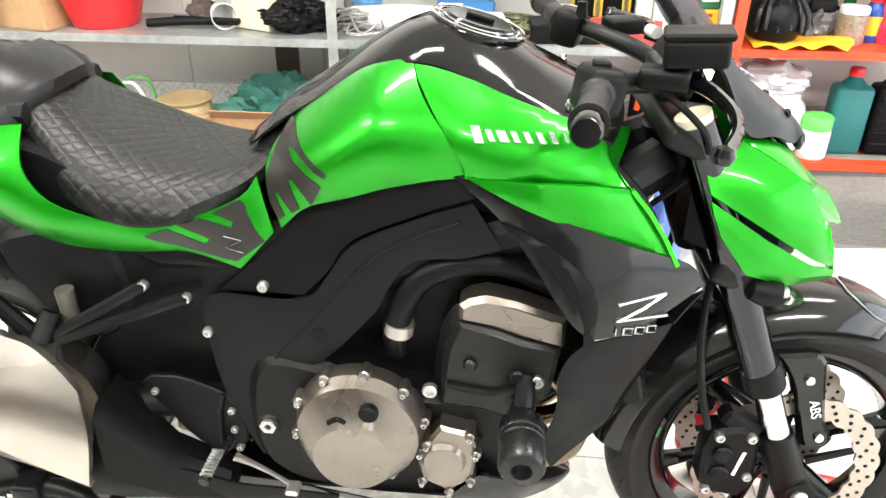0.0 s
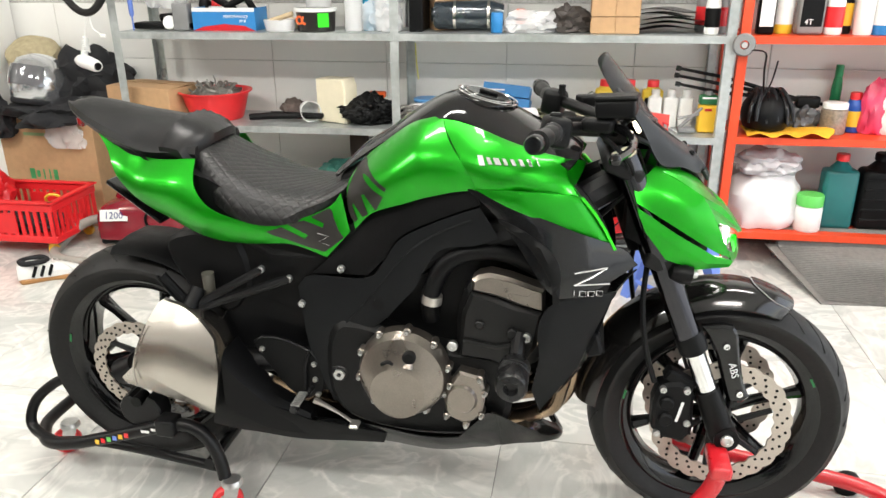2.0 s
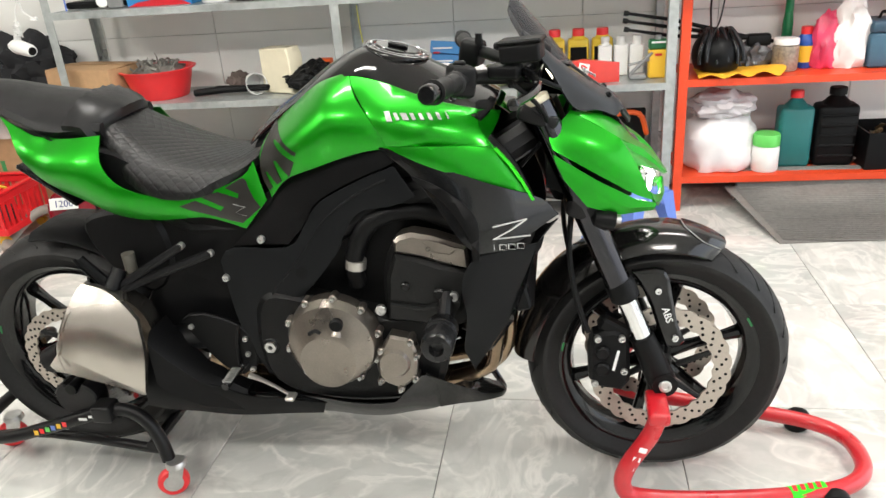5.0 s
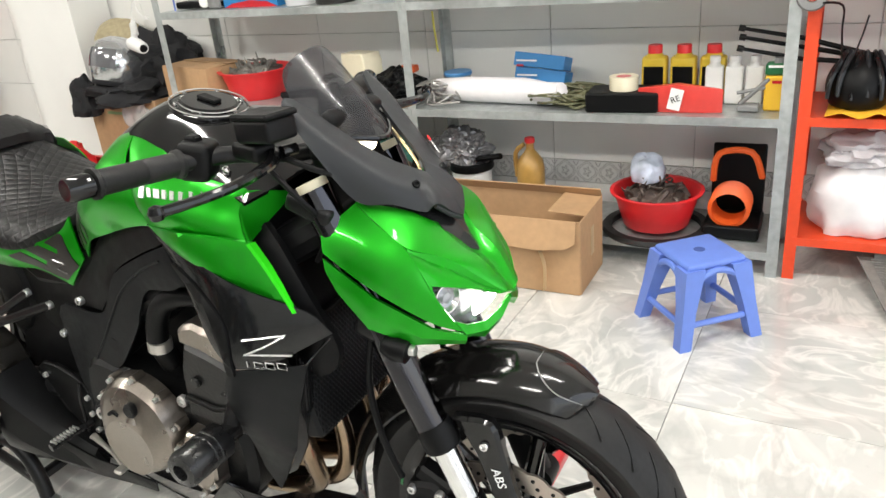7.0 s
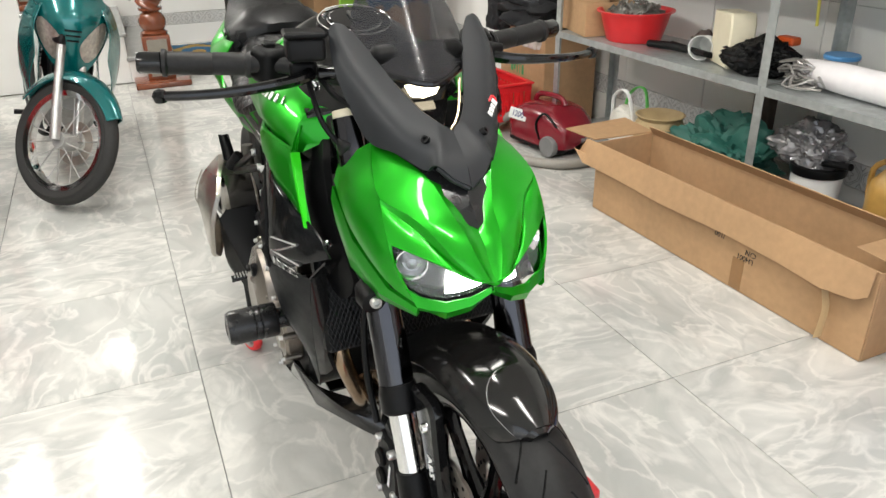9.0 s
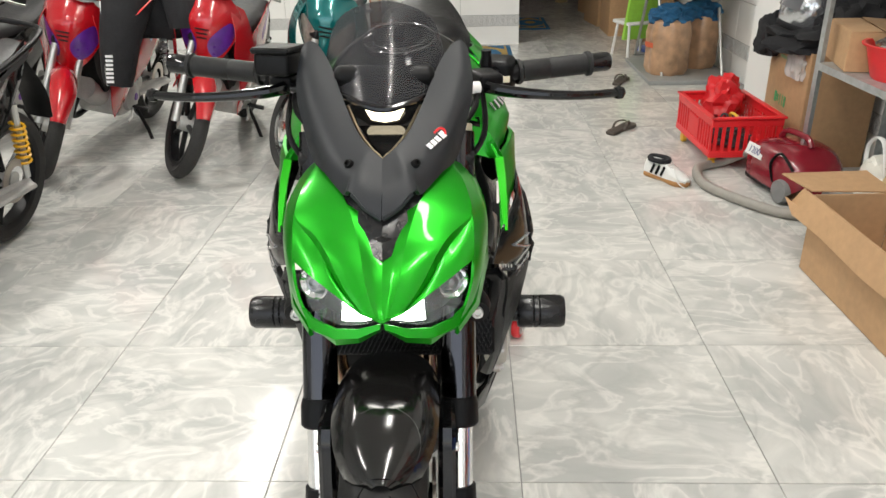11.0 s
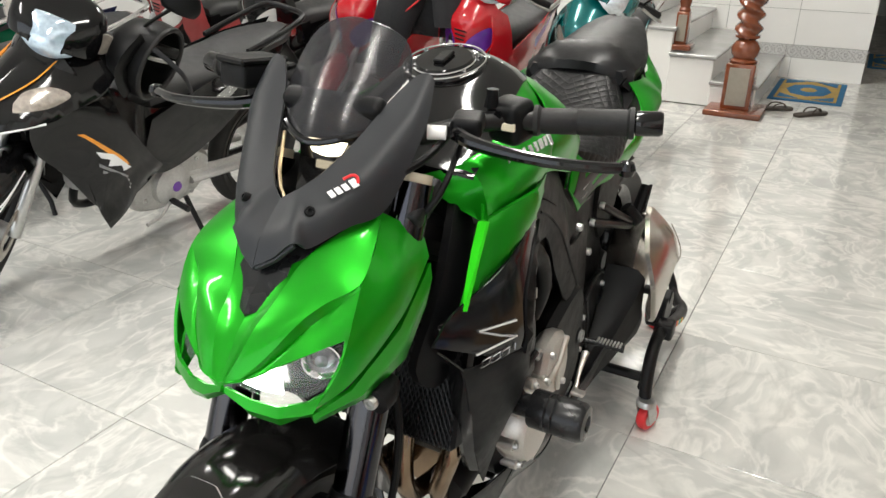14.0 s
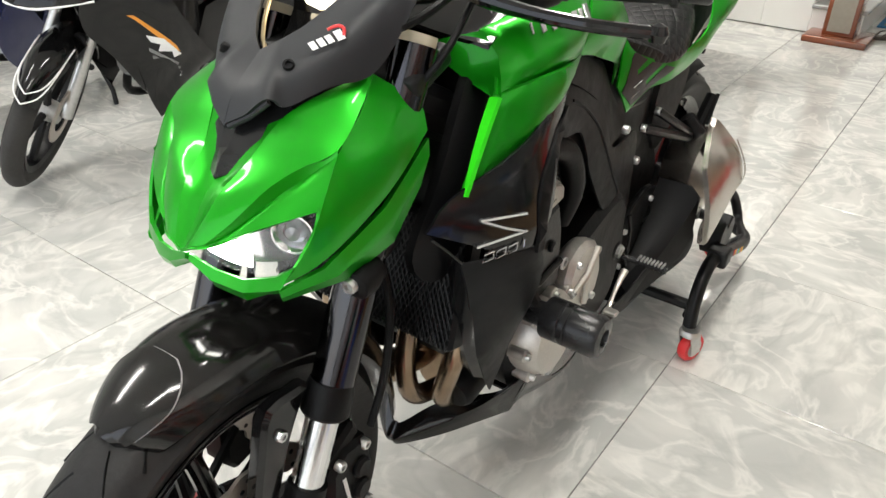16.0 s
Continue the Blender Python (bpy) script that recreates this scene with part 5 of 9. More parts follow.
for x, y, rz in ((-2.75, 1.02, 140), (-4.02, 1.25, 155), (-4.42, .10, 120), (-4.38, .34, 140)):
    sandal(x, y, rz)

# ---- far end: stair, newel, wall, mats, table ----
STONE = mat("grey_granite_tread", (.33, .33, .32), .2, 0, .12, .05, 40)
wall_stair = tagged(part("wall_stair", G().box(-5.80, -2.02, ZC / 2, .14, 5.14, ZC), GROUT), "white tiled wall beside the stair", "wall", kind="structure")
wall_passage = tagged(part("wall_passage", G().box(-8.4, .52, ZC / 2, 5.06, .10, ZC), PAINTWALL), "plain side wall of the dim passage", "wall", kind="structure")
st = thing("stair", "white stair with grey granite treads", "stair", pose(-5.0, -.02, 0), kind="structure")
for k in range(4):
    y0 = -.30 * k
    part("riser", G().box(0, -.15 - .30 * k, .085 + .085 * k, 1.46, .30, .17 * (k + 1) - .02, .004), WHITEWALL, st)
    part("tread", G().box(.0, -.145 - .30 * k, .17 * (k + 1) + .004, 1.5, .33, .026, .006), STONE, st)


def turned_post(at, h, r, label):
    t = thing("newel_post", label, "post", at)
    part("plinth", G().box(0, 0, .02, r * 4.2, r * 4.2, .04, .01), DARKWOOD, t)
    part("block", G().box(0, 0, .04 + h * .12, r * 2.1, r * 2.1, h * .24, .008), DARKWOOD, t)
    part("block_panel", G().box(r * 1.06, 0, .04 + h * .12, .004, r * 1.5, h * .2, .001), mat("grey_wood_inlay", (.3, .27, .22), .3), t)
    z0 = .04 + h * .24
    part("vase", G().lathe([(.0001, 0), (r * .95, 0), (r * 1.05, .015), (r * .8, .03), (r * 1.0, .06), (r * 1.05, .1), (r * .8, .14), (r * .6, .15), (r * .9, .165), (r * .9, .18), (.0001, .18)], pose(0, 0, z0), 28), DARKWOOD, t)
    rings = []
    n, m = 84, 24
    for i in range(n + 1):
        z = z0 + .18 + (h - .24 * h - .22) * i / n
        rings.append([((r * .82 + r * .20 * math.cos(2 * a + i * .62)) * math.cos(a), (r * .82 + r * .20 * math.cos(2 * a + i * .62)) * math.sin(a), z) for a in [k * math.tau / m for k in range(m)]])
    part("twisted_shaft", G().loft(rings), DARKWOOD, t)
    part("crown", G().lathe([(.0001, .1), (r * .8, .08), (r * 1.0, .04), (r * .7, .01), (r * .9, 0), (.0001, 0)], pose(0, 0, h - .01), 28), DARKWOOD, t)
    return t


turned_post(pose(-4.20, -.12, .004, 0, 0, 0), 1.25, .088, "tall red brown twisted wooden newel post")
turned_post(pose(-4.36, -.58, .37, 0, 0, 0), .9, .04, "slim turned wooden baluster on the stair")
turned_post(pose(-4.36, -.88, .54, 0, 0, 0), .9, .04, "slim turned wooden baluster on the stair")
MATBLUE, MATGOLD = mat("blue_carpet", (.015, .11, .23), .95, 0, .3, .6, 120), mat("gold_carpet", (.33, .22, .06), .95, 0, .35, .6, 120)
for mx, my, mrz, lab in ((-5.18, .26, 0, "blue and gold patterned doormat"), (-6.95, .80, 0, "blue and gold patterned doormat")):
    t = thing("door_mat", lab, "mat", pose(mx, my, .004, 0, 0, mrz), "door mats")
    part("border", G().box(0, 0, .005, .82, .50 if mx > -6 else .36, .01, .003), MATBLUE, t)
    w2 = .42 if mx > -6 else .28
    part("field", G().box(0, 0, .0115, .72, w2, .003), MATGOLD, t)
    part("medallion", G().lathe([(.0001, .016), (.12, .016), (.14, .0135), (.0001, .0135)], Matrix.Diagonal((1.5, 1, 1, 1)), 8, lumps=.15, lobes=8), MATBLUE, t)
    part("medallion_centre", G().lathe([(.0001, .0195), (.05, .0195), (.06, .016), (.0001, .016)], Matrix.Diagonal((1.5, 1, 1, 1)), 8), MATGOLD, t)
    for sx in (-1, 1):
        for sy in (-1, 1):
            part("corner_motif", G().prism([(sx * .34, sy * w2 * .45), (sx * .2, sy * w2 * .45), (sx * .34, sy * w2 * .1)], .0132, .0155, TOP), MATBLUE, t)
# folding table with goods
t = thing("folding_table", "wooden topped folding table with steel legs", "table", pose(-4.55, 1.78, .004))
part("tabletop", G().box(0, 0, .72, 1.3, .56, .025, .006), LIGHTWOOD, t)
part("edge_trim", G().box(0, -.283, .72, 1.31, .012, .03, .003), GREYPLASTIC, t)
for s in (-1, 1):
    part("leg", G().tube([(s * .5, -.22, .0), (s * .1, -.22, .705)], .012, 8), ZINC, t)
    part("leg", G().tube([(s * .5, .22, .0), (s * .1, .22, .705)], .012, 8), ZINC, t)
    part("foot_rail", G().tube([(s * .5, -.24, .012), (s * .5, .24, .012)], .012, 8), ZINC, t)
t = thing("rice_cooker", "red bucket with a black base on the table", "bucket", pose(-4.15, 1.72, .737))
part("base", G().lathe([(.0001, 0), (.13, 0), (.135, .1), (.0001, .1)], None, 28), SATINBLACK, t)
part("bucket", G().lathe([(.0001, .1), (.135, .1), (.145, .32), (.0001, .32)], None, 28), REDPLASTIC, t)
part("label", G().lathe([(.1365, .13), (.1375, .16)], None, 8, .9, -1.9), WHITEPLASTIC, t)
for k, (x, y, r) in enumerate(((-4.2, 1.62, .16), (-4.42, 1.9, .15))):
    t = thing("clear_sack", "clear sack of tan goods under a blue cloth", "sack", pose(x, y, .03), "sacks under the table")
    part("sack", G().lathe([(.0001, 0), (r * .86, .004), (r, .05), (r * .97, .2), (r * 1.02, .3), (r * .9, .39), (r * .5, .42), (.0001, .42)], None, 40, lumps=.06, lobes=7), mat("tan_goods", (.42, .25, .14), .3, 0, .55, .5, 14, coat=.5), t)
    part("red_print", G().box(r * .3, -r * .97, .22, .10, .006, .035, 0, pose(0, 0, 0, 0, 0, 18)), mat("orange_red_print", (.6, .12, .05), .5), t)
    part("blue_cloth", blob(r * 1.8, r * 1.8, .14, 97 + k, .4, 4).moved(pose(0, 0, .36)), mat("blue_cloth", (.01, .09, .2), .8, 0, .3, .4, 30), t)
solo("low_board", G().box(0, 0, .015, .9, .62, .03, .004), mat("grey_board", (.3, .31, .3), .4), "grey flat board under the sacks", "board", pose(-4.35, 1.74, .004))
t = thing("child_chair", "white and lime green folding child chair", "chair", pose(-5.05, 1.55, .004, 0, 0, 20))
part("backrest", G().box(.08, 0, .36, .03, .3, .44, .012, pose(0, 0, 0, 0, 12, 0)), mat("lime_plastic", (.35, .7, .08), .4), t)
for sx in (-1, 1):
    for sy in (-1, 1):
        part("leg", G().tube([(sx * .13, sy * .14, 0), (sx * .09, sy * .12, .28)], .012, 8), WHITEPLASTIC, t)
part("seat", G().box(-.03, 0, .28, .26, .28, .03, .01), WHITEPLASTIC, t)
t = thing("standing_fan", "white round fan cover behind the table", "fan", pose(-5.3, 1.78, .004))
part("disc", G().lathe([(.0001, .03), (.2, .02), (.22, 0), (.2, -.02), (.0001, -.03)], axis((0, 0, .8), (1, -.3, 0)), 32), WHITEPLASTIC, t)
part("pole", G().tube([(0, 0, 0), (0, 0, .62)], .02, 10), BLUEPLASTIC, t)
part("foot", G().lathe([(.0001, .03), (.14, .02), (.16, 0), (.0001, 0)], None, 24), BLUEPLASTIC, t)
for k, (x, y, z, sx, sy, sz) in enumerate(((-6.3, 1.75, .004, .5, .5, .62), (-6.3, 1.75, .635, .45, .45, .5), (-6.95, 1.7, .004, .5, .5, .9), (-7.7, 1.75, .004, .55, .5, .7), (-5.9, 1.86, .004, .3, .3, .9))):
    carton("stacked_carton", sx, sy, sz, pose(x, y, z, 0, 0, 4 * k), "brown carton stacked in the dim passage", "closed", group="passage cartons")
t = thing("dark_cabinet", "dark wooden slatted cabinet in the passage", "cabinet", pose(-10.3, 1.3, .004))
part("body", G().box(0, 0, .9, .5, 1.1, 1.8, .02), mat("very_dark_wood", (.03, .018, .012), .5, 0, .3, .1, 15), t)
for k in range(12):
    part("slat", G().box(.256, -.45 + k * .08, .9, .012, .03, 1.5, .003), DARKWOOD, t)
t = solo("rolled_cloth", G().tube([(0, 0, 0), (0, 0, .75)], [.08, .12], 12), mat("striped_cloth", (.4, .3, .16), .8, 0, .5, .3, 12), "striped rolled cloth standing in the passage", "cloth", pose(-8.8, 1.35, .004))
# pillar at the end of the shelves
pillar = tagged(part("wall_pillar", G().box(-2.90, 1.97, ZC / 2, .5, .25, ZC), WHITEWALL), "white tiled pillar beside the shelves", "wall", kind="structure")

# ---- the green motorcycle; x forward, y to its left, wheels 2 cm off the floor on stands ----
bike = thing("motorcycle", "green and black naked sports motorcycle raised on paddock stands", "motorcycle")
FAX, FAZ, RAX, RAZ = 0.7175, 0.316, -0.692, 0.343
# the fork, bars and headlamp stand turned a little to the left
STEER = Matrix.Translation((.49, 0, .82)) @ Matrix.Rotation(radians(3.1), 4, Vector((-.385, 0, .923))) @ Matrix.Translation((-.49, 0, -.82))
steered = []


def pair(name, g, material, label="", sharp=35, parent=bike):
    """A panel of the right side and its mirror on the left."""
    return part(name, g, material, parent, label, sharp), part(name, g.mirror(), material, parent, label, sharp)


def ycyl(g, x, z, y0, y1, r, seg=24, cham=0.0):
    s = 1 if y1 > y0 else -1
    prof = [(0.0001, 0), (r, 0), (r, abs(y1 - y0) - cham), (r - cham, abs(y1 - y0)), (0.0001, abs(y1 - y0))]
    return g.lathe(prof, axis((x, y0, z), (0, s, 0)), seg)


def bolt(parent, x, y, z, d=(0, -1, 0), r=0.008, material=CHROME, name="bolt"):
    prof = [(0.0001, 0.001), (r * .45, 0.001), (r * .5, 0.005), (r * .85, 0.005), (r, 0.003), (r, -0.006), (0.0001, -0.006)]
    return part(name, G().lathe(prof, axis((x, y, z), d), 10), material, parent)


# wheels
def tyre_profile(radius, width, rim):
    h = width / 2
    side = rim + (radius - rim) * 0.5
    pts = [(rim - 0.004, -h * .62), (rim + 0.012, -h * .74), (side, -h * .99), (radius - 0.028, -h * .88), (radius - 0.010, -h * .58), (radius, 0)]
    pts = [Vector(p) for p in pts + [(r, -c) for r, c in pts[-2::-1]]]
    return [tuple(p) for p in spline(pts, 3)]


def petal_disc(g, y, r, inner, x, z, lobes=10):
    seg = 120
    rings = []
    for rr, dy in ((inner, -.0025), (r, -.0025), (r, .0025), (inner, .0025)):
        ring = []
        for k in range(seg):
            a = k * math.tau / seg
            q = rr * (1 + (0.032 * (abs(math.sin(lobes * a / 2)) - .6) if rr == r else 0.02 * math.sin(lobes * a)))
            ring.append((x + q * math.cos(a), y + dy, z + q * math.sin(a)))
        rings.append(ring)
    rings.append(rings[0])
    return g.loft(rings, True, False)


def make_wheel(x, z, radius, width, discs, disc_r, label):
    w = part("wheel", G().lathe([(0.0001, -.05), (.026, -.05), (.034, -.03), (.034, .03), (.026, .05), (.0001, .05)], axis((x, 0, z), (0, 1, 0)), 24), BLACKMETAL, bike, label)
    rim = .2159
    a = axis((x, 0, z), (0, 1, 0))
    g = G().lathe(tyre_profile(radius, width, rim), a, 96)
    part("tyre", g, RUBBER, w, "black road tyre with sipes")
    # sipes
    g = G()
    h = width / 2
    for k in range(26):
        for s in (-1, 1):
            pts = []
            for q in range(5):
                u = .18 + .16 * q
                ang = k * math.tau / 26 + (.5 if s > 0 else 0) * math.tau / 26 + .06 * q
                rr = radius - .0012 - .032 * u ** 2.1
                pts.append(a @ Vector((rr * math.cos(ang), rr * math.sin(ang), s * h * u)))
            g.tube(pts, .0021, 4)
    part("tread_groove", g, SATINBLACK, w)
    hw = width * .36
    prof = [(rim - .022, -hw * .7), (rim - .006, -hw * .95), (rim + .006, -hw), (rim + .006, -hw + .005), (rim - .008, -hw * .8), (rim - .02, -hw * .3),
            (rim - .02, hw * .3), (rim - .008, hw * .8), (rim + .006, hw - .005), (rim + .006, hw), (rim - .006, hw * .95), (rim - .022, hw * .7), (rim - .03, 0), (rim - .022, -hw * .7)]
    part("rim", G().lathe(prof, a, 80), GLOSSBLACK, w, "gloss black cast rim")
    for k in range(6):
        t = k * math.tau / 6 + .3
        d = Vector((math.cos(t), 0, math.sin(t)))
        c = Vector((x, 0, z))
        part("spoke", G().tube([c + d * .03, c + d * .09, c + d * .15, c + d * (rim - .024)], [.019, .013, .0125, .017], 10), GLOSSBLACK, w)
    for k, (a0, a1) in enumerate(((.15, .30), (2.6, 2.75))):
        for s in (-1, 1):
            part("rim_stripe", G().lathe([(rim - .0015, s * (hw + .0006)), (rim + .0035, s * (hw + .0006))], a, 10, (a1 - a0) * .7, a0), RIMGREEN, w, "green rim decal")
    for y in discs:
        dg = petal_disc(G(), y, disc_r, disc_r * .75, x, z, 24)
        d = part("brake_disc", dg, STEELDISC, w, "petal brake disc")
        holes = G()
        for k in range(72):
            t = k * math.tau / 72
            rr = disc_r * (.80 + .065 * (k % 3))
            holes.lathe([(0.0001, -.0033), (.0036, -.0033), (.0036, .0033), (.0001, .0033)], axis((x + rr * math.cos(t), y, z + rr * math.sin(t)), (0, 1, 0)), 8)
        part("drilled_pattern", holes, SATINBLACK, d)
        for k in range(6):
            t = k * math.tau / 6 + .1
            u = Vector((math.cos(t), 0, math.sin(t)))
            v = Vector((math.cos(t + .25), 0, math.sin(t + .25)))
            part("disc_carrier", G().tube([Vector((x, y * .8, z)) + u * .04, Vector((x, y * .95, z)) + v * disc_r * .75], [.008, .006], 6), BLACKMETAL, d)
    return w


steered.append(make_wheel(FAX, FAZ, .293, .12, (-.068, .068), .154, "front wheel with twin petal discs"))
make_wheel(RAX, RAZ, .298, .172, (-.098,), .125, "rear wheel with wide tyre")

# fork
for s in (-1, 1):
    y = .108 * s
    top, mid, low = Vector((.456, y, .933)), Vector((.620, y, .545)), Vector((.697, y, .355))
    d = (low - top).normalized()
    leg = part("fork_leg", G().tube([top, top + d * .42], .0275, 20), DARKCHROME, bike, "black upside-down fork leg")
    part("fork_collar", G().tube([mid - d * .012, mid + d * .0, mid + d * .03, mid + d * .034], [.0275, .031, .031, .028], 20), SATINBLACK, leg)
    part("chrome_tube", G().tube([mid + d * .02, low - d * .03], .0215, 20), CHROME, leg, "polished inner fork tube")
    foot = G().tube([low - d * .075, low - d * .02, Vector((.712, y, FAZ)), Vector((.716, y, FAZ - .03))], [.026, .028, .03, .02], 16)
    foot.tube([(FAX, y - s * .02, FAZ), (FAX, y + s * .03, FAZ)], .027, 16)
    part("fork_foot", foot, SATINBLACK, leg)
    bolt(leg, FAX, y + s * .032, FAZ, (0, s, 0), .014, ZINC, "axle_nut")
    part("fork_cap", G().tube([top - d * .012, top + d * .012], .024, 16), CREAM, leg, "pale fork cap")
    # disc guard beside the leg
    gx = [(.646, .566, 1), (.712, .568), (.730, .512), (.746, .440), (.763, .402), (.750, .388), (.722, .388), (.700, .445), (.680, .505)]
    gg = G().prism(dense(gx, .02), .075, .10, RS if s < 0 else (lambda a, b, c: (a, c, b)), .006)
    guard = part("fork_guard", gg, GLOSSBLACK, leg, "gloss black fork guard plate")
    for bx, bz in ((.700, .525), (.740, .412)):
        bolt(guard, bx, s * .101, bz, (0, s, 0), .008)
    if s < 0:
        word("lettering", "ABS", .022, WHITEPRINT, guard, Matrix.Translation((.721, -.1015, .468)) @ pose(0, 0, 0, 90, 0, 0) @ pose(0, 0, 0, 0, 0, -72))
    cal = G().prism(dense([(.556, .392, 1), (.566, .432, 1), (.612, .442), (.642, .414, 1), (.645, .318), (.627, .294, 1), (.575, .305), (.558, .325, 1)], .02), .075, .125, RS if s < 0 else (lambda a, b, c: (a, c, b)), .008)
    cal.box(.61, s * .1, .44, .07, .035, .03, .006, pose(0, 0, 0, 0, 30, 0))
    caliper = part("brake_caliper", cal, SATINBLACK, leg, "black radial brake caliper")
    for zc in (.352, .392):
        part("piston_boss", ycyl(G(), .585, zc, s * .12, s * .134, .016, 18, .004), SATINBLACK, caliper)
    for bx, bz in ((.575, .425), (.625, .425), (.57, .315), (.632, .345)):
        bolt(caliper, bx, s * .126, bz, (0, s, 0), .008, ZINC)
    part("lettering_bar", G().box(.614, s * .1262, .372, .006, .001, .05, 0, pose(0, 0, 0, 0, 12, 0)), WHITEPRINT, caliper)
    part("brake_hose", G().tube([(.52, s * .10, .70), (.515, s * .12, .62), (.53, s * .125, .52), (.555, s * .12, .44)], .006, 8, 4), SATINBLACK, leg)

# yokes, steering, instruments
part("lower_yoke", G().box(.545, 0, .715, .075, .27, .04, .012, pose(0, 0, 0, 0, 22, 0)), BLACKMETAL, bike)
part("upper_yoke", G().box(.455, 0, .906, .08, .27, .03, .008, pose(0, 0, 0, 0, 22, 0)), BLACKMETAL, bike)
part("steering_head", G().tube([(.455, 0, .91), (.53, 0, .72)], .045, 16), BLACKMETAL, bike)
hb = [(.305, -.235, .996), (.345, -.16, .994), (.41, -.09, .98), (.44, 0, .972), (.41, .09, .98), (.345, .16, .994), (.305, .235, .996)]
bar = part("handlebar", G().tube(hb, .0135, 12, 5), BLACKMETAL, bike, "black tapered handlebar")
part("bar_clamp", G().box(.44, 0, .965, .05, .11, .05, .012), BLACKMETAL, bar)
for s in (-1, 1):
    o = Vector((.277, s * .377, 1.006))
    i = Vector((.310, s * .214, .995))
    d = (o - i).normalized()
    grip = part("grip", G().tube([i, i + d * .006, i + d * .01, i + d * .055, i + d * .057, i + d * .06, o - d * .045, o - d * .042, o - d * .036], [.021, .021, .0175, .0175, .0165, .0175, .0175, .021, .021], 18), RUBBER, bar, "black rubber grip")
    part("bar_end", G().tube([o - d * .036, o - d * .034, o - d * .004, o], [.0125, .0165, .0165, .014], 18), GLOSSBLACK, bar)
    sw = part("switch_housing", G().box(*(i - d * .032), .05, .055, .058, .012, pose(0, 0, 0, 0, 10, -s * 20)), SATINBLACK, bar)
    if s > 0:
        part("switch", G().box(*(i - d * .025 + Vector((.028, 0, -.003))), .008, .02, .012, .002), CREAM, sw)
        part("horn_button", G().tube([i - d * .04 + Vector((.02, 0, .012)), i - d * .04 + Vector((.03, 0, .012))], .006, 10), GLOSSBLACK, sw)
    else:
        part("kill_switch", G().box(*(i - d * .03 + Vector((.0, 0, .03))), .022, .018, .012, .003), SATINBLACK, sw)
    piv = Vector((.432, s * .155, .998))
    tip = Vector((.413, s * .365, .983))
    pts = [piv, piv + Vector((.015, s * .03, -.004)), piv + Vector((.022, s * .09, -.008)), piv + Vector((.010, s * .15, -.012)), tip]
    lev = part("lever", G().tube(pts, [.010, .009, .0075, .007, .007], 10, 4), GLOSSBLACK, bar, "black hand lever")
    part("lever_ball", G().lathe([(.0001, -.011), (.008, -.008), (.011, 0), (.008, .008), (.0001, .011)], Matrix.Translation(tip), 14), GLOSSBLACK, lev)
    part("lever_perch", G().box(*(piv + Vector((-.035, 0, .004))), .06, .04, .026, .007, pose(0, 0, 0, 0, 0, s * 18)), SATINBLACK, bar)
    part("adjuster", G().tube([piv + Vector((.004, -s * .012, 0)), piv + Vector((.012, -s * .034, .0))], [.009, .0095], 12), WHITEPLASTIC if s > 0 else GLOSSBLACK, bar)
    if s > 0:
        part("mirror_stub", G().tube([i - d * .055 + Vector((.012, 0, .02)), i - d * .055 + Vector((.012, 0, .036)), i - d * .055 + Vector((.012, 0, .044))], [.011, .008, .0085], 10), SATINBLACK, bar)
res = part("brake_reservoir", G().box(.428, -.160, 1.036, .075, .055, .034, .007, pose(0, 0, 0, 0, -4, -12)), SATINBLACK, bar, "square brake fluid reservoir")
part("reservoir_lid", G().box(.428, -.160, 1.056, .08, .06, .009, .003, pose(0, 0, 0, 0, -4, -12)), SATINBLACK, res)
for s in (-1, 1):
    part("cable", G().tube([(.43, s * .14, .99), (.48, s * .13, .97), (.53, s * .08, .93), (.50, s * .05, .84)], .005, 8, 5), SATINBLACK, bike)
    part("cable", G().tube([(.40, s * .15, .985), (.46, s * .15, .93), (.47, s * .11, .87), (.42, s * .08, .80)], .0045, 8, 5), SATINBLACK, bike)
part("instrument_panel", G().box(.452, 0, 1.0, .03, .15, .085, .012, pose(0, 0, 0, 0, 35, 0)), SATINBLACK, bike)

# tank
tank_r = [(-.117, .844), (-.083, .902), (-.034, .942), (.028, .985), (.095, 1.006, 1), (.105, .98), (.168, .894), (.17, .868, 1), (.12, .862), (.044, .838), (-.046, .804), (-.097, .756, 1)]
tank_w = [(-.117, .844, .105), (-.083, .902, .07), (-.034, .942, .08), (.028, .985, .09), (.095, 1.006, .10), (.1, .93, .182), (0, .9, .170), (.165, .87, .172), (.05, .85, .166), (-.05, .83, .148), (-.097, .756, .126), (.05, .96, .154), (.15, .92, .18), (-.05, .88, .142)]
pair("tank_side", G().sheet(tank_r, tank_w, .013, .006, RS), GREEN, "metallic green tank side")
shroud_o = [(.099, 1.004, 1), (.18, .982), (.264, .955), (.345, .931, 1), (.352, .905), (.366, .884), (.382, .867, 1), (.33, .872), (.26, .873), (.170, .872, 1), (.166, .896), (.104, .984)]
shroud_w = [(.099, 1.004, .105), (.18, .982, .128), (.264, .955, .145), (.345, .931, .130), (.352, .905, .156), (.366, .884, .170), (.382, .867, .179), (.33, .872, .184), (.26, .874, .192), (.17, .872, .182), (.104, .984, .128), (.18, .93, .188), (.26, .912, .198), (.32, .900, .180), (.22, .955, .160)]
pair("tank_shroud", G().sheet(shroud_o, shroud_w, .013, .006, RS), GREEN, "green shroud with raised silver lettering")
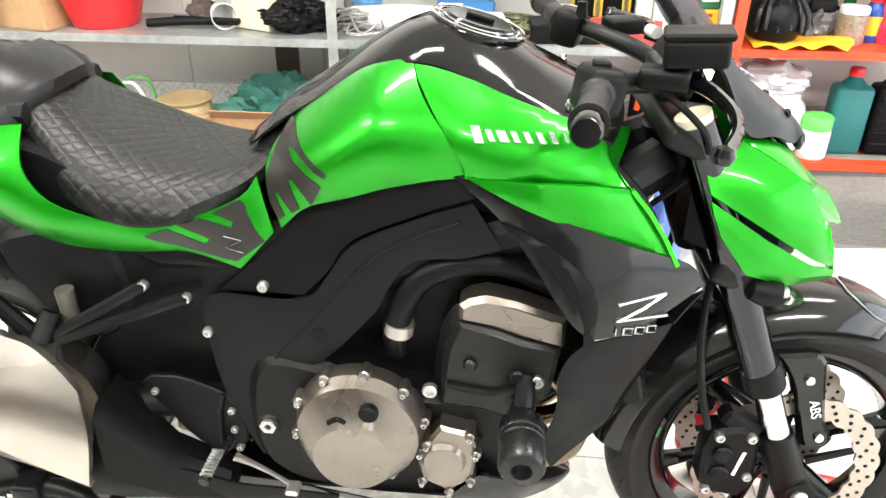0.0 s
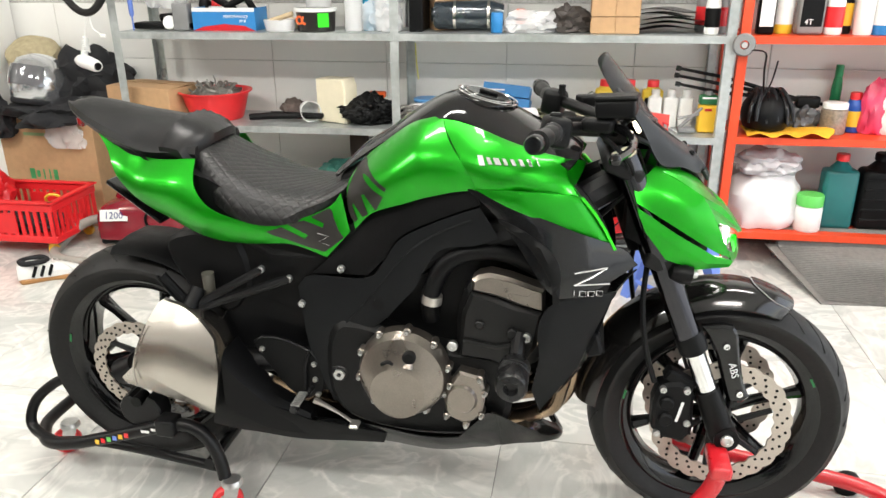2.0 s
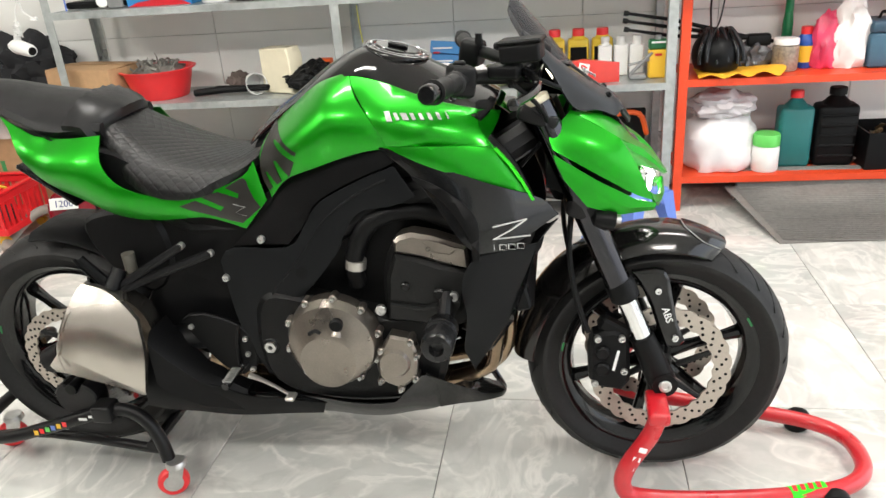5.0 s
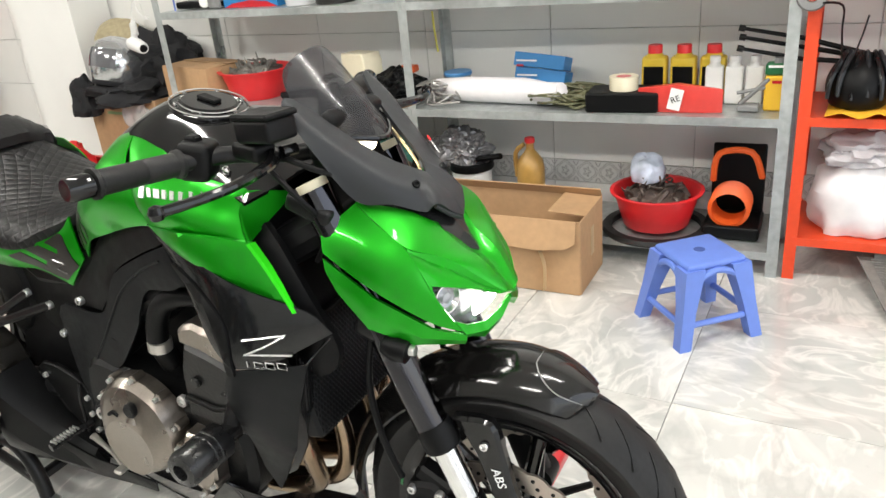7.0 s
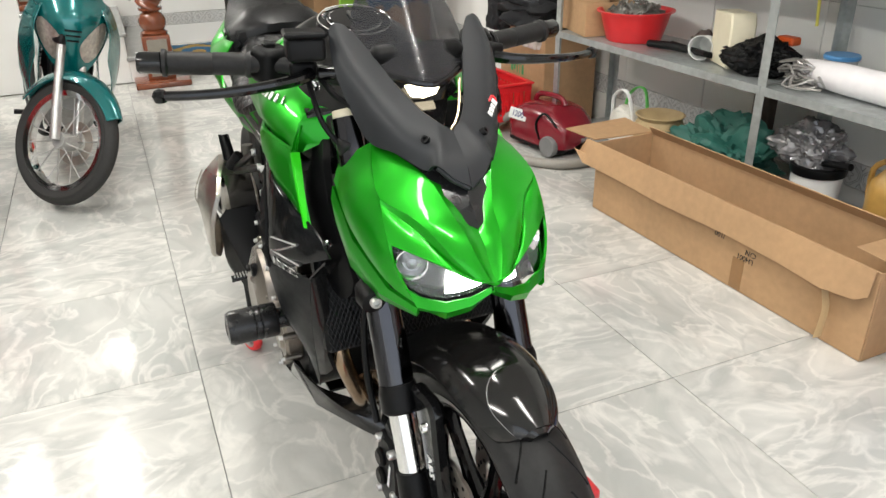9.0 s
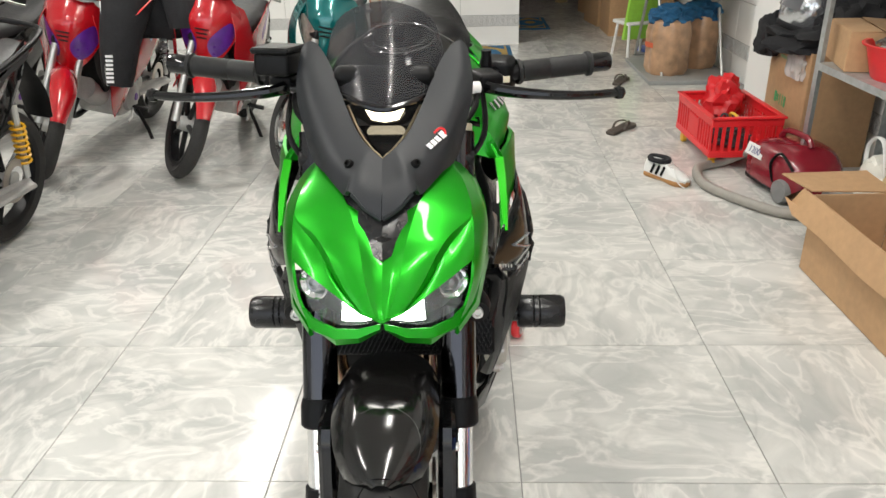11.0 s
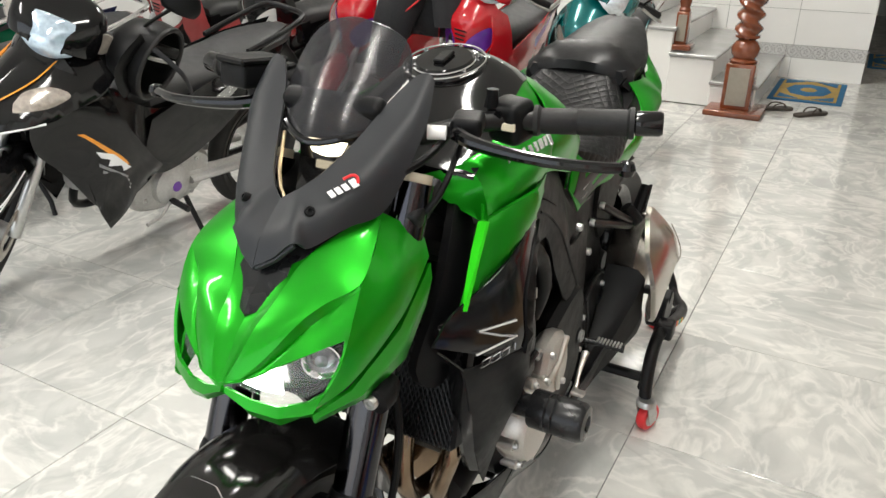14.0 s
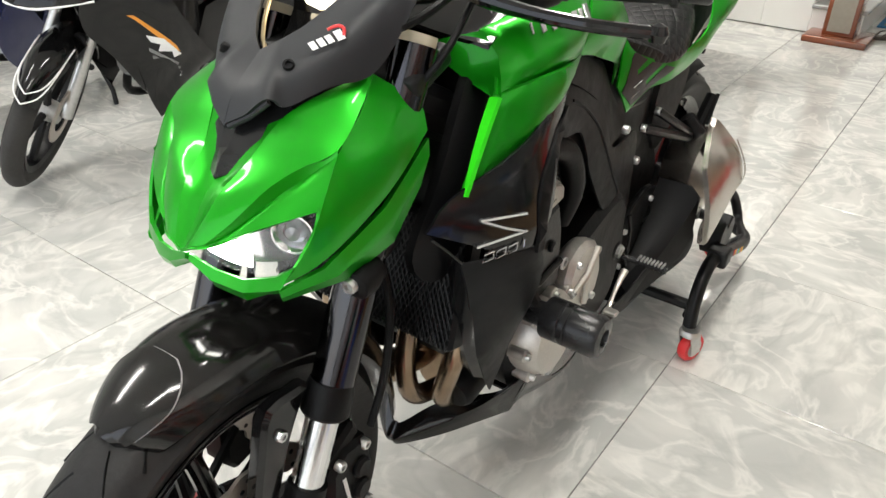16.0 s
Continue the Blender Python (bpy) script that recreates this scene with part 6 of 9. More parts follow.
wing_o = [(.172, .875, 1), (.26, .880), (.33, .877), (.383, .868, 1), (.451, .767, 1), (.34, .812), (.232, .850)]
pair("shroud_wing", G().sheet(wing_o, [(.172, .875, .187), (.26, .880, .208), (.33, .877, .200), (.383, .868, .183), (.451, .767, .188), (.34, .812, .210), (.232, .850, .203), (.30, .85, .208)], .013, .010, RS), GREEN, "green folded shroud wing")
edge = G().loft([[(x - .002, -y - .002, z), (x + .003, -y, z + .002), (x + .003, -y + w, z), (x - .002, -y + w, z - .002)] for x, y, z, w in ((.382, .183, .867, .013), (.408, .1865, .838, .012), (.431, .188, .804, .009), (.452, .188, .765, .004))])
shelf = G().loft([[(.345, -.131, .931), (.368, -.105, .924), (.388, -.075, .915)], [(.352, -.159, .905), (.362, -.13, .895), (.382, -.09, .897)], [(.366, -.173, .884), (.362, -.15, .874), (.374, -.11, .884)], [(.382, -.184, .867), (.370, -.162, .862), (.366, -.125, .872)]], False)
pair("shroud_shelf", shelf, GREEN, "green inner shelf of the tank shroud")
pair("shroud_edge", edge, LIME, "bright green folded edge")
cover_o = [(-.165, -.028), (-.10, -.055), (0, -.088), (.095, -.108), (.2, -.127), (.30, -.142), (.355, -.146, 1), (.375, -.08), (.38, 0)]
cover_o = cover_o + [(p[0], -p[1], *p[2:]) for p in cover_o[-2::-1]]
cover_z = [(-.165, 0, .86), (-.098, 0, .921), (-.042, 0, .957), (.009, 0, .994), (.071, 0, 1.029), (.126, 0, 1.042), (.168, 0, 1.037), (.222, 0, 1.014), (.288, 0, .98), (.38, 0, .94)]
cover_z += [(x, s * y, z) for s in (-1, 1) for x, y, z in ((-.165, .03, .85), (-.10, .055, .902), (0, .088, .965), (.1, .108, 1.004), (.2, .127, .974), (.3, .142, .94), (.36, .146, .918), (.126, .06, 1.034), (.2, .07, 1.008))]
cover = part("tank_cover", G().sheet(cover_o, cover_z, .014, .008, TOP), GLOSSBLACK, bike, "gloss black tank top cover")
capm = Matrix.Translation((.172, 0, 1.0235)) @ pose(0, 0, 0, 0, 15, 0)
cap = part("fuel_cap", G().lathe([(.0001, .012), (.045, .012), (.048, .009), (.05, .006), (.062, .006), (.066, .004), (.068, 0), (.068, -.01)], capm, 48), GLOSSBLACK, cover, "round fuel filler cap")
for r in (.0495, .066):
    part("cap_ring", G().lathe([(r - .0012, .0075), (r, .009), (r + .0012, .0075), (r, .006), (r - .0012, .0075)], capm, 48), CHROME, cap)
part("lock_flap", G().box(0, 0, .015, .04, .02, .006, .002, None).moved(capm), SATINBLACK, cap)
for k in range(6):
    p = capm @ Vector((.057 * math.cos(k * math.tau / 6), .057 * math.sin(k * math.tau / 6), .006))
    bolt(cap, *p, capm.to_3x3() @ Vector((0, 0, 1)), .004)
for s in (-1, 1):
    bolt(cover, .30, s * .115, .955, (0, s * .4, 1), .006)
# tank body under the panels
rings = []
for x, zt, zb, w in ((-.15, .855, .74, .05), (-.08, .90, .745, .09), (.02, .965, .75, .12), (.12, 1.0, .76, .14), (.25, .965, .78, .14), (.36, .90, .80, .11)):
    rings.append([(x, w * math.copysign(abs(math.cos(t)) ** .6, math.cos(t)), (zt + zb) / 2 + (zt - zb) / 2 * math.copysign(abs(math.sin(t)) ** .6, math.sin(t))) for t in [k * math.tau / 20 for k in range(20)]])
part("tank_body", G().loft(rings), SATINBLACK, bike)
fsh = plate_spline(shroud_w)
for sd in (-1, 1):
    mark = None
    for k, wd in enumerate((.014, .010, .015, .010, .010, .010, .009, .004)):
        x, z = .185 + .0155 * k, .9345 - .0008 * k
        n = Vector((-(fsh(x + .01, z) - fsh(x - .01, z)) / .02, 1, -(fsh(x, z + .01) - fsh(x, z - .01)) / .02)).normalized()
        u = Vector((1, 0, 0)) - n * n.x
        mm = Matrix((u.normalized(), n.cross(u.normalized()), n)).transposed().to_4x4()
        mm.translation = (x, fsh(x, z) + .001, z)
        h, e, q = (.022 if k == 0 else .015), .0035, wd * .42
        piece = G().prism([(-q - e, -h / 2), (q - e, -h / 2), (q + e, h / 2), (-q + e, h / 2)], -.001, .0035, TOP, .0009).moved(mm)
        piece = piece if sd > 0 else piece.mirror()
        mark = part("emblem_piece", piece, SILVERPRINT, mark) if mark else part("emblem", piece, SILVERPRINT, bike, "raised silver tank emblem")
        mark = mark if mark.parent == bike else mark.parent

# seats
rows = [(-.475, .938, .096, .872), (-.43, .900, .134, .820), (-.36, .860, .163, .780), (-.28, .832, .167, .766), (-.2, .828, .146, .778), (-.15, .842, .120, .80), (-.115, .862, .09, .83)]
seat = part("rider_seat", G().loft(seat_rings(rows)), QUILTED, bike, "black quilted vinyl rider seat", 50)
pill_z = [(-.806, 0, .995), (-.745, 0, 1.001), (-.64, 0, .982), (-.556, 0, .970), (-.48, 0, .953), (-.450, 0, .936)]
pill_z += [(x, s * y, z) for s in (-1, 1) for x, y, z in ((-.798, .036, .990), (-.735, .084, .966), (-.64, .118, .926), (-.575, .130, .907), (-.478, .126, .907), (-.458, .075, .930), (-.64, .072, .970), (-.556, .082, .957), (-.49, .085, .943), (-.74, .045, .993))]
prow = [(-.812, .026, .994, .992, .987, .980), (-.79, .050, 1.001, .998, .984, .974), (-.745, .080, 1.001, .994, .968, .955), (-.66, .112, .985, .974, .937, .918), (-.575, .130, .973, .960, .912, .886), (-.50, .128, .960, .948, .910, .88), (-.458, .115, .938, .926, .905, .88)]
rings = [[(x, sy * y, z) for sy, line in ((-1, half[::-1]), (1, half[1:])) for y, z in line] for x, half in [(x, [(0, zt), (.55 * w, zs), (.94 * w, ze + .014), (w, ze), (.88 * w, zb)]) for x, w, zt, zs, ze, zb in prow]]
cols = [spline([Vector(r[k]) for r in rings], 4) for k in range(len(rings[0]))]
part("pillion_seat", G().loft([[c[k] for c in cols] for k in range(len(cols[0]))]), SEATVINYL, bike, "angular black pillion seat", 30)
fp = plate_spline(pill_z)
rings = []
for k in range(23):
    v = -1 + k / 11
    y = .131 * v
    xf = -.443 - .034 * abs(v) ** 2.2
    zf = .952 - .046 * abs(v) ** 2.6
    wr = .0022 * math.sin(k * 2.3)
    xs = [xf + .002, xf - .012, xf - .035, xf - .060 + .012 * abs(v), xf - .076 + .02 * abs(v)]
    up = [fp(max(x, -.78), y * .97) + .009 + wr * (1 if q % 2 else -1) for q, x in enumerate(xs)]
    up[0] = min(up[0], zf - .012)
    rings.append([(x, y, z) for x, z in zip(xs, up)] + [(x, y * .97, z - .02) for x, z in zip(xs[::-1], up[::-1])])
part("seat_strap", G().loft(rings), mat("wrinkled_black_strap", (.006, .006, .0065), .36, 0, .15, .25, 120, spec=.3), bike, "wrinkled black strap across the pillion seat", 50)

# tail
tail_o = [(-.695, .940, 1), (-.650, .900), (-.610, .845), (-.560, .795), (-.515, .768), (-.44, .729), (-.36, .716), (-.25, .719), (-.163, .688, 1), (-.108, .75, 1), (-.126, .835, 1), (-.150, .806), (-.217, .780), (-.305, .768), (-.395, .795), (-.438, .840), (-.450, .900, 1), (-.57, .898), (-.64, .917)]
tail_w = [(-.695, .94, .100), (-.65, .90, .140), (-.61, .845, .166), (-.56, .795, .160), (-.515, .768, .154), (-.44, .727, .150), (-.36, .715, .148), (-.25, .719, .144), (-.165, .686, .132), (-.103, .745, .129), (-.13, .825, .126), (-.217, .78, .152), (-.305, .768, .167), (-.395, .793, .176), (-.44, .84, .172), (-.452, .895, .138), (-.57, .898, .131), (-.64, .917, .120), (-.55, .858, .182), (-.60, .88, .164), (-.48, .85, .183), (-.42, .768, .176), (-.28, .745, .162)]
pair("tail_panel", G().sheet(tail_o, tail_w, .012, .005, RS), GREEN, "green tail side panel")
part("tail_tray", G().loft([[(x, sy * w, z) for sy, z in ((-1, zb), (-1, zt), (1, zt), (1, zb))] for x, w, zb, zt in ((-.74, .05, .955, .975), (-.66, .10, .905, .93), (-.56, .138, .82, .895), (-.42, .145, .765, .86), (-.28, .138, .735, .78), (-.15, .11, .70, .79))]), SATINBLACK, bike)
# knee pads and decals
for dn, o in (("knee_pad", [(-.082, .907), (-.068, .893), (-.012, .864, 1), (-.016, .856, 1), (-.058, .876), (-.079, .877, 1), (-.075, .870), (-.022, .843, 1), (-.042, .808, 1), (-.070, .840), (-.077, .837, 1), (-.062, .797, 1), (-.075, .788, 1), (-.097, .815, 1), (-.101, .810, 1), (-.088, .781, 1), (-.096, .772), (-.108, .79), (-.113, .81), (-.114, .836), (-.100, .879)]),
              ("tail_decal", [(-.286, .753, 1), (-.252, .763, 1), (-.207, .733, 1), (-.198, .742, 1), (-.238, .769, 1), (-.204, .778, 1), (-.165, .760, 1), (-.162, .770, 1), (-.188, .785, 1), (-.149, .803), (-.141, .783), (-.131, .753), (-.121, .737, 1), (-.166, .702, 1), (-.202, .713), (-.261, .738)])):
    base = tank_w if dn == "knee_pad" else tail_w
    pair(dn, G().sheet(o, [(a, b, c + .0015) for a, b, c in base], .009, .0012, RS), DARKDECAL, "dark brown textured rubber pad")

part("tail_lamp", G().box(-.775, 0, .955, .02, .10, .025, .006), mat("dark_red_lens", (0.25, 0.01, 0.01), .15), bike)
part("plate_bracket", G().box(-.662, 0, .768, .16, .12, .012, .003, pose(0, 0, 0, 0, 37, 0)), GLOSSBLACK, bike)

ft = plate_spline(tail_w)
for s in (-1, 1):
    part("decal_mark", G().tube([(x, s * (ft(x, z) + .0045), z) for x, z in ((-.177, .749), (-.153, .741), (-.176, .729), (-.153, .720))], .0011, 6), SILVERPRINT, bike, "thin silver mark on the decal")

# frame covers and side fairings
up_o = [(-.098, .752, 1), (-.046, .802), (.044, .836), (.165, .868, 1), (.182, .838, 1), (.105, .806), (.012, .756), (-.027, .702), (-.067, .658, 1), (-.2, .648, 1), (-.15, .694)]
fw = [(-.1, .75, .120), (.04, .83, .147), (.165, .86, .166), (.18, .84, .168), (.01, .756, .152), (-.067, .66, .15), (-.2, .65, .132), (-.15, .69, .128), (-.05, .72, .145)]
pair("frame_cover", G().sheet(up_o, fw, .016, .005, RS), SATINBLACK, "satin black upper frame cover")
lo_o = [(.182, .834, 1), (.222, .775, 1), (.173, .752), (.10, .735), (.063, .687), (.043, .646), (-.03, .559), (-.085, .512), (-.095, .438), (-.101, .325, 1), (-.163, .333, 1), (-.212, .457), (-.236, .613, 1), (-.2, .645), (-.067, .655), (-.025, .70), (.014, .753), (.107, .803)]
lw = [(.182, .834, .175), (.22, .775, .185), (.1, .735, .166), (.043, .646, .166), (-.03, .559, .162), (-.09, .5, .156), (-.1, .325, .15), (-.163, .333, .15), (-.212, .457, .146), (-.236, .613, .135), (-.067, .655, .158), (.014, .753, .160), (-.1, .58, .158), (.1, .80, .168)]
pair("frame_cover", G().sheet(lo_o, lw, .016, .006, RS), MATTGREY, "matt dark grey frame cover")
fair_up = [(.150, .874, 1), (.235, .855), (.448, .776), (.500, .728, 1), (.455, .705, 1), (.40, .678), (.347, .672, 1), (.315, .70), (.262, .772), (.213, .826)]
fair_w = [(.15, .874, .172), (.235, .855, .196), (.448, .776, .188), (.503, .724, .166), (.464, .685, .190), (.445, .715, .200), (.38, .73, .226), (.345, .672, .236), (.275, .782, .212), (.213, .826, .190), (.368, .589, .214), (.41, .53, .182), (.319, .368, .166), (.300, .43, .176), (.39, .485, .182), (.33, .55, .216), (.43, .6, .190), (.36, .79, .218)]
pair("side_fairing", G().sheet(fair_up, fair_w, .014, .005, RS), FAIRBLACK, "gloss black radiator fairing")
fair_lo = [(.345, .668, 1), (.40, .674), (.460, .678, 1), (.422, .575), (.394, .490, 1), (.384, .475), (.347, .413), (.319, .368, 1), (.300, .42), (.302, .44), (.314, .52), (.310, .594), (.322, .64)]
pair("lower_fairing", G().sheet(fair_lo, fair_w, .014, .005, RS), MATTGREY, "matt grey lower radiator fairing")
strip = [(.22, .818), (.28, .80), (.345, .748), (.350, .66, 1), (.338, .66, 1), (.330, .71), (.285, .772)]
pair("fairing_rib", G().sheet(strip, [(a, b, c + .008) for a, b, c in fair_w], .014, .012, RS), SATINBLACK)
for s in (-1, 1):
    to = RS if s < 0 else (lambda a, b, c: (a, c, b))
    over = [(a, b, c + .0025) for a, b, c in fair_w]
    ff = plate_spline(fair_w)
    stroke = lambda pts, r: G().tube([(x, s * (ff(x, z) + .0015), z) for x, z in pts], r, 6, 0, False, .6)
    em = part("emblem", stroke([(.376, .727), (.440, .733)], .0036), SILVERPRINT, bike, "silver fairing emblem")
    part("emblem_stroke", stroke([(.438, .732), (.408, .716), (.378, .703)], .0036), SILVERPRINT, em)
    part("emblem_stroke", stroke([(.376, .703), (.446, .699)], .0036), SILVERPRINT, em)
    for k in range(4):
        x, z = .372 + k * .0165, .692 - k * .0015
        w_ = .0125 if k else .003
        ring = [(x, z), (x + w_, z - .003), (x + w_, z - .014), (x, z - .011), (x, z)] if k else [(x + .006, z), (x + .006, z - .012)]
        part("lettering_bar", stroke(ring, .0016), SILVERPRINT, em)
    part("fairing_edge", G().tube([(.498, s * .172, .722), (.478, s * .181, .701), (.460, s * .192, .679)], .0018, 6, 4), FAIRBLACK, bike)
ret = G().loft([[(.500, -.172, .722), (.460, -.191, .680), (.422, -.188, .577), (.394, -.180, .490), (.350, -.168, .415)], [(.482, -.165, .71), (.452, -.176, .672), (.432, -.172, .572), (.404, -.168, .488), (.362, -.158, .42)], [(.462, -.14, .70), (.446, -.160, .668), (.430, -.158, .57), (.404, -.162, .49), (.365, -.145, .43)]], False)
pair("fairing_return", ret, FAIRBLACK, "black inner edge of the fairing")
for bx, by, bz in ((-.32, .137, .65), (-.126, .150, .67), (-.226, .142, .575), (-.255, .137, .632)):
    for s in (-1, 1):
        bolt(bike, bx, s * by, bz, (0, s, 0), .0085, ZINC)
fc = plate_spline(lw)
for s in (-1, 1):
    part("cover_crease", G().tube([(x, s * (fc(x, z) + .0002), z) for x, z in ((.165, .806), (.10, .775), (.03, .725), (-.02, .665), (-.07, .60), (-.12, .54), (-.15, .45))], .0028, 6, 4), MATTGREY, bike)
for s in (-1, 1):
    part("cover_hole", ycyl(G(), -.041, .597, s * .150, s * .1625, .014), SATINBLACK, bike)
    pv = part("pivot_cap", ycyl(G(), -.138, .417, s * .145, s * .168, .021, 24, .004), BLACKMETAL, bike)
    part("pivot_nut", G().lathe([(.006, .0), (.014, 0), (.014, .008), (.006, .008), (.006, 0)], axis((-.138, s * .166, .417), (0, s, 0)), 6), ZINC, pv)

# radiator, ducts
rad = part("radiator", G().box(0.408, 0, .602, .035, .34, .180, .006, pose(0, 0, 0, 0, -14, 0)), SATINBLACK, bike, "black radiator with mesh guard")
g = G()
rm = Matrix.Translation((.408, 0, .602)) @ pose(0, 0, 0, 0, -14, 0)
for q in (-1, 1):
    for k in range(-10, 51):
        ends = []
        for zz in (-.086, .086):
            y = -.165 + k * .0082 + q * zz * .5
            ends.append((y, zz))
        (ya, za), (yb, zb) = ends
        lo, hi = sorted((ya, yb))
        if hi < -.165 or lo > .165:
            continue
        cut = [(min(max(y, -.165), .165), za + (zb - za) * (min(max(y, -.165), .165) - ya) / (yb - ya)) for y in (ya, yb)]
        g.tube([rm @ Vector((.020, *cut[0])), rm @ Vector((.020, *cut[1]))], .0013, 4)
part("mesh_guard", g, BLACKMETAL, rad)
for s in (-1, 1):
    duct = part("intake_duct", G().sheet([(.335, .89), (.40, .85), (.45, .76), (.47, .66), (.44, .62), (.40, .66), (.36, .78)], [(.335, .89, .13), (.45, .76, .15), (.47, .66, .13), (.4, .85, .145), (.4, .66, .165), (.36, .78, .17)], .02, .02, RS if s < 0 else (lambda a, b, c: (a, c, b))), SATINBLACK, bike, "black inner air duct")
    bolt(duct, .45, s * .155, .729, (.6, s, 0), .008)

# engine
part("crankcase", G().prism(dense([(-.13, .55), (.10, .50), (.23, .50), (.26, .40), (.22, .30), (.05, .27), (-.12, .30), (-.17, .40)], .03), -.165, .165, RS, .015), ENGINEBLACK, bike, "black crankcase")
part("cylinder_block", G().prism(dense([(.135, .50), (.16, .66), (.30, .64), (.295, .50), (.23, .47)], .03), -.16, .16, RS, .012), ENGINEBLACK, bike, "black cylinder block")
for s in (-1, 1):
    yz = lambda a, b, c: (a, c, b)
    hc = part("cam_cover", G().prism([(.167, .652), (.167, .677), (.180, .688), (.205, .695), (.249, .687), (.319, .664), (.320, .615), (.262, .627), (.218, .642)], s * .13, s * .182, yz, .008), BRONZE, bike, "bronze grey cam cover")
    part("cover_panel", G().prism([(.225, .684), (.245, .655), (.285, .650), (.300, .664), (.25, .681)], s * .182, s * .1845, yz, .002), BRONZE, hc)
    hd = part("cylinder_head", G().prism([(.166, .647), (.218, .637), (.261, .622), (.317, .610), (.306, .526), (.276, .478), (.238, .472), (.206, .483), (.139, .491), (.145, .594)], s * .13, s * .176, yz, .010), HEADGREY, bike, "dark grey cylinder head side")
    part("head_rib", G().tube([(.15, s * .178, .535), (.22, s * .179, .525), (.295, s * .178, .545)], .006, 8), HEADGREY, hd)
    part("head_boss", ycyl(G(), .255, .56, s * .17, s * .186, .012, 16, .003), HEADGREY, hd)
    part("head_boss", ycyl(G(), .185, .575, s * .17, s * .184, .010, 16, .003), HEADGREY, hd)
    bolt(bike, .285, s * .18, .553, (0, s, 0), .011, ZINC)
    bolt(bike, .125, s * .172, .515, (0, s, 0), .012, ZINC)
    if s < 0:
        disc = lambda cx, cz, r, d, n=44: [(cx + r * math.cos(k * math.tau / n), -.165 - d, cz + r * math.sin(k * math.tau / n)) for k in range(n)]
        c = part("clutch_cover", G().loft([disc(.018, .450, .103, 0), disc(.018, .450, .101, .026), disc(.0175, .446, .094, .044), disc(.014, .428, .073, .058), disc(.012, .416, .061, .0635), disc(.012, .416, .056, .0625)]), BRONZE, bike, "bronze grey engine cover", 25)
        for k in range(10):
            t = k * math.tau / 10 + .2
            bx, bz = .018 + .103 * math.cos(t), .450 + .103 * math.sin(t)
            part("cover_lug", ycyl(G(), bx, bz, -.17, -.196, .0088, 12, .002), BRONZE, c)
            bolt(c, bx, -.199, bz, (0, -1, 0), .005, ZINC)
        part("filler_slot", G().tube([(-.022, -.2225, .484), (-.008, -.2225, .492), (.004, -.2225, .487)], .0075, 8, 3, False, .6), SATINBLACK, c)
        octo = [(.122, .434), (.144, .468), (.191, .458), (.202, .421), (.195, .363), (.16, .334), (.115, .354), (.109, .397)]
        c = part("pickup_cover", G().prism(octo, .16, .200, RS, .006), BRONZE, bike, "bronze grey octagonal engine cover", 20)
        part("cover_face", G().lathe([(.0001, 0), (.036, 0), (.030, .009), (.0001, .009)], axis((.150, -.199, .402), (0, -1, 0)), 32), BRONZE, c)
        for bx, bz in octo[::2] + [octo[5], octo[3]]:
            bx, bz = .155 + (bx - .155) * .96, .401 + (bz - .401) * .96
            part("cover_lug", ycyl(G(), bx, bz, -.17, -.205, .0078, 12, .002), BRONZE, c)
            bolt(c, bx, -.208, bz, (0, -1, 0), .0045, ZINC)
        part("oil_filler", ycyl(G(), .039, .505, -.19, -.228, .015, 20, .003), SATINBLACK, bike)
        part("cover_boss", G().tube([(.043, -.19, .515), (.036, -.222, .475)], .014, 12), BRONZE, bike)
    else:
        c = part("generator_cover", G().lathe([(.0001, 0), (.078, 0), (.076, .03), (.066, .048), (.03, .055), (.0001, .055)], axis((.178, .155, .408), (0, 1, 0)), 36), COVERGREY, bike, "grey generator cover")
        for k in range(8):
            t = k * math.tau / 8
            part("cover_lug", ycyl(G(), .178 + .079 * math.cos(t), .408 + .079 * math.sin(t), .16, .19, .011, 12, .002), COVERGREY, c)
            bolt(c, .178 + .079 * math.cos(t), .192, .408 + .079 * math.sin(t), (0, 1, 0), .006, ZINC)
        part("sprocket_cover", G().prism(dense([(-.005, .45), (.02, .515), (.06, .532), (.115, .515), (.125, .45), (.08, .40), (.02, .395)], .03), .15, .19, (lambda a, b, c: (a, c, b)), .01), COVERGREY, bike, "grey sprocket cover")
        part("cover_rib", G().tube([(.03, .192, .51), (.065, .193, .47), (.11, .192, .455)], .007, 8).tube([(.065, .193, .47), (.06, .192, .41)], .006, 8), COVERGREY, bike)
        for bx, bz in ((.03, .505), (.1, .505), (.115, .455), (.03, .41)):
            bolt(bike, bx, .192, bz, (0, 1, 0), .007, ZINC)
    sl = G().lathe([(.0001, 0), (.02, 0), (.02, .03), (.031, .032), (.033, .036), (.033, .06), (.0315, .062), (.033, .064), (.033, .072), (.0315, .074), (.033, .076), (.033, .116), (.029, .124), (.015, .126), (.012, .112), (.0001, .112)], axis((.266, s * .19, .507), (0, s, 0)), 32)
    part("crash_slider", sl, NYLON, bike, "black nylon crash slider")
    part("slider_bracket", G().tube([(.27, s * .17, .56), (.266, s * .2, .507)], .016, 10), BLACKMETAL, bike)
    part("coolant_hose", G().tube([(.07, s * .13, .56), (.075, s * .15, .63), (.12, s * .15, .71), (.22, s * .14, .73), (.33, s * .13, .68)], .02, 12, 4), SATINBLACK, bike)
    if s < 0:
        part("hose_clip", G().tube([(.075, s * .15, .605), (.078, s * .15, .625)], .0225, 12), COVERGREY, bike)
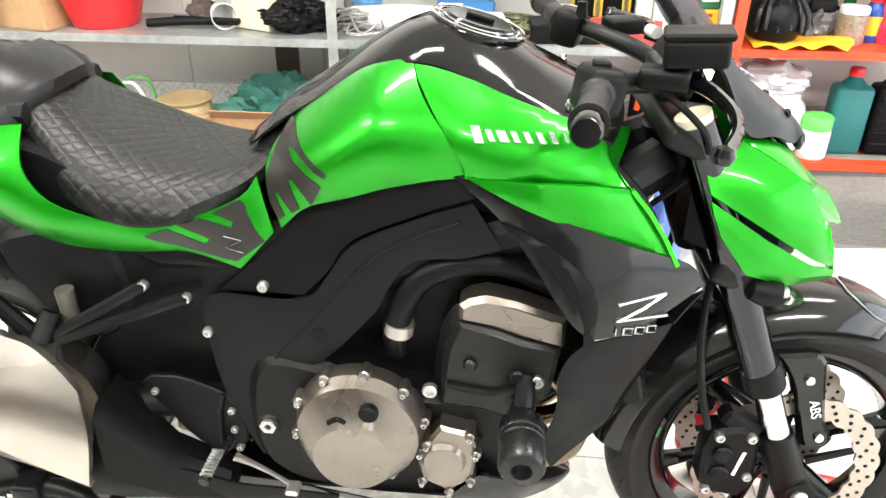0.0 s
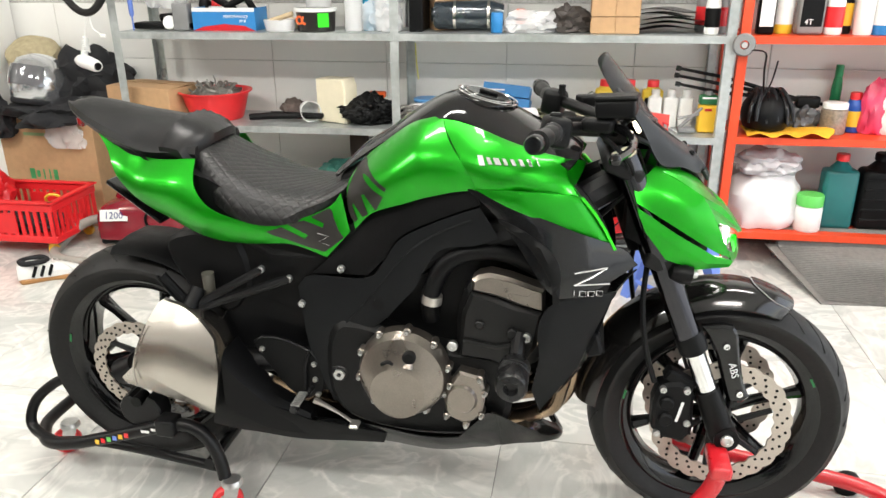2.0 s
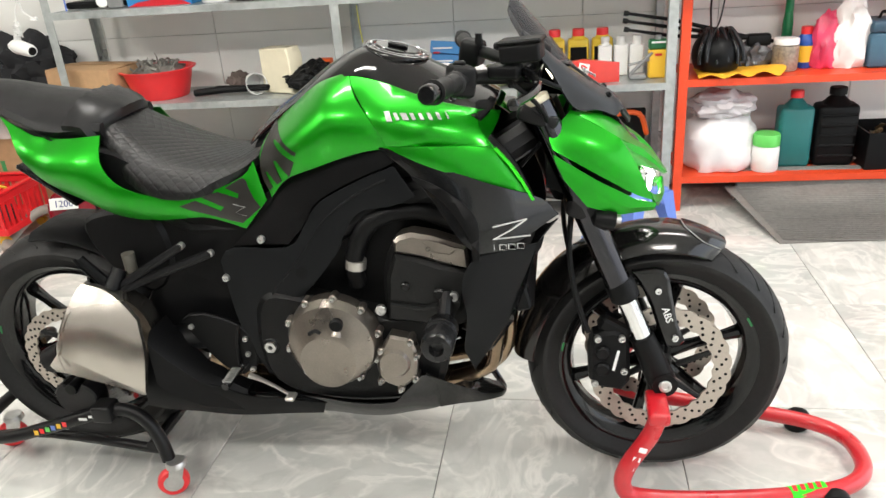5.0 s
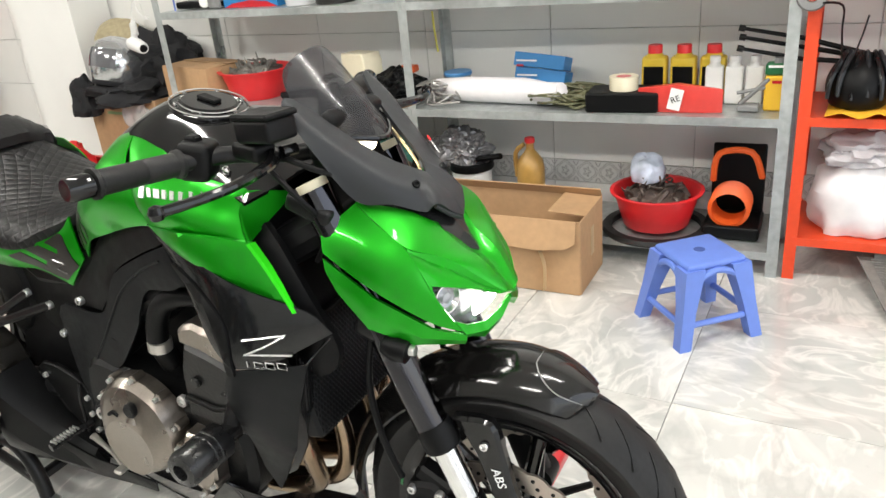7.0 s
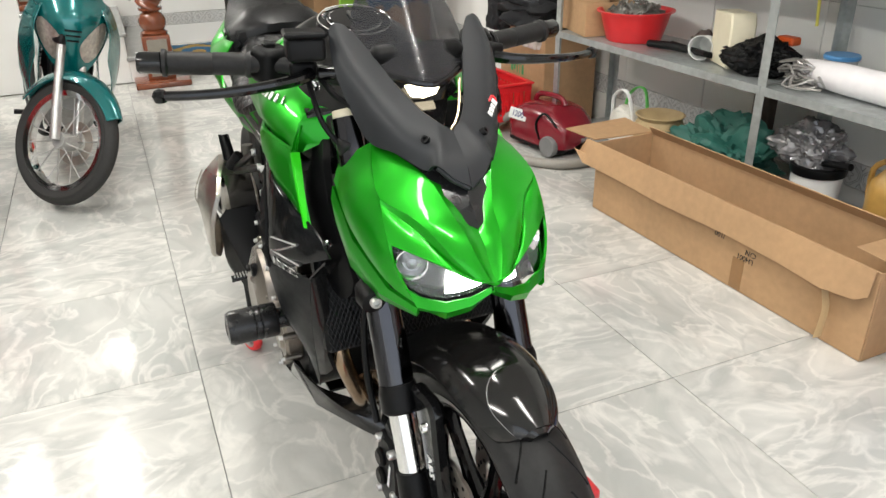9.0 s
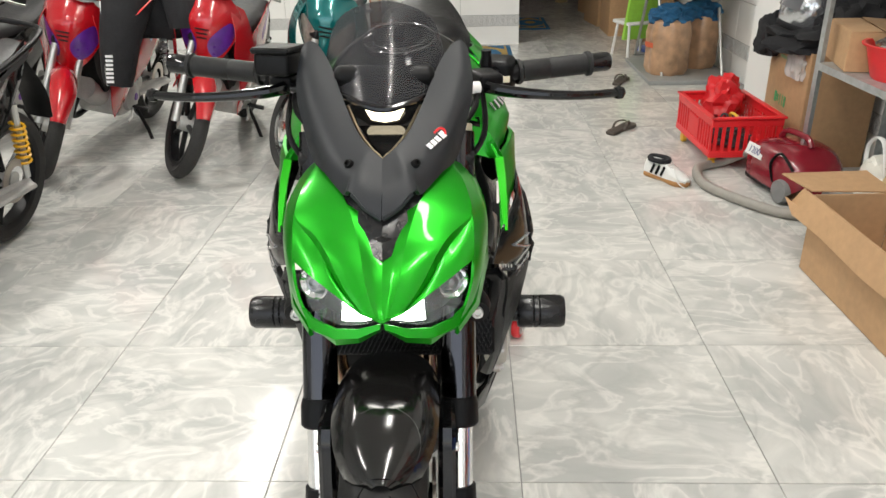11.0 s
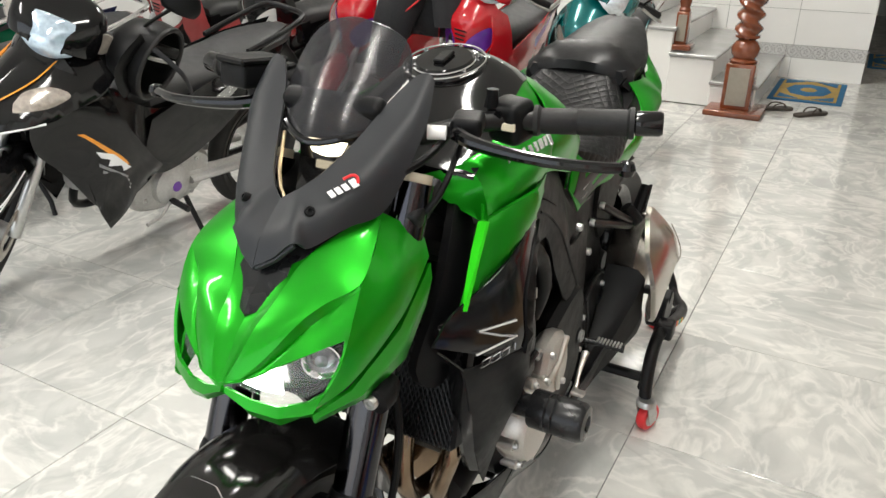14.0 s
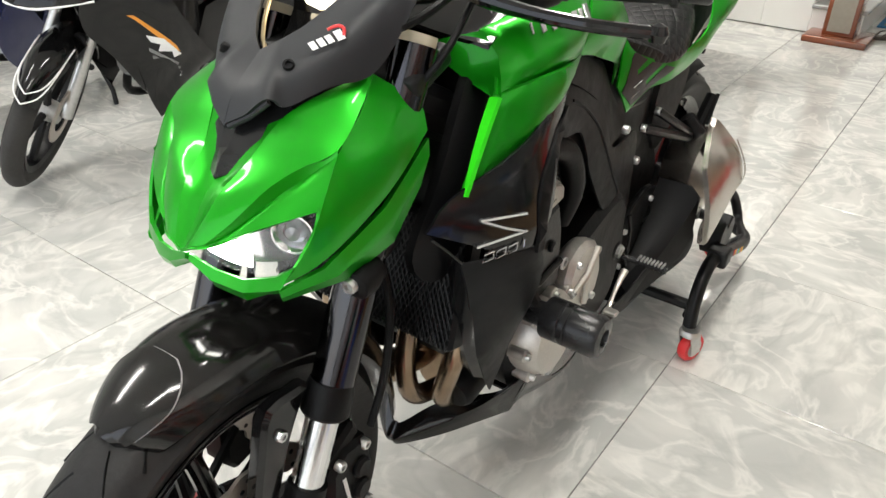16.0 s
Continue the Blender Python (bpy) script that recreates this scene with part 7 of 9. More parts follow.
for s in (-1, 1):
    part("header_pipe", G().tube([(.29, s * .045, .54), (.355, s * .045, .51), (.385, s * .047, .44), (.382, s * .045, .37), (.35, s * .04, .315), (.28, s * .04, .288), (.2, s * .04, .272)], .0175, 14, 5), PIPE, bike, "heat tinted exhaust header pipe")
    part("header_pipe", G().tube([(.29, s * .125, .54), (.345, s * .128, .50), (.366, s * .126, .45), (.362, s * .112, .40), (.345, s * .09, .335), (.28, s * .075, .292), (.2, s * .07, .272)], .0175, 14, 5), PIPE, bike, "heat tinted exhaust header pipe")
part("oil_filter", G().lathe([(.0001, 0), (.034, 0), (.036, .006), (.036, .06), (.030, .07), (.0001, .07)], axis((.265, .10, .355), (1, 0, -.25)), 24), SATINBLACK, bike, "black oil filter can")
part("collector", G().tube([(.22, 0, .27), (.05, 0, .265), (-.2, 0, .27), (-.36, 0, .30)], [.06, .065, .06, .05], 16, 4), PIPE, bike)

# belly pan, pipe shields, mufflers
belly = [(-.33, .30, 1), (-.25, .285), (-.114, .291), (-.03, .290), (.05, .285), (.140, .291, 1), (.205, .365, 1), (.232, .353), (.240, .262, 1), (.173, .236), (-.03, .222), (-.116, .222), (-.297, .222, 1)]
bw = [(-.33, .30, .15), (-.03, .28, .175), (.14, .291, .188), (.205, .365, .192), (.232, .353, .188), (.24, .262, .155), (.173, .236, .142), (-.03, .222, .135), (-.3, .222, .13), (.1, .262, .178)]
pair("belly_pan", G().sheet(belly, bw, .016, .005, RS), FAIRBLACK, "gloss black belly pan")
part("belly_floor", G().box(-.06, 0, .229, .44, .22, .006), SATINBLACK, bike)
tip_rows = [[(.210, .178, .362), (.240, .150, .310), (.306, .066, .284), (.350, .014, .240), (.354, 0, .236)],
            [(.224, .193, .366), (.288, .136, .302), (.328, .070, .250), (.368, .016, .216), (.371, 0, .212)],
            [(.236, .158, .262), (.272, .130, .252), (.322, .074, .222), (.362, .018, .198), (.365, 0, .196)]]
belly_wing = [[(x, -y, z) for x, y, z in r] + r[-2::-1] for r in tip_rows]
shield = [(-.405, .458, 1), (-.35, .365), (-.267, .317), (-.20, .288), (-.12, .281), (-.03, .270, 1), (-.04, .240, 1), (-.12, .234), (-.243, .232), (-.345, .25), (-.435, .287, 1), (-.420, .353)]
pair("pipe_shield", G().sheet(shield, [(-.405, .458, .20), (-.42, .353, .236), (-.435, .287, .225), (-.35, .365, .205), (-.267, .317, .19), (-.345, .25, .19), (-.1, .28, .176), (-.1, .236, .165), (-.03, .255, .170), (-.243, .232, .175), (-.35, .31, .215)], .016, .006, RS), SATINBLACK, "black muffler heat shield")
for s in (-1, 1):
    to = RS if s < 0 else (lambda a, b, c: (a, c, b))
    ridge = [(-.590, .449), (-.53, .417), (-.47, .386), (-.402, .356)]
    up_m = [(-.545, .580), (-.520, .585), (-.478, .577), (-.436, .552), (-.402, .517, 1), (-.388, .446)] + [ridge[3] + (1,), ridge[2], ridge[1], ridge[0] + (1,)] + [(-.580, .489)]
    lo_m = [ridge[0] + (1,), ridge[1], ridge[2], ridge[3] + (1,), (-.405, .345), (-.415, .339), (-.488, .343), (-.612, .368), (-.642, .380), (-.642, .400, 1)]
    rw = [(x, z, .270) for x, z in ridge]
    mf = part("muffler", G().sheet(up_m, rw + [(-.545, .580, .205), (-.478, .577, .210), (-.402, .517, .236), (-.388, .446, .262), (-.580, .489, .262), (-.49, .545, .236), (-.57, .53, .246), (-.48, .49, .260), (-.45, .43, .268)], .014, .012, to, .02), BRUSHED, bike, "brushed steel trapezoid muffler", 30)
    part("muffler_flank", G().sheet(lo_m, rw + [(-.405, .343, .262), (-.488, .343, .236), (-.612, .368, .226), (-.642, .395, .238), (-.52, .38, .252)], .014, .012, to, .02), BRUSHED, mf)
    wall = dense([p[:2] for p in up_m[:6]] + [ridge[3]] + [p[:2] for p in lo_m[4:]] + [ridge[0]] + [up_m[-1][:2]], .02)
    cx, cz = -.50, .455
    part("muffler_shell", G().loft([[(cx + (x - cx) * k, s * y, cz + (z - cz) * k) for x, z in wall] for k, y in ((.965, .203), (.95, .19), (.88, .16), (.78, .13))]), BRUSHED, mf)
    part("muffler_outlet", G().tube([(-.64, s * .18, .40), (-.685, s * .18, .375)], [.03, .032], 14), BLACKMETAL, mf)
    part("end_seam", G().tube([(-.557, s * .246, .545), (-.575, s * .268, .492), (-.585, s * .2735, .449), (-.600, s * .250, .39)], .0016, 6, 4), ALU, mf)
    part("collector_cover", G().loft([[(x, s * a, z0), (x, s * b, z0 + .01), (x, s * b, z1 - .02), (x, s * (b - .02), z1), (x, s * a, z1)] for x, a, b, z0, z1 in ((-.392, .14, .236, .345, .48), (-.370, .14, .226, .31, .44), (-.31, .14, .20, .262, .36), (-.22, .12, .175, .238, .292))]), SATINBLACK, bike, "black cover ahead of the muffler")
    hang = part("muffler_hanger", G().tube([(-.47, s * .15, .60), (-.49, s * .19, .545), (-.475, s * .21, .525)], [.016, .02, .022], 12), SATINBLACK, bike)
    # pillion peg bracket
    br = part("peg_bracket", G().tube([(-.32, s * .135, .65), (-.47, s * .165, .565)], .0095, 8).tube([(-.255, s * .135, .632), (-.47, s * .165, .555)], .010, 8), BLACKMETAL, bike, "black pillion peg bracket")
    pg = G().tube([(-.475, s * .165, .545), (-.50, s * .17, .575), (-.545, s * .175, .635)], [.017, .014, .013], 10)
    for k in range(9):
        pg.box(-.508 - k * .0045, s * .186, .585 + k * .0062, .012, .008, .003, 0, pose(0, 0, 0, 0, 50, 0))
    part("pillion_peg", pg, SATINBLACK, br, "folded rubber pillion footpeg")
    # rider peg and controls
    hp = part("heel_plate", G().prism(dense([(-.352, .47), (-.297, .487), (-.21, .455), (-.185, .40), (-.19, .352), (-.227, .327), (-.274, .352), (-.31, .40)], .03), s * .135, s * .148, (lambda a, b, c: (a, c, b)), .003), SATINBLACK, bike, "black heel guard plate")
    for bx, bz in ((-.33, .455), (-.205, .425), (-.205, .385), (-.20, .345)):
        bolt(hp, bx, s * .15, bz, (0, s, 0), .0065, ZINC)
    rp = G().tube([(-.215, s * .15, .362), (-.222, s * .20, .360), (-.226, s * .245, .358)], [.008, .0065, .009], 10)
    peg = part("rider_peg", rp, NYLON, bike, "ribbed metal rider footpeg")
    for k in range(8):
        part("peg_rib", G().box(-.223, s * (.185 + k * .0075), .368, .020, .003, .005), ZINC, peg)
    part("foot_pedal", G().tube([(-.205, s * .165, .338), (-.175, s * .168, .328), (-.14, s * .172, .312), (-.11, s * .178, .297)], [.009, .006, .0045, .005], 8, 4, False, .7).box(-.103, s * .186, .297, .022, .03, .010, .003), COVERGREY, bike, "cast aluminium foot lever")
    part("link_rod", G().tube([(-.23, s * .155, .335), (-.225, s * .155, .42), (-.215, s * .152, .46)], .0035, 8), BLACKMETAL, bike)
    part("pivot_plate", G().prism(dense([(-.46, .46), (-.40, .56), (-.24, .62), (-.14, .56), (-.13, .36), (-.24, .33), (-.38, .38)], .04), s * .085, s * .105, (lambda a, b, c: (a, c, b)), .004), SATINBLACK, bike)
    part("swingarm_beam", G().tube([(-.14, s * .10, .417), (-.4, s * .115, .405), (-.62, s * .125, .355), (RAX - .03, s * .125, RAZ)], [.04, .036, .03, .026], 12, 3, False, .8), BLACKMETAL, bike, "black swingarm")
    bolt(bike, RAX, s * .152, RAZ, (0, s, 0), .018, ZINC, "axle_nut")
    part("stand_spool", ycyl(G(), -.67, .285, s * .13, s * .17, .014, 14), SATINBLACK, bike)
    # indicators and frame spars
    part("indicator", G().lathe([(.0001, -.03), (.016, -.022), (.022, 0), (.019, .018), (.0001, .024)], axis((.585, s * .135, .70), (1, 0, -.2)), 16), SATINBLACK, bike)
    bolt(bike, .610, s * .135, .70, (1, 0, 0), .009, ZINC, "indicator_lens")
    part("indicator_stem", G().tube([(.575, s * .08, .71), (.585, s * .13, .70)], .012, 10), SATINBLACK, bike)
    part("frame_spar", G().tube([(.44, s * .05, .86), (.28, s * .11, .78), (.05, s * .12, .70), (-.12, s * .115, .56), (-.14, s * .11, .40)], .035, 10, 3), BLACKMETAL, bike)
    part("subframe_rail", G().tube([(-.05, s * .10, .68), (-.3, s * .10, .68), (-.55, s * .08, .80)], .016, 8), BLACKMETAL, bike)
rings = []
for i in range(15):
    t = radians(18 + 78 * i / 14)
    rings.append([(RAX + r * math.cos(t), h, RAZ + r * math.sin(t)) for r, h in ((.304, -.095), (.318, -.077), (.323, 0), (.318, .077), (.304, .095), (.300, .09), (.314, .072), (.318, 0), (.314, -.072), (.300, -.09))])
part("rear_hugger", G().loft(rings), SATINBLACK, bike, "black rear wheel hugger")
part("hugger_wing", G().prism(dense([(-.56, .70), (-.40, .72), (-.36, .60), (-.42, .52), (-.52, .58)], .03), -.11, .11, RS, .01), SATINBLACK, bike)
part("engine_core", G().prism(dense([(-.1, .55), (.02, .70), (.12, .80), (.34, .80), (.38, .62), (.30, .45), (.1, .45)], .04), -.11, .11, RS, .01), SATINBLACK, bike)
part("airbox", G().loft([[(x, -w, zb), (x, -w, zt), (x, w, zt), (x, w, zb)] for x, w, zb, zt in ((-.44, .09, .60, .76), (-.3, .11, .56, .74), (-.12, .12, .5, .76), (.12, .12, .68, .86), (.34, .09, .76, .86))]), SATINBLACK, bike)
part("shock", G().tube([(-.22, 0, .60), (-.3, 0, .42)], .035, 14), BLACKMETAL, bike)
part("reservoir_cup", G().tube([(-.455, -.13, .575), (-.455, -.13, .60), (-.455, -.13, .63)], [.0135, .0135, .0145], 14), mat("clouded_plastic", (.09, .085, .07), .4), bike)
part("vin_plate", G().box(.435, -.062, .835, .05, .002, .014, 0, pose(0, 0, 0, 0, -20, 0)), SILVERPRINT, bike)

def straight(pts, n):
    """Points on straight runs through pts, n to each span."""
    return [a.lerp(b, k / n) for a, b in zip(pts[:-1], pts[1:]) for k in range(n)] + [pts[-1]]


def skin(rows, thick, n=5, flip=1, line=False):
    """A shell through rows of points, smoothed both ways, thickened inwards."""
    curve = straight if line else spline
    rows = [curve([Vector(p) for p in r], n) for r in rows]
    cols = [curve([r[k] for r in rows], n) for k in range(len(rows[0]))]
    grid = [[c[i] for c in cols] for i in range(len(cols[0]))]
    h, w = len(grid), len(grid[0])
    nor = []
    for i in range(h):
        line = []
        for j in range(w):
            u = grid[min(i + 1, h - 1)][j] - grid[max(i - 1, 0)][j]
            v = grid[i][min(j + 1, w - 1)] - grid[i][max(j - 1, 0)]
            line.append(u.cross(v).normalized() * flip)
        nor.append(line)
    g = G()
    vs = [grid[i][j] for i in range(h) for j in range(w)] + [grid[i][j] - nor[i][j] * thick for i in range(h) for j in range(w)]
    m = h * w
    fs = []
    for i in range(h - 1):
        for j in range(w - 1):
            a = i * w + j
            fs += [(a, a + 1, a + w + 1, a + w), (a + m, a + w + m, a + w + 1 + m, a + 1 + m)]
    for i in range(h - 1):
        for j in (0, w - 1):
            a = i * w + j
            fs.append((a, a + w, a + w + m, a + m))
    for j in range(w - 1):
        for i in (0, h - 1):
            a = i * w + j
            fs.append((a, a + 1, a + 1 + m, a + m))
    return g.add(vs, fs)


# front mudguard
prof = []
for k in range(17):
    u = -1 + k / 8
    prof.append((.326 - .016 * abs(u) ** 2 - .026 * abs(u) ** 5, .076 * u))
ring_in = [(r - .004, h * .97) for r, h in prof[::-1]]
n = 44
vs, fs = [], []
for i in range(n + 1):
    u = i / n
    t = radians(63.5 + 112 * u)
    w0 = max(0.0, 1 - u / .24)
    nar = (.22 + .78 * math.sqrt(1 - w0 ** 2)) * (1 - .12 * max(0, u - .6))
    for r, h in prof + ring_in:
        q = r - .016 * w0 ** 2
        vs.append((FAX + q * math.cos(t), h * nar, FAZ + q * math.sin(t)))
w = len(prof) * 2
for i in range(n):
    for k in range(w):
        l = (k + 1) % w
        fs.append((i * w + k, i * w + l, (i + 1) * w + l, (i + 1) * w + k))
fs += [tuple(range(w)), tuple(range(n * w, n * w + w))[::-1]]
rows_t = []
for i in range(13):
    u = .012 + .155 * i / 12
    t = radians(63.5 + 112 * u)
    w0 = max(0.0, 1 - u / .24)
    nar = .22 + .78 * math.sqrt(1 - w0 ** 2)
    half_w = .78 * math.sqrt(max(.02, 1 - max(0, (i - 5) / 7.4) ** 2))
    line = []
    for k in range(11):
        v = half_w * (-1 + k / 5)
        r = .326 - .016 * abs(v) ** 2 - .026 * abs(v) ** 5 - .016 * w0 ** 2 + .002
        line.append(Vector((FAX + r * math.cos(t), .076 * v * nar, FAZ + r * math.sin(t))))
    rows_t.append(line)
tip = skin(rows_t, .0025, 1, 1)
fender = part("front_mudguard", G().add(vs, fs), FENDERBLACK, bike, "gloss black front mudguard")
part("mudguard_tip", tip, FENDERBLACK, fender, "raised tip panel", 60)
rim_t = [r[0] for r in rows_t[1:]] + rows_t[-1][1:-1] + [r[-1] for r in rows_t[:0:-1]]
# the glint along the panel seam is painted as a pale grey line
part("tip_seam", G().tube(rim_t, .0016, 6), TIPGLINT, fender, "panel edge with its glint painted pale grey")
part("belly_tip", skin(belly_wing, .005, 4, 1), FENDERBLACK, bike, "pointed gloss black belly spoiler", 30)
# headlamp cowl: rows from the brow to the rear edge, each from the centre outwards
BROW = [(.724, .001, .750), (.712, .032, .762), (.697, .062, .778), (.674, .094, .793), (.643, .127, .806)]
VALLEY = [(.723, 0, .752), (.704, 0, .772), (.684, 0, .798), (.664, 0, .815), (.630, 0, .850)]
EDGE = [(.722, .008, .756), (.704, .019, .785), (.683, .026, .812), (.650, .033, .836), (.612, .050, .877), (.570, .074, .900), (.517, .093, .911)]
RIDGE = [(.716, .028, .763), (.694, .052, .790), (.664, .074, .822), (.638, .093, .840), (.611, .123, .860), (.566, .116, .887), (.517, .097, .9115)]
GROOVE = [(.714, .030, .759), (.690, .055, .779), (.660, .079, .811), (.635, .097, .829), (.613, .125, .855)]
SIDE0 = [(.643, .127, .806), (.612, .1255, .857), (.566, .117, .886), (.517, .097, .911)]
SIDE1 = [(.658, .124, .776), (.617, .138, .820), (.556, .142, .858), (.496, .117, .893)]
SIDE2 = [(.673, .114, .746), (.626, .139, .780), (.553, .151, .828), (.476, .131, .877)]
SIDE3 = [(.684, .103, .726), (.640, .131, .750), (.560, .151, .802), (.482, .146, .848)]
LIPTOP = [(.715, .003, .744), (.709, .034, .733), (.700, .066, .728), (.686, .098, .736), (.674, .113, .747)]
lip_rows = [LIPTOP,
            [(.717, .003, .737), (.715, .033, .722), (.704, .066, .714), (.692, .090, .718), (.685, .104, .723)],
            [(.706, .003, .728), (.709, .032, .711), (.698, .066, .701), (.687, .086, .711), (.683, .101, .716)]]
wing_rows = [[(.687, .104, .721), (.645, .130, .738), (.566, .151, .786), (.483, .149, .840)],
             [(.686, .105, .713), (.630, .136, .724), (.556, .154, .762), (.488, .154, .822)],
             [(.682, .103, .706), (.612, .132, .708), (.547, .149, .733), (.503, .154, .790)]]
mid = lambda a, b, u, lift: [tuple(Vector(p).lerp(Vector(q), u) + Vector(lift)) for p, q in zip(a, b)]
mir = lambda rows: [[(x, -y, z) for x, y, z in r] for r in rows]
for s in (-1, 1):
    side = (lambda r: r) if s > 0 else mir
    cw = G()
    for rows in ([VALLEY, mid(VALLEY, EDGE, .5, (-.001, 0, -.001)), EDGE[:5]], [EDGE, mid(EDGE, RIDGE, .33, (.001, 0, .0015)), mid(EDGE, RIDGE, .7, (.001, 0, .0015)), RIDGE], [RIDGE[:5], GROOVE],
                 [GROOVE, mid(GROOVE, BROW, .5, (.001, 0, .001)), BROW], [SIDE0, SIDE1, SIDE2, SIDE3]):
        sk = skin(side(rows), .004, 5, s)
        cw.add(sk.v, sk.f)
    part("headlamp_cowl", cw, GREEN, bike, "green headlamp cowl", 40)
    part("cowl_lip", skin(side(lip_rows), .005, 3, s, True), GREEN, bike, "green lower cowl lip", 18)
    part("cowl_wing", skin(side(wing_rows), .006, 3, s, True), GREEN, bike, "green lower cowl wing", 24)

    def inner(d, a, b, u0=0, u1=1):
        """The lamp's opening between brow and lip, set back by d."""
        top, low = BROW, LIPTOP
        top, low = [spline([Vector(p) for p in r], 4) for r in (top, low)]
        n = len(top) - 1
        k0, k1 = round(a * n), round(b * n)
        return [[tuple(top[k].lerp(low[k], u) + Vector((-d, -d * .4, 0))) for k in range(k0, k1 + 1, 2)] for u in (u0, (u0 + u1) / 2, u1)]
    hl = part("headlamp", skin(side(inner(.035, 0, 1)), .003, 3, s), mat("headlamp_bowl", (.05, .05, .053), .2, .7), bike, "lit angular headlamp")
    lens = part("headlamp_lens", skin(side(inner(.013, 0, 1)), .002, 3, s), LENS, hl)
    lens.visible_shadow = False
    part("low_beam", skin(side(inner(.020, .14, .54, .30, .95)), .004, 3, s), LAMPGLOW, hl, "bright lit low beam reflector")
    part("lamp_divider", skin(side(inner(.017, .60, .64, .0, 1)), .012, 3, s), mat("smoked_lamp_trim", (.03, .03, .03), .15), hl)
    part("high_beam", G().lathe([(.006, .004), (.012, .002), (.021, .014), (.023, .014), (.023, -.015), (.006, -.015), (.006, .004)], axis((.645, s * .092, .774), (1, s * .5, .05)), 24), CHROME, hl, "chrome ringed high beam")
    part("high_beam_lens", G().lathe([(.0001, .012), (.008, .010), (.014, .002), (.0001, -.004)], axis((.647, s * .093, .774), (1, s * .5, .05)), 20), HEADMIRROR, hl)
part("cowl_back", G().loft([[(x, -w, zb), (x, -w, zt), (x, w, zt), (x, w, zb)] for x, w, zb, zt in ((.47, .10, .76, .87), (.54, .115, .735, .865), (.60, .105, .725, .82), (.645, .06, .725, .765))]), SATINBLACK, bike)

# fly screen
SO = [(.642, 0, .867), (.634, .024, .880), (.622, .042, .897), (.607, .051, .888), (.570, .079, .907), (.522, .104, .920), (.474, .127, .998), (.430, .122, 1.056)]
SM = [(.624, 0, .898), (.616, .020, .907), (.606, .032, .918), (.596, .044, .920), (.566, .072, .938), (.522, .097, .972), (.468, .114, 1.026), (.428, .113, 1.064)]
SI = [(.585, 0, .930), (.580, .008, .935), (.574, .016, .940), (.567, .022, .945), (.548, .036, .958), (.508, .056, .988), (.458, .080, 1.034), (.432, .100, 1.061)]
for s in (-1, 1):
    side = (lambda r: r) if s > 0 else mir
    scr = part("fly_screen", skin(side([SO, SM, SI]), .005, 6, s), SCREENGREY, bike, "matt graphite fly screen", 50)
    part("screen_step", G().tube([(.641, s * .001, .865), (.633, s * .023, .878), (.621, s * .041, .895)], .004, 8), SCREENGREY, scr)
    bolt(scr, .594, s * .046, .9285, (.6, s * .5, .5), .0065, SATINBLACK)
    bolt(scr, .466, s * .082, 1.022, (.6, s * .5, .5), .008, GLOSSBLACK)
mn = Vector((.60, .55, .58)).normalized()
mu_ = Vector((-.029, .026, .015)).normalized()
mm = Matrix((mu_, mn.cross(mu_), mn)).transposed().to_4x4()
mm.translation = Vector((.565, .0715, .951)) + mn * .0045
mk = part("maker_mark", G().prism([(.012, -.006), (.020, -.006), (.018, .005), (.010, .005)], 0, .0012, TOP).moved(mm), WHITEPRINT, scr, "small white and red maker mark")
for k in range(3):
    part("mark_piece", G().prism([(.002 - k * .009, -.005), (.0085 - k * .009, -.005), (.0065 - k * .009, .004), (0 - k * .009, .004)], 0, .0012, TOP).moved(mm), WHITEPRINT, mk)
part("red_arc", G().tube([(.006, .009, .001), (.017, .009, .001), (.022, .004, .001), (.019, -.003, .001)], .0018, 6, 3).moved(mm), REDPLASTIC, mk)
BK = [[(.669, 0, .816), (.651, .029, .823), (.632, .041, .850), (.600, .058, .882)], [(.655, 0, .836), (.645, .014, .838), (.622, .022, .868), (.590, .03, .895)], [(.655, 0, .836), (.645, 0, .842), (.622, 0, .872), (.590, 0, .900)]]
for s in (-1, 1):
    g = G()
    for a, b in ((BK[0], BK[1]), (BK[1], BK[2])):
        g.add([(x, s * y, z) for x, y, z in a + b], [(k, k + 1, k + 5, k + 4) for k in range(3)])
    low = [(x - .006, s * y * .97, z - .012) for x, y, z in BK[0]]
    g.add([(x, s * y, z) for x, y, z in BK[0]] + low, [(k, k + 1, k + 5, k + 4) for k in range(3)])
    part("beak", g, BEAKBLACK, bike, "dark faceted screen beak", 12)
sh_o = [(-.085, 1.01), (-.088, 1.05), (-.066, 1.10), (0, 1.123), (.066, 1.10), (.088, 1.05), (.085, 1.01), (.05, .998), (0, .988, 1), (-.05, .998)]
sh_x = [(0, .988, .524), (0, 1.007, .511), (0, 1.07, .462), (0, 1.122, .418)] + [(s * y, z, x) for s in (-1, 1) for y, z, x in ((.085, 1.01, .462), (.088, 1.05, .430), (.066, 1.10, .405), (.05, .998, .500), (.045, 1.05, .464))]
shd = part("wind_shield", G().sheet(sh_o, sh_x, .012, .003, FRONT), SMOKE, bike, "smoked clear wind shield")
shd.visible_shadow = False
part("shield_rim", G().tube([(.460, -.086, 1.008), (.500, -.05, .996), (.524, 0, .986), (.500, .05, .996), (.460, .086, 1.008)], .005, 8, 4), GLOSSBLACK, bike)
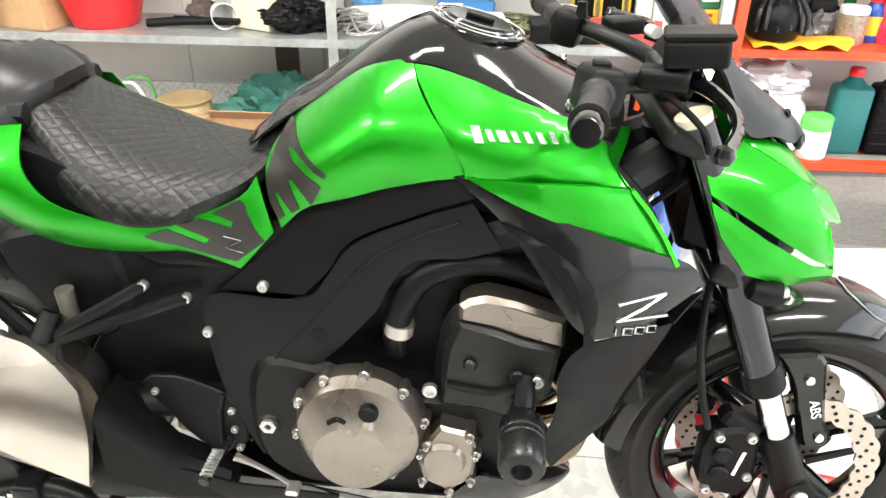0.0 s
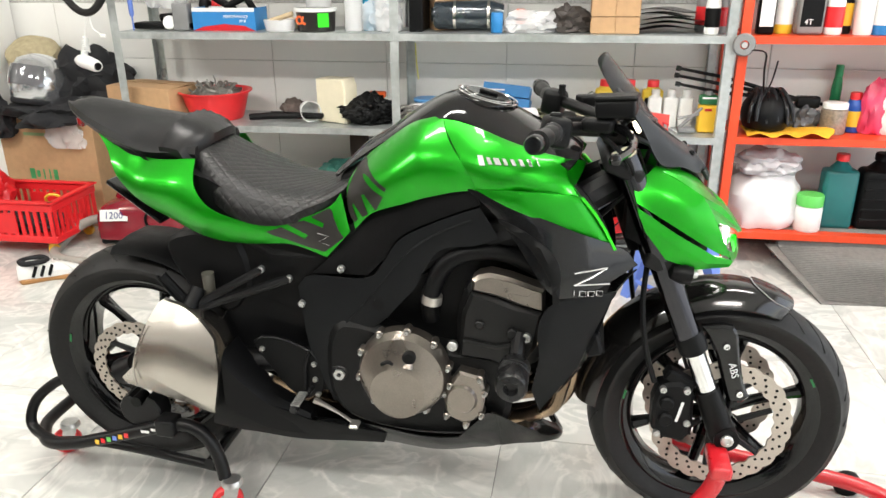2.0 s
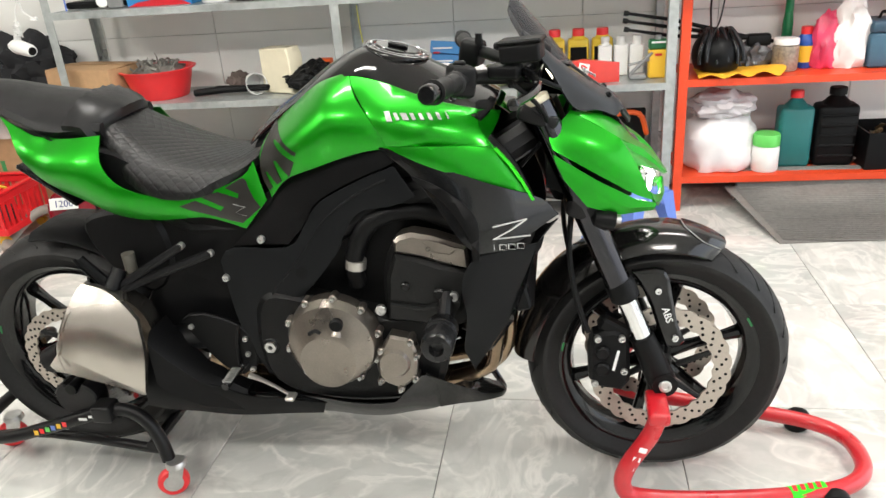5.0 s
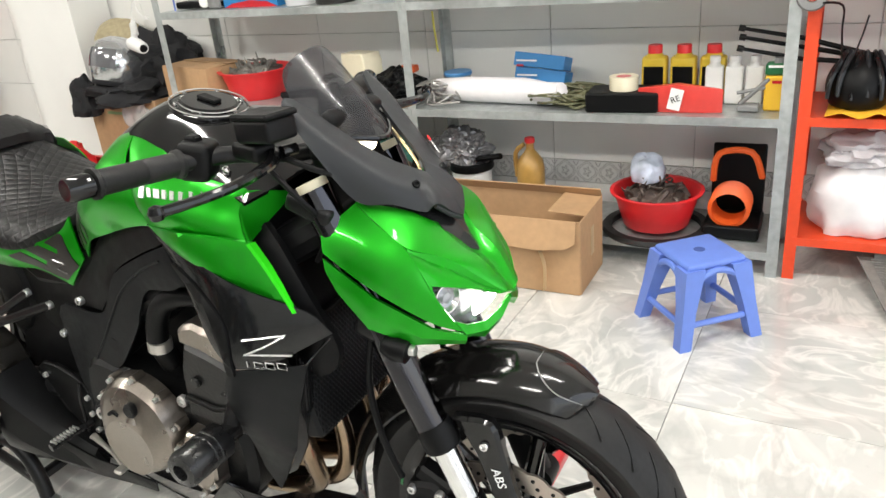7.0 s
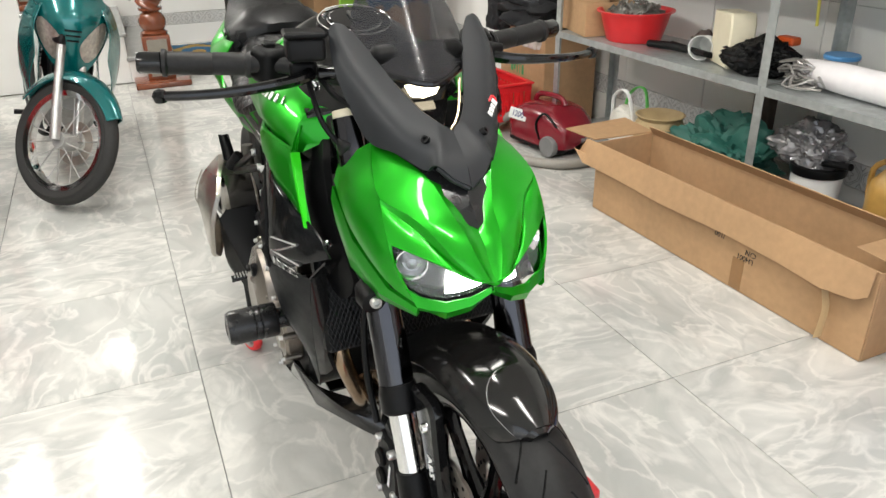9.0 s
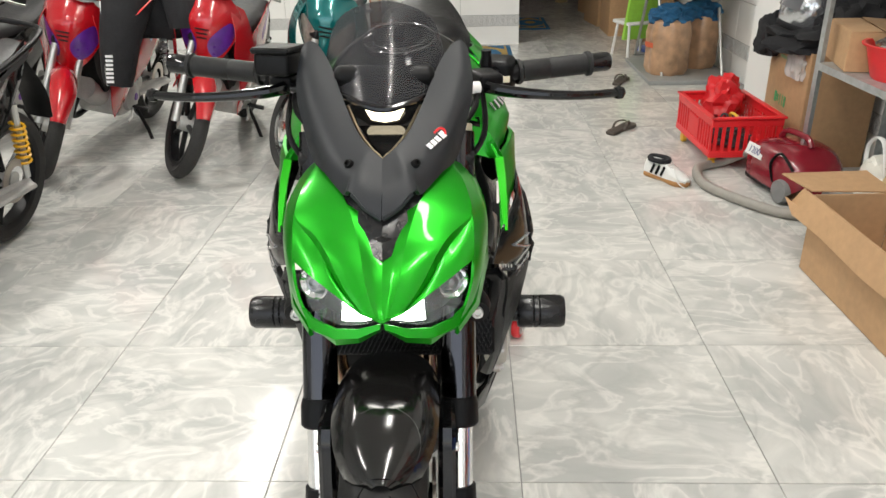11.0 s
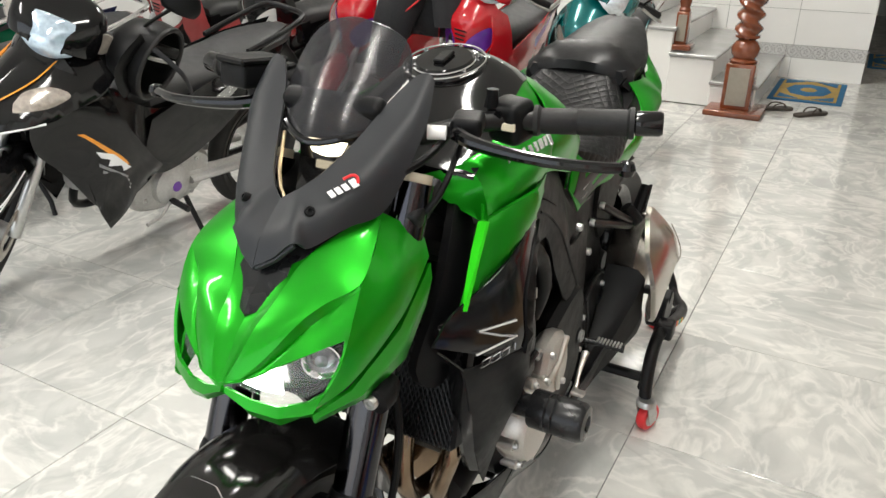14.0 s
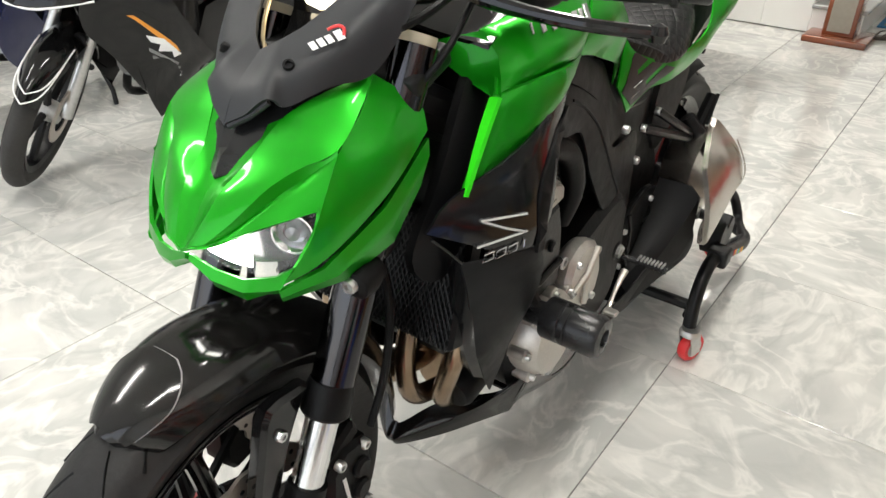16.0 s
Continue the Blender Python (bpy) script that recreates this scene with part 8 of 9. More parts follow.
part("lamp_recess", G().loft([[(.555, -.003, .928), (.555, .003, .928), (.555, 0, .922)], [(.492, -.040, .954), (.492, .040, .954), (.500, 0, .925)], [(.470, -.052, .990), (.470, .052, .990), (.460, 0, .93)]]), GLOSSBLACK, bike)
part("parking_lamp", G().prism([(-.029, .979), (.029, .979), (.020, .963), (0, .959), (-.020, .963)], .482, .494, FRONT, .003), PARKGLOW, bike, "lit parking lamp strip")
# added gold tubes: the parking lamp's warm light on the screen's inner edges
LITEDGE = mat("warm_lit_edge", (.42, .34, .22), .3, 1.0, .05, 0, 60)
for s in (-1, 1):
    part("recess_trim", G().tube([(x - .004, s * max(0, y - .003), z - .001) for x, y, z in SI[:6]], .0026, 6, 3), LITEDGE, bike, "screen edge with the lamp's warm light put into its colour")

FRONT_END = {"fork_leg", "lower_yoke", "upper_yoke", "handlebar", "cable", "instrument_panel", "indicator", "indicator_lens", "indicator_stem", "front_mudguard", "headlamp_cowl", "cowl_lip", "cowl_wing", "headlamp", "cowl_back",
             "fly_screen", "beak", "wind_shield", "shield_rim", "lamp_recess", "parking_lamp", "recess_trim"}
for ob in steered + [o for o in bike.children if o.name.split(".")[0] in FRONT_END]:
    ob.matrix_basis = STEER

# ---- paddock stands ----
STICKERS = [REDPLASTIC, YELLOW, BLUEPLASTIC, GREENPLASTIC]
rs = thing("rear_paddock_stand", "black tubular rear paddock stand on red castors", "paddock stand")
across = lambda y: .84 * y + .042
half = [(-.452, -.262, .095), (-.462, -.258, .145), (-.485, -.256, .20), (-.525, -.256, .232), (-.58, -.256, .232), (-.65, -.256, .210), (-.75, -.255, .176), (-.88, -.25, .136), (-.96, -.23, .122), (-1.01, -.17, .115), (-1.04, -.09, .11)]
part("frame", G().tube([(x, across(y), z) for x, y, z in half + [(a, -q, c) for a, q, c in half[::-1]]], .0165, 14, 6), BLACKMETAL, rs)
half = [(-.93, -.24, .128), (-1.02, -.19, .125), (-1.045, -.17, .15), (-1.03, -.15, .20), (-.98, -.13, .245), (-.93, -.10, .268)]
part("handle", G().tube([(x, across(y), z) for x, y, z in half + [(a, -q, c) for a, q, c in half[::-1]]], .014, 12, 6), BLACKMETAL, rs)
for s in (-1, 1):
    part("lower_rail", G().tube([(-.93, across(s * .235), .128), (-.80, across(s * .20), .118), (-.47, across(s * .245), .112)], .0125, 12, 4), BLACKMETAL, rs)
part("cross_tube", G().tube([(-.49, across(-.26), .13), (-.49, across(.26), .13)], .014, 10), BLACKMETAL, rs)
for s in (-1, 1):
    part("hook_plate", G().prism(dense([(-.70, .22), (-.62, .215), (-.61, .27), (-.64, .30), (-.66, .275), (-.69, .30), (-.72, .27)], .02), across(s * .19), across(s * .25), (lambda a, b, c: (a, c, b)), .004), BLACKMETAL, rs)
    part("hook_clamp", G().box(-.585, across(s * .262), .235, .05, .05, .045, .007), BLACKMETAL, rs)
    for k in range(6):
        x = -.70 - k * .017
        part("sticker", G().box(x, across(s * .2752), .196 + (x + .70) * .34, .011, .0012, .013, 0, None), STICKERS[k % 4], rs)
    for k in range(2):
        part("print_bar", G().box(-.645 + k * .028, across(s * .2754), .214 + k * .008, .022, .0012, .007), WHITEPRINT, rs)


def castor(x, y, z0, parent, turn=0):
    m = Matrix.Translation((x, y, 0)) @ pose(0, 0, 0, 0, 0, turn)
    c = part("castor", G().lathe([(.0001, -.013), (.012, -.013), (.034, -.012), (.038, -.006), (.038, .006), (.034, .012), (.012, .013), (.0001, .013)], m @ Matrix.Translation((-.015, 0, .042)) @ pose(0, 0, 0, 90, 0, 0), 28), CASTER, parent, "red castor wheel")
    part("castor_hub", G().lathe([(.0001, -.015), (.022, -.0145), (.024, -.013), (.024, .013), (.022, .0145), (.0001, .015)], m @ Matrix.Translation((-.015, 0, .042)) @ pose(0, 0, 0, 90, 0, 0), 20), ZINC, c)
    g = G().lathe([(.0001, .1), (.022, .1), (.026, .092), (.026, .085), (.0001, .085)], None, 20)
    for s in (-1, 1):
        g.prism([(-.03, .03), (.0, .03), (.018, .088), (-.018, .088)], s * .0165, s * .019)
    part("castor_fork", g.moved(m), ZINC, c)
    return c


castor(-.43, -.186, .1, rs, 25)
castor(-.44, .27, .1, rs, -20)
castor(-.98, .17, .1, rs, 60)
castor(-.99, -.03, .1, rs, 30)
fs_ = thing("front_paddock_stand", "red tubular front stand under the fork feet", "paddock stand")
half = [(.705, -.20, .288), (.690, -.205, .24), (.645, -.21, .16), (.637, -.21, .105), (.67, -.205, .075), (.80, -.19, .06), (1.0, -.155, .052), (1.13, -.115, .05), (1.19, -.05, .05)]
part("frame", G().tube(half + [(x, -y, z) for x, y, z in half[::-1]], .019, 14, 6), RED, fs_)
for s in (-1, 1):
    part("fork_adapter", G().box(.706, s * .17, .286, .045, .10, .03, .008), RED, fs_)
    part("adapter_pin", G().tube([(.708, s * .135, .265), (.708, s * .135, .30)], .012, 10), SATINBLACK, fs_)
    part("rear_roller", G().lathe([(.0001, -.016), (.03, -.016), (.034, -.01), (.034, .01), (.03, .016), (.0001, .016)], Matrix.Translation((.69, s * .215, .034)) @ pose(0, 0, 0, 90, 0, 0), 20), SATINBLACK, fs_)
    for k in range(3):
        part("print_bar", G().box(.674 - k * .012, s * .2255, .215 - k * .024, .016, .002, .012, 0, pose(0, 0, 0, 0, 15, 0)), WHITEPRINT, fs_)
    part("front_foot", G().lathe([(.0001, -.014), (.03, -.014), (.034, -.008), (.034, .008), (.03, .014), (.0001, .014)], Matrix.Translation((1.10, s * .15, .034)) @ pose(0, 0, 0, 90, 0, 0), 20), SATINBLACK, fs_)
part("green_tape", G().tube([(1.08, -.1305, .0515), (1.0, -.1555, .0525)], .0198, 14), LIME, fs_)
for k in range(4):
    part("print_bar", G().box(1.065 - k * .018, -.136 - k * .0055, .071, .01, .016, .003), REDPLASTIC, fs_)

# ---- parked underbone motorbikes; x forward, origin on the floor between the wheels ----
LEFT = lambda a, b, c: (a, c, b)
TYRE2 = mat("worn_tyre_rubber", (.022, .021, .02), .75, 0, .25, .3, 90)
TEAL = mat("teal_metallic_paint", (.0, .13, .13), .2, .4, .05, 0, 300, coat=.8)
BIKERED = mat("glossy_red_bodywork", (.46, .006, .012), .2, 0, .05, 0, 60, coat=.6)
PURPLE = mat("purple_decal", (.12, .02, .3), .3, 0, .4, 0, 20, coat=.5)
PINKRED = mat("dusky_red_bodywork", (.35, .06, .06), .25, 0, .08, 0, 60, coat=.6)
NAVY = mat("navy_blue_paint", (.01, .014, .07), .2, .2, .1, 0, 80, coat=.8)
SIDEGREEN = mat("deep_green_paint", (.0, .12, .05), .22, .2, .1, 0, 80, coat=.8)
WHITEPAINT = mat("white_bodywork", (.7, .7, .68), .25, 0, .05, 0, 60, coat=.6)
SCOOTSEAT = mat("grained_black_seat", (.024, .024, .025), .5, 0, .1, .3, 300)
HEADGLASS = mat("headlamp_reflector", (.62, .66, .7), .12, .6, .35, .3, 60, coat=1)
AMBER = mat("clear_indicator", (.34, .30, .26), .15, .3, .5, .2, 60, coat=1)
AMBERSTRIPE = mat("amber_stripe_decal", (.75, .28, .02), .3, 0, .05, 0, 30, coat=.4)
TAILRED = mat("dark_red_tail_lens", (.16, .008, .008), .15, 0, .1, 0, 30, coat=.6)
YELLOWSPRING = mat("yellow_spring", (.7, .38, .01), .35)
CASTGREY = mat("cast_aluminium", (.46, .455, .44), .42, .45, .15, .2, 120)


def motorbike(label, body, fender, accent, at, spring=CHROME, stripe=None, tint=None, wire=False, steer=30, sport=False):
    t = thing("motorbike", label, "motorbike", at, "parked motorbikes")
    rake = Vector((-.44, 0, .9)).normalized()
    S = Matrix.Translation((.47, 0, .70)) @ Matrix.Rotation(radians(steer), 4, rake) @ Matrix.Translation((-.47, 0, -.70))
    sp = lambda name, g, material, parent, label="", sharp=35: part(name, g.moved(S), material, parent, label, sharp)
    for x, wd, r in ((.62, .075, .285), (-.62, .09, .285)):
        wp = sp if x > 0 else part
        a = axis((x, 0, r), (0, 1, 0))
        w = wp("wheel", G().lathe([(.0001, -.045), (.035, -.045), (.04, 0), (.035, .045), (.0001, .045)], a, 20), CASTGREY, t)
        wp("tyre", G().lathe(tyre_profile(r, wd, .218), a, 56), TYRE2, w)
        wp("rim", G().lathe([(.2, -wd * .3), (.222, -wd * .38), (.222, -wd * .3), (.21, 0), (.222, wd * .3), (.222, wd * .38), (.2, wd * .3), (.196, 0), (.2, -wd * .3)], a, 48), CHROME if wire else BLACKMETAL, w)
        n = 18 if wire else 5
        for k in range(n):
            u = k * math.tau / n
            d = Vector((math.cos(u), 0, math.sin(u)))
            c = Vector((x, 0, r))
            s = (.03 if k % 2 else -.03) if wire else 0
            wp("spoke", G().tube([c + d * .035 + Vector((0, s, 0)), c + d * .2], .0025 if wire else .014, 6), ZINC if wire else BLACKMETAL, w)
        wp("brake_disc", G().lathe([(.06, -.002), (.1, -.002), (.1, .002), (.06, .002), (.06, -.002)], axis((x, .05, r), (0, 1, 0)), 32), STEELDISC, w)
    for s in (-1, 1):
        sp("fork_leg", G().tube([(.62, s * .062, .285), (.57, s * .062, .42), (.46, s * .062, .74)], [.022, .021, .015], 12), ZINC, t)
        sp("mirror_stem", G().tube([(.36, s * .2, 1.0), (.38, s * .24, 1.10), (.35, s * .30, 1.18)], .006, 6, 3), SATINBLACK, t)
        sp("mirror", blob(.06, .13, .09, 3, .0, 1, 3).moved(pose(.34, s * .31, 1.16)), SATINBLACK, t)
    sp("lower_yoke", G().box(.47, 0, .70, .06, .17, .05, .012), BLACKMETAL, t)
    # front mudguard
    a0 = 26 if fender is BIKERED else 38
    vs, fs = [], []
    n, prof = 18, [(.318 - .05 * abs(u) ** 2.4, .062 * u) for u in [-1 + k / 4 for k in range(9)]]
    prof = prof + [(r - .004, h * .95) for r, h in prof[::-1]]
    m = len(prof)
    for i in range(n + 1):
        ang = radians(a0 + (158 - a0) * i / n)
        nar = .55 + .45 * min(1, i / 5)
        vs += [(.62 + r * math.cos(ang), h * nar, .285 + r * math.sin(ang)) for r, h in prof]
    fs = [(i * m + k, i * m + (k + 1) % m, (i + 1) * m + (k + 1) % m, (i + 1) * m + k) for i in range(n) for k in range(m)] + [tuple(range(m)), tuple(range(n * m, n * m + m))[::-1]]
    sp("front_mudguard", G().add(vs, fs), fender, t)
    # apron and leg shields
    apron = [(-.085, .93), (0, .945), (.085, .93), (.155, .84), (.15, .74), (.10, .63), (.04, .56), (0, .545), (-.04, .56), (-.10, .63), (-.15, .74), (-.155, .84)]
    ax = [(0, .945, .47), (0, .8, .545), (0, .65, .52), (0, .545, .48)] + [(s * y, z, x) for s in (-1, 1) for y, z, x in ((.085, .93, .45), (.155, .84, .42), (.15, .74, .42), (.10, .63, .45), (.04, .56, .475), (.08, .8, .525))]
    ap = part("apron", G().sheet(apron, ax, .025, .008, FRONT), body, t, "front apron")
    for k in range(3):
        part("vent_slot", G().box(.548 - k * .004, 0, .76 - k * .022, .008, .07 - .01 * k, .007, .002), SATINBLACK, ap)
    lamp_o = [(.03, .70), (.12, .80), (.14, .74), (.10, .65), (.05, .62)]
    for s in (-1, 1):
        o = [(s * y, z) for y, z in lamp_o]
        part("indicator", G().sheet(o, [(y, z, x + .006) for y, z, x in ax], .02, .006, FRONT), body if sport else accent, ap)
        leg = [(.44, .90, 1), (.48, .80), (.46, .66), (.40, .54), (.34, .36), (.27, .27, 1), (.18, .36), (.17, .46, 1), (.24, .56), (.32, .70), (.36, .86, 1)]
        if sport:
            leg = [(.46, .90, 1), (.55, .76), (.56, .62), (.48, .52), (.39, .39), (.31, .31, 1), (.19, .39), (.11, .47, 1), (.19, .55), (.30, .70), (.36, .86, 1)]
        lw = [(.44, .9, .10), (.47, .78, .155), (.45, .62, .15), (.40, .5, .17), (.33, .34, .16), (.24, .27, .15), (.1, .40, .18), (.24, .5, .205), (.33, .68, .21), (.36, .86, .16)]
        to = RS if s < 0 else LEFT
        lg = part("leg_shield", G().sheet(leg, lw, .025, .006, to), body, t)
        if stripe is not None:
            part("stripe_decal", G().sheet([(.44, .66, 1), (.42, .66), (.30, .56), (.27, .52, 1), (.31, .545), (.40, .63)], [(a, b, c + .002) for a, b, c in lw], .02, .002, to), stripe, lg)
            part("white_decal", G().sheet([(.385, .59, 1), (.33, .575, 1), (.265, .51, 1), (.29, .50, 1), (.30, .525, 1), (.345, .53, 1), (.34, .555, 1), (.37, .565, 1)], [(a, b, c + .004) for a, b, c in lw], .015, .003, to), WHITEPRINT, lg)
            for q in range(3):
                part("grey_stripe", G().sheet([(.375 - q * .012, .545 - q * .028, 1), (.27 - q * .01, .475 - q * .02, 1), (.272 - q * .01, .465 - q * .02, 1), (.375 - q * .012, .532 - q * .028, 1)], [(a, b, c + .003) for a, b, c in lw], .015, .002, to), GREYPLASTIC, lg)
            part("lettering_bar", G().sheet([(.335, .462, 1), (.255, .405, 1), (.252, .420, 1), (.330, .478, 1)], [(a, b, c + .005) for a, b, c in lw], .015, .003, to), WHITEPRINT, lg)
        # side bodywork under the seat
        side = [(.10, .62, 1), (-.1, .70), (-.45, .80), (-.72, .86, 1), (-.66, .76), (-.42, .62), (-.15, .46), (.05, .40), (.16, .44, 1)]
        sw_ = [(.1, .62, .13), (-.45, .8, .12), (-.72, .86, .06), (-.42, .62, .14), (-.15, .46, .15), (.16, .44, .14), (-.1, .6, .15)]
        sb = part("side_panel", G().sheet(side, sw_, .03, .006, to), body, t)
        if stripe is not None or accent is PURPLE:
            part("side_decal", G().sheet([(-.2, .66, 1), (-.52, .79, 1), (-.45, .74, 1), (-.22, .61, 1)], [(a, b, c + .002) for a, b, c in sw_], .03, .002, to), accent if stripe is None else SILVERPRINT, sb)
        part("rear_shock", G().tube([(-.58, s * .12, .33), (-.50, s * .12, .66)], .014, 8), ZINC, t)
        g = G()
        pts = []
        for q in range(85):
            u = q / 84
            c = Vector((-.565, s * .12, .40)).lerp(Vector((-.52, s * .12, .58)), u)
            pts.append(c + Vector((.026 * math.cos(u * 44), .026 * math.sin(u * 44), 0)))
        part("spring", g.tube(pts, .006, 5), spring, t)
        part("swingarm", G().tube([(-.05, s * .09, .33), (-.62, s * .10, .285)], [.026, .02], 10), CASTGREY, t)
        part("footpeg", G().tube([(.02, s * .12, .27), (.02, s * .24, .265)], .013, 8), RUBBER, t)
        part("grab_rail", G().tube([(-.40, s * .12, .80), (-.62, s * .125, .86), (-.76, s * .10, .90), (-.80, 0, .90)], .012, 8, 4), BLACKMETAL if stripe is not None else CHROME, t)
    if sport:
        # pointed nose over the wheel, with clear indicators and pale lip
        no = [(.73, 0), (.68, .08), (.54, .175), (.38, .205), (.28, .18, 1), (.28, -.18, 1), (.38, -.205), (.54, -.175), (.68, -.08)]
        nz = [(.73, 0, .70), (.66, 0, .775), (.52, 0, .885), (.38, 0, .965)] + [(x, s * y, z) for s in (-1, 1) for x, y, z in ((.68, .08, .70), (.54, .175, .735), (.38, .205, .80), (.28, .18, .87), (.52, .09, .845), (.40, .10, .92))]
        ns = part("nose_fairing", G().sheet(no, nz, .022, .010, TOP), body, t, "pointed gloss black nose fairing")
        for s in (-1, 1):
            part("indicator", G().sheet([(.61, s * .10), (.53, s * .155), (.46, s * .172), (.50, s * .13), (.57, s * .09)], [(a, b, c + .006) for a, b, c in nz], .02, .008, TOP), AMBER, ns, "clear indicator lens")
            part("nose_line", G().tube([(.732, s * .004, .690), (.68, s * .083, .690), (.55, s * .170, .726)], .004, 6, 4), WHITEPRINT, ns)
            part("orange_line", G().tube([(.62, s * .06, .782), (.52, s * .10, .845), (.40, s * .10, .928)], .005, 6, 4, False, .4), stripe, ns)
            fend = [(38, 0), (44, .04), (56, .058), (80, .062)]
            for off in (0, .011):
                sp("mudguard_line", G().tube([(.62 + (.3205 - .05 * abs(h / .062) ** 2.4 * .55 - off * .5) * math.cos(radians(a + off * 500)), s * h * .86, .285 + (.3205 - .05 * abs(h / .062) ** 2.4 * .55) * math.sin(radians(a + off * 500))) for a, h in fend], .0025, 5, 4), WHITEPRINT, t)
            part("lower_cowl", G().sheet([(.44, .58, 1), (.30, .50), (.20, .40, 1), (.25, .31), (.31, .25, 1), (.37, .36)], [(.44, .58, .15), (.3, .5, .20), (.14, .4, .17), (.2, .22, .15), (.3, .14, .12), (.36, .3, .16)], .025, .006, RS if s < 0 else LEFT), body, t)
            part("tank_flank", G().sheet([(.34, .82, 1), (.10, .66), (-.06, .66, 1), (.0, .50), (.16, .47, 1), (.30, .56)], [(.34, .82, .13), (.1, .66, .10), (-.06, .66, .13), (0, .44, .15), (.16, .42, .16), (.3, .56, .17)], .025, .006, RS if s < 0 else LEFT), body, t)
    # head unit
    sp("handlebar", G().tube([(.30, -.33, 1.0), (.36, -.2, 1.01), (.40, 0, .99), (.36, .2, 1.01), (.30, .33, 1.0)], .012, 10, 4), BLACKMETAL, t)
    for s in (-1, 1):
        sp("grip", G().tube([(.335, s * .24, 1.005), (.30, s * .345, 1.0)], .018, 12), RUBBER, t)
        sp("lever", G().tube([(.39, s * .2, 1.0), (.385, s * .27, .99), (.34, s * .35, .985)], .007, 8, 3), ZINC, t)
    head = [(.32, 1.075, .10, .97), (.38, 1.09, .13, .955), (.45, 1.06, .135, .95), (.50, 1.02, .10, .955), (.525, .99, .05, .965)]
    hc = sp("head_cowl", G().loft(seat_rings(head)), body, t)
    hl_o = [(-.10, 1.03), (0, 1.045), (.10, 1.03), (.125, .985), (.07, .945), (0, .925), (-.07, .945), (-.125, .985)]
    sp("headlamp", G().sheet(hl_o, [(0, 1.045, .495), (0, .925, .53), (0, .98, .545), (.1, 1.03, .46), (-.1, 1.03, .46), (.125, .985, .46), (-.125, .985, .46), (.07, .945, .51), (-.07, .945, .51)], .018, .02, FRONT), HEADGLASS if tint is None else tint, hc, "clear headlamp")
    for s in (-1, 1):
        sp("turn_lamp", G().sheet([(s * .125, 1.03), (s * .165, 1.01), (s * .16, .97), (s * .13, .965)], [(s * .125, 1.03, .45), (s * .165, 1.01, .41), (s * .16, .97, .42), (s * .13, .965, .46)], .018, .015, FRONT), AMBER, hc)
    part("neck_tunnel", G().loft([[(x, w * c, zc + h * s2) for c, s2 in ((1, -.7), (.9, .5), (.4, 1), (-.4, 1), (-.9, .5), (-1, -.7))] for x, w, zc, h in ((.42, .07, .85, .12), (.34, .08, .62, .14), (.24, .085, .48, .12), (.10, .10, .50, .10), (.0, .12, .58, .10))]), SATINBLACK, t)
    part("seat", G().loft(seat_rings([(.14, .70, .07, .63), (.06, .745, .10, .66), (-.12, .76, .125, .69), (-.32, .785, .13, .73), (-.5, .825, .125, .78), (-.66, .84, .10, .80), (-.74, .845, .06, .82)])), SCOOTSEAT, t, "black seat", 50)
    part("under_body", G().loft([[(x, -w, zb), (x, -w, zt), (x, w, zt), (x, w, zb)] for x, w, zb, zt in ((.16, .09, .40, .66), (-.2, .11, .46, .74), (-.5, .10, .60, .80), (-.72, .05, .76, .84))]), SATINBLACK, t)
    part("tail_lamp", G().box(-.765, 0, .815, .04, .12, .04, .012), TAILRED, t)
    part("rear_mudguard", G().tube([(-.70, 0, .78), (-.86, 0, .62), (-.92, 0, .48)], [.07, .065, .06], 8, 4, False, .25), SATINBLACK, t)
    part("crankcase", G().prism(dense([(-.18, .42), (.06, .44), (.17, .37), (.16, .25), (.0, .21), (-.15, .24), (-.22, .33)], .03), -.11, .11, RS, .015), CASTGREY, t, "grey engine case")
    part("cylinder", G().tube([(.17, 0, .36), (.33, 0, .43)], [.075, .065], 14), CASTGREY, t)
    for s in (-1, 1):
        for bx, bz in ((-.14, .39), (.08, .40), (.12, .28), (-.12, .25)):
            bolt(t, bx, s * .111, bz, (0, s, 0), .010, ZINC)
        cv_ = part("engine_cover", G().lathe([(.0001, .05), (.045, .05), (.06, .042), (.085, .03), (.09, 0), (.0001, 0)], axis((.0, s * .105, .325), (0, s, 0)), 28), CASTGREY, t)
        part("cover_badge", G().lathe([(.0001, .054), (.02, .054), (.022, .05), (.0001, .05)], axis((.0, s * .105, .325), (0, s, 0)), 16), PURPLE, cv_)
    part("exhaust", G().tube([(.30, -.04, .38), (.27, -.09, .24), (.05, -.13, .20), (-.25, -.15, .26), (-.75, -.17, .36)], [.016, .016, .018, .04, .045], 14, 4), SATINBLACK, t)
    part("chain_case", G().tube([(-.1, .11, .31), (-.6, .115, .285)], .035, 10, 0, False, .5), CASTGREY, t)
    part("side_stand", G().tube([(-.08, .12, .24), (-.11, .19, .10), (-.10, .235, .012), (-.06, .25, .006)], .011, 8), BLACKMETAL, t)
    part("kick_lever", G().tube([(-.02, .13, .28), (.1, .17, .23), (.17, .18, .225)], .008, 8), ZINC, t)
    return t


def parked(x, y, yaw=0, lean=-12):
    """By the front wheel's contact point."""
    c, s = math.cos(radians(yaw)), math.sin(radians(yaw))
    return pose(x - .60 * c, y - .60 * s, .0045, lean, 0, yaw) @ Matrix.Scale(.965, 4)


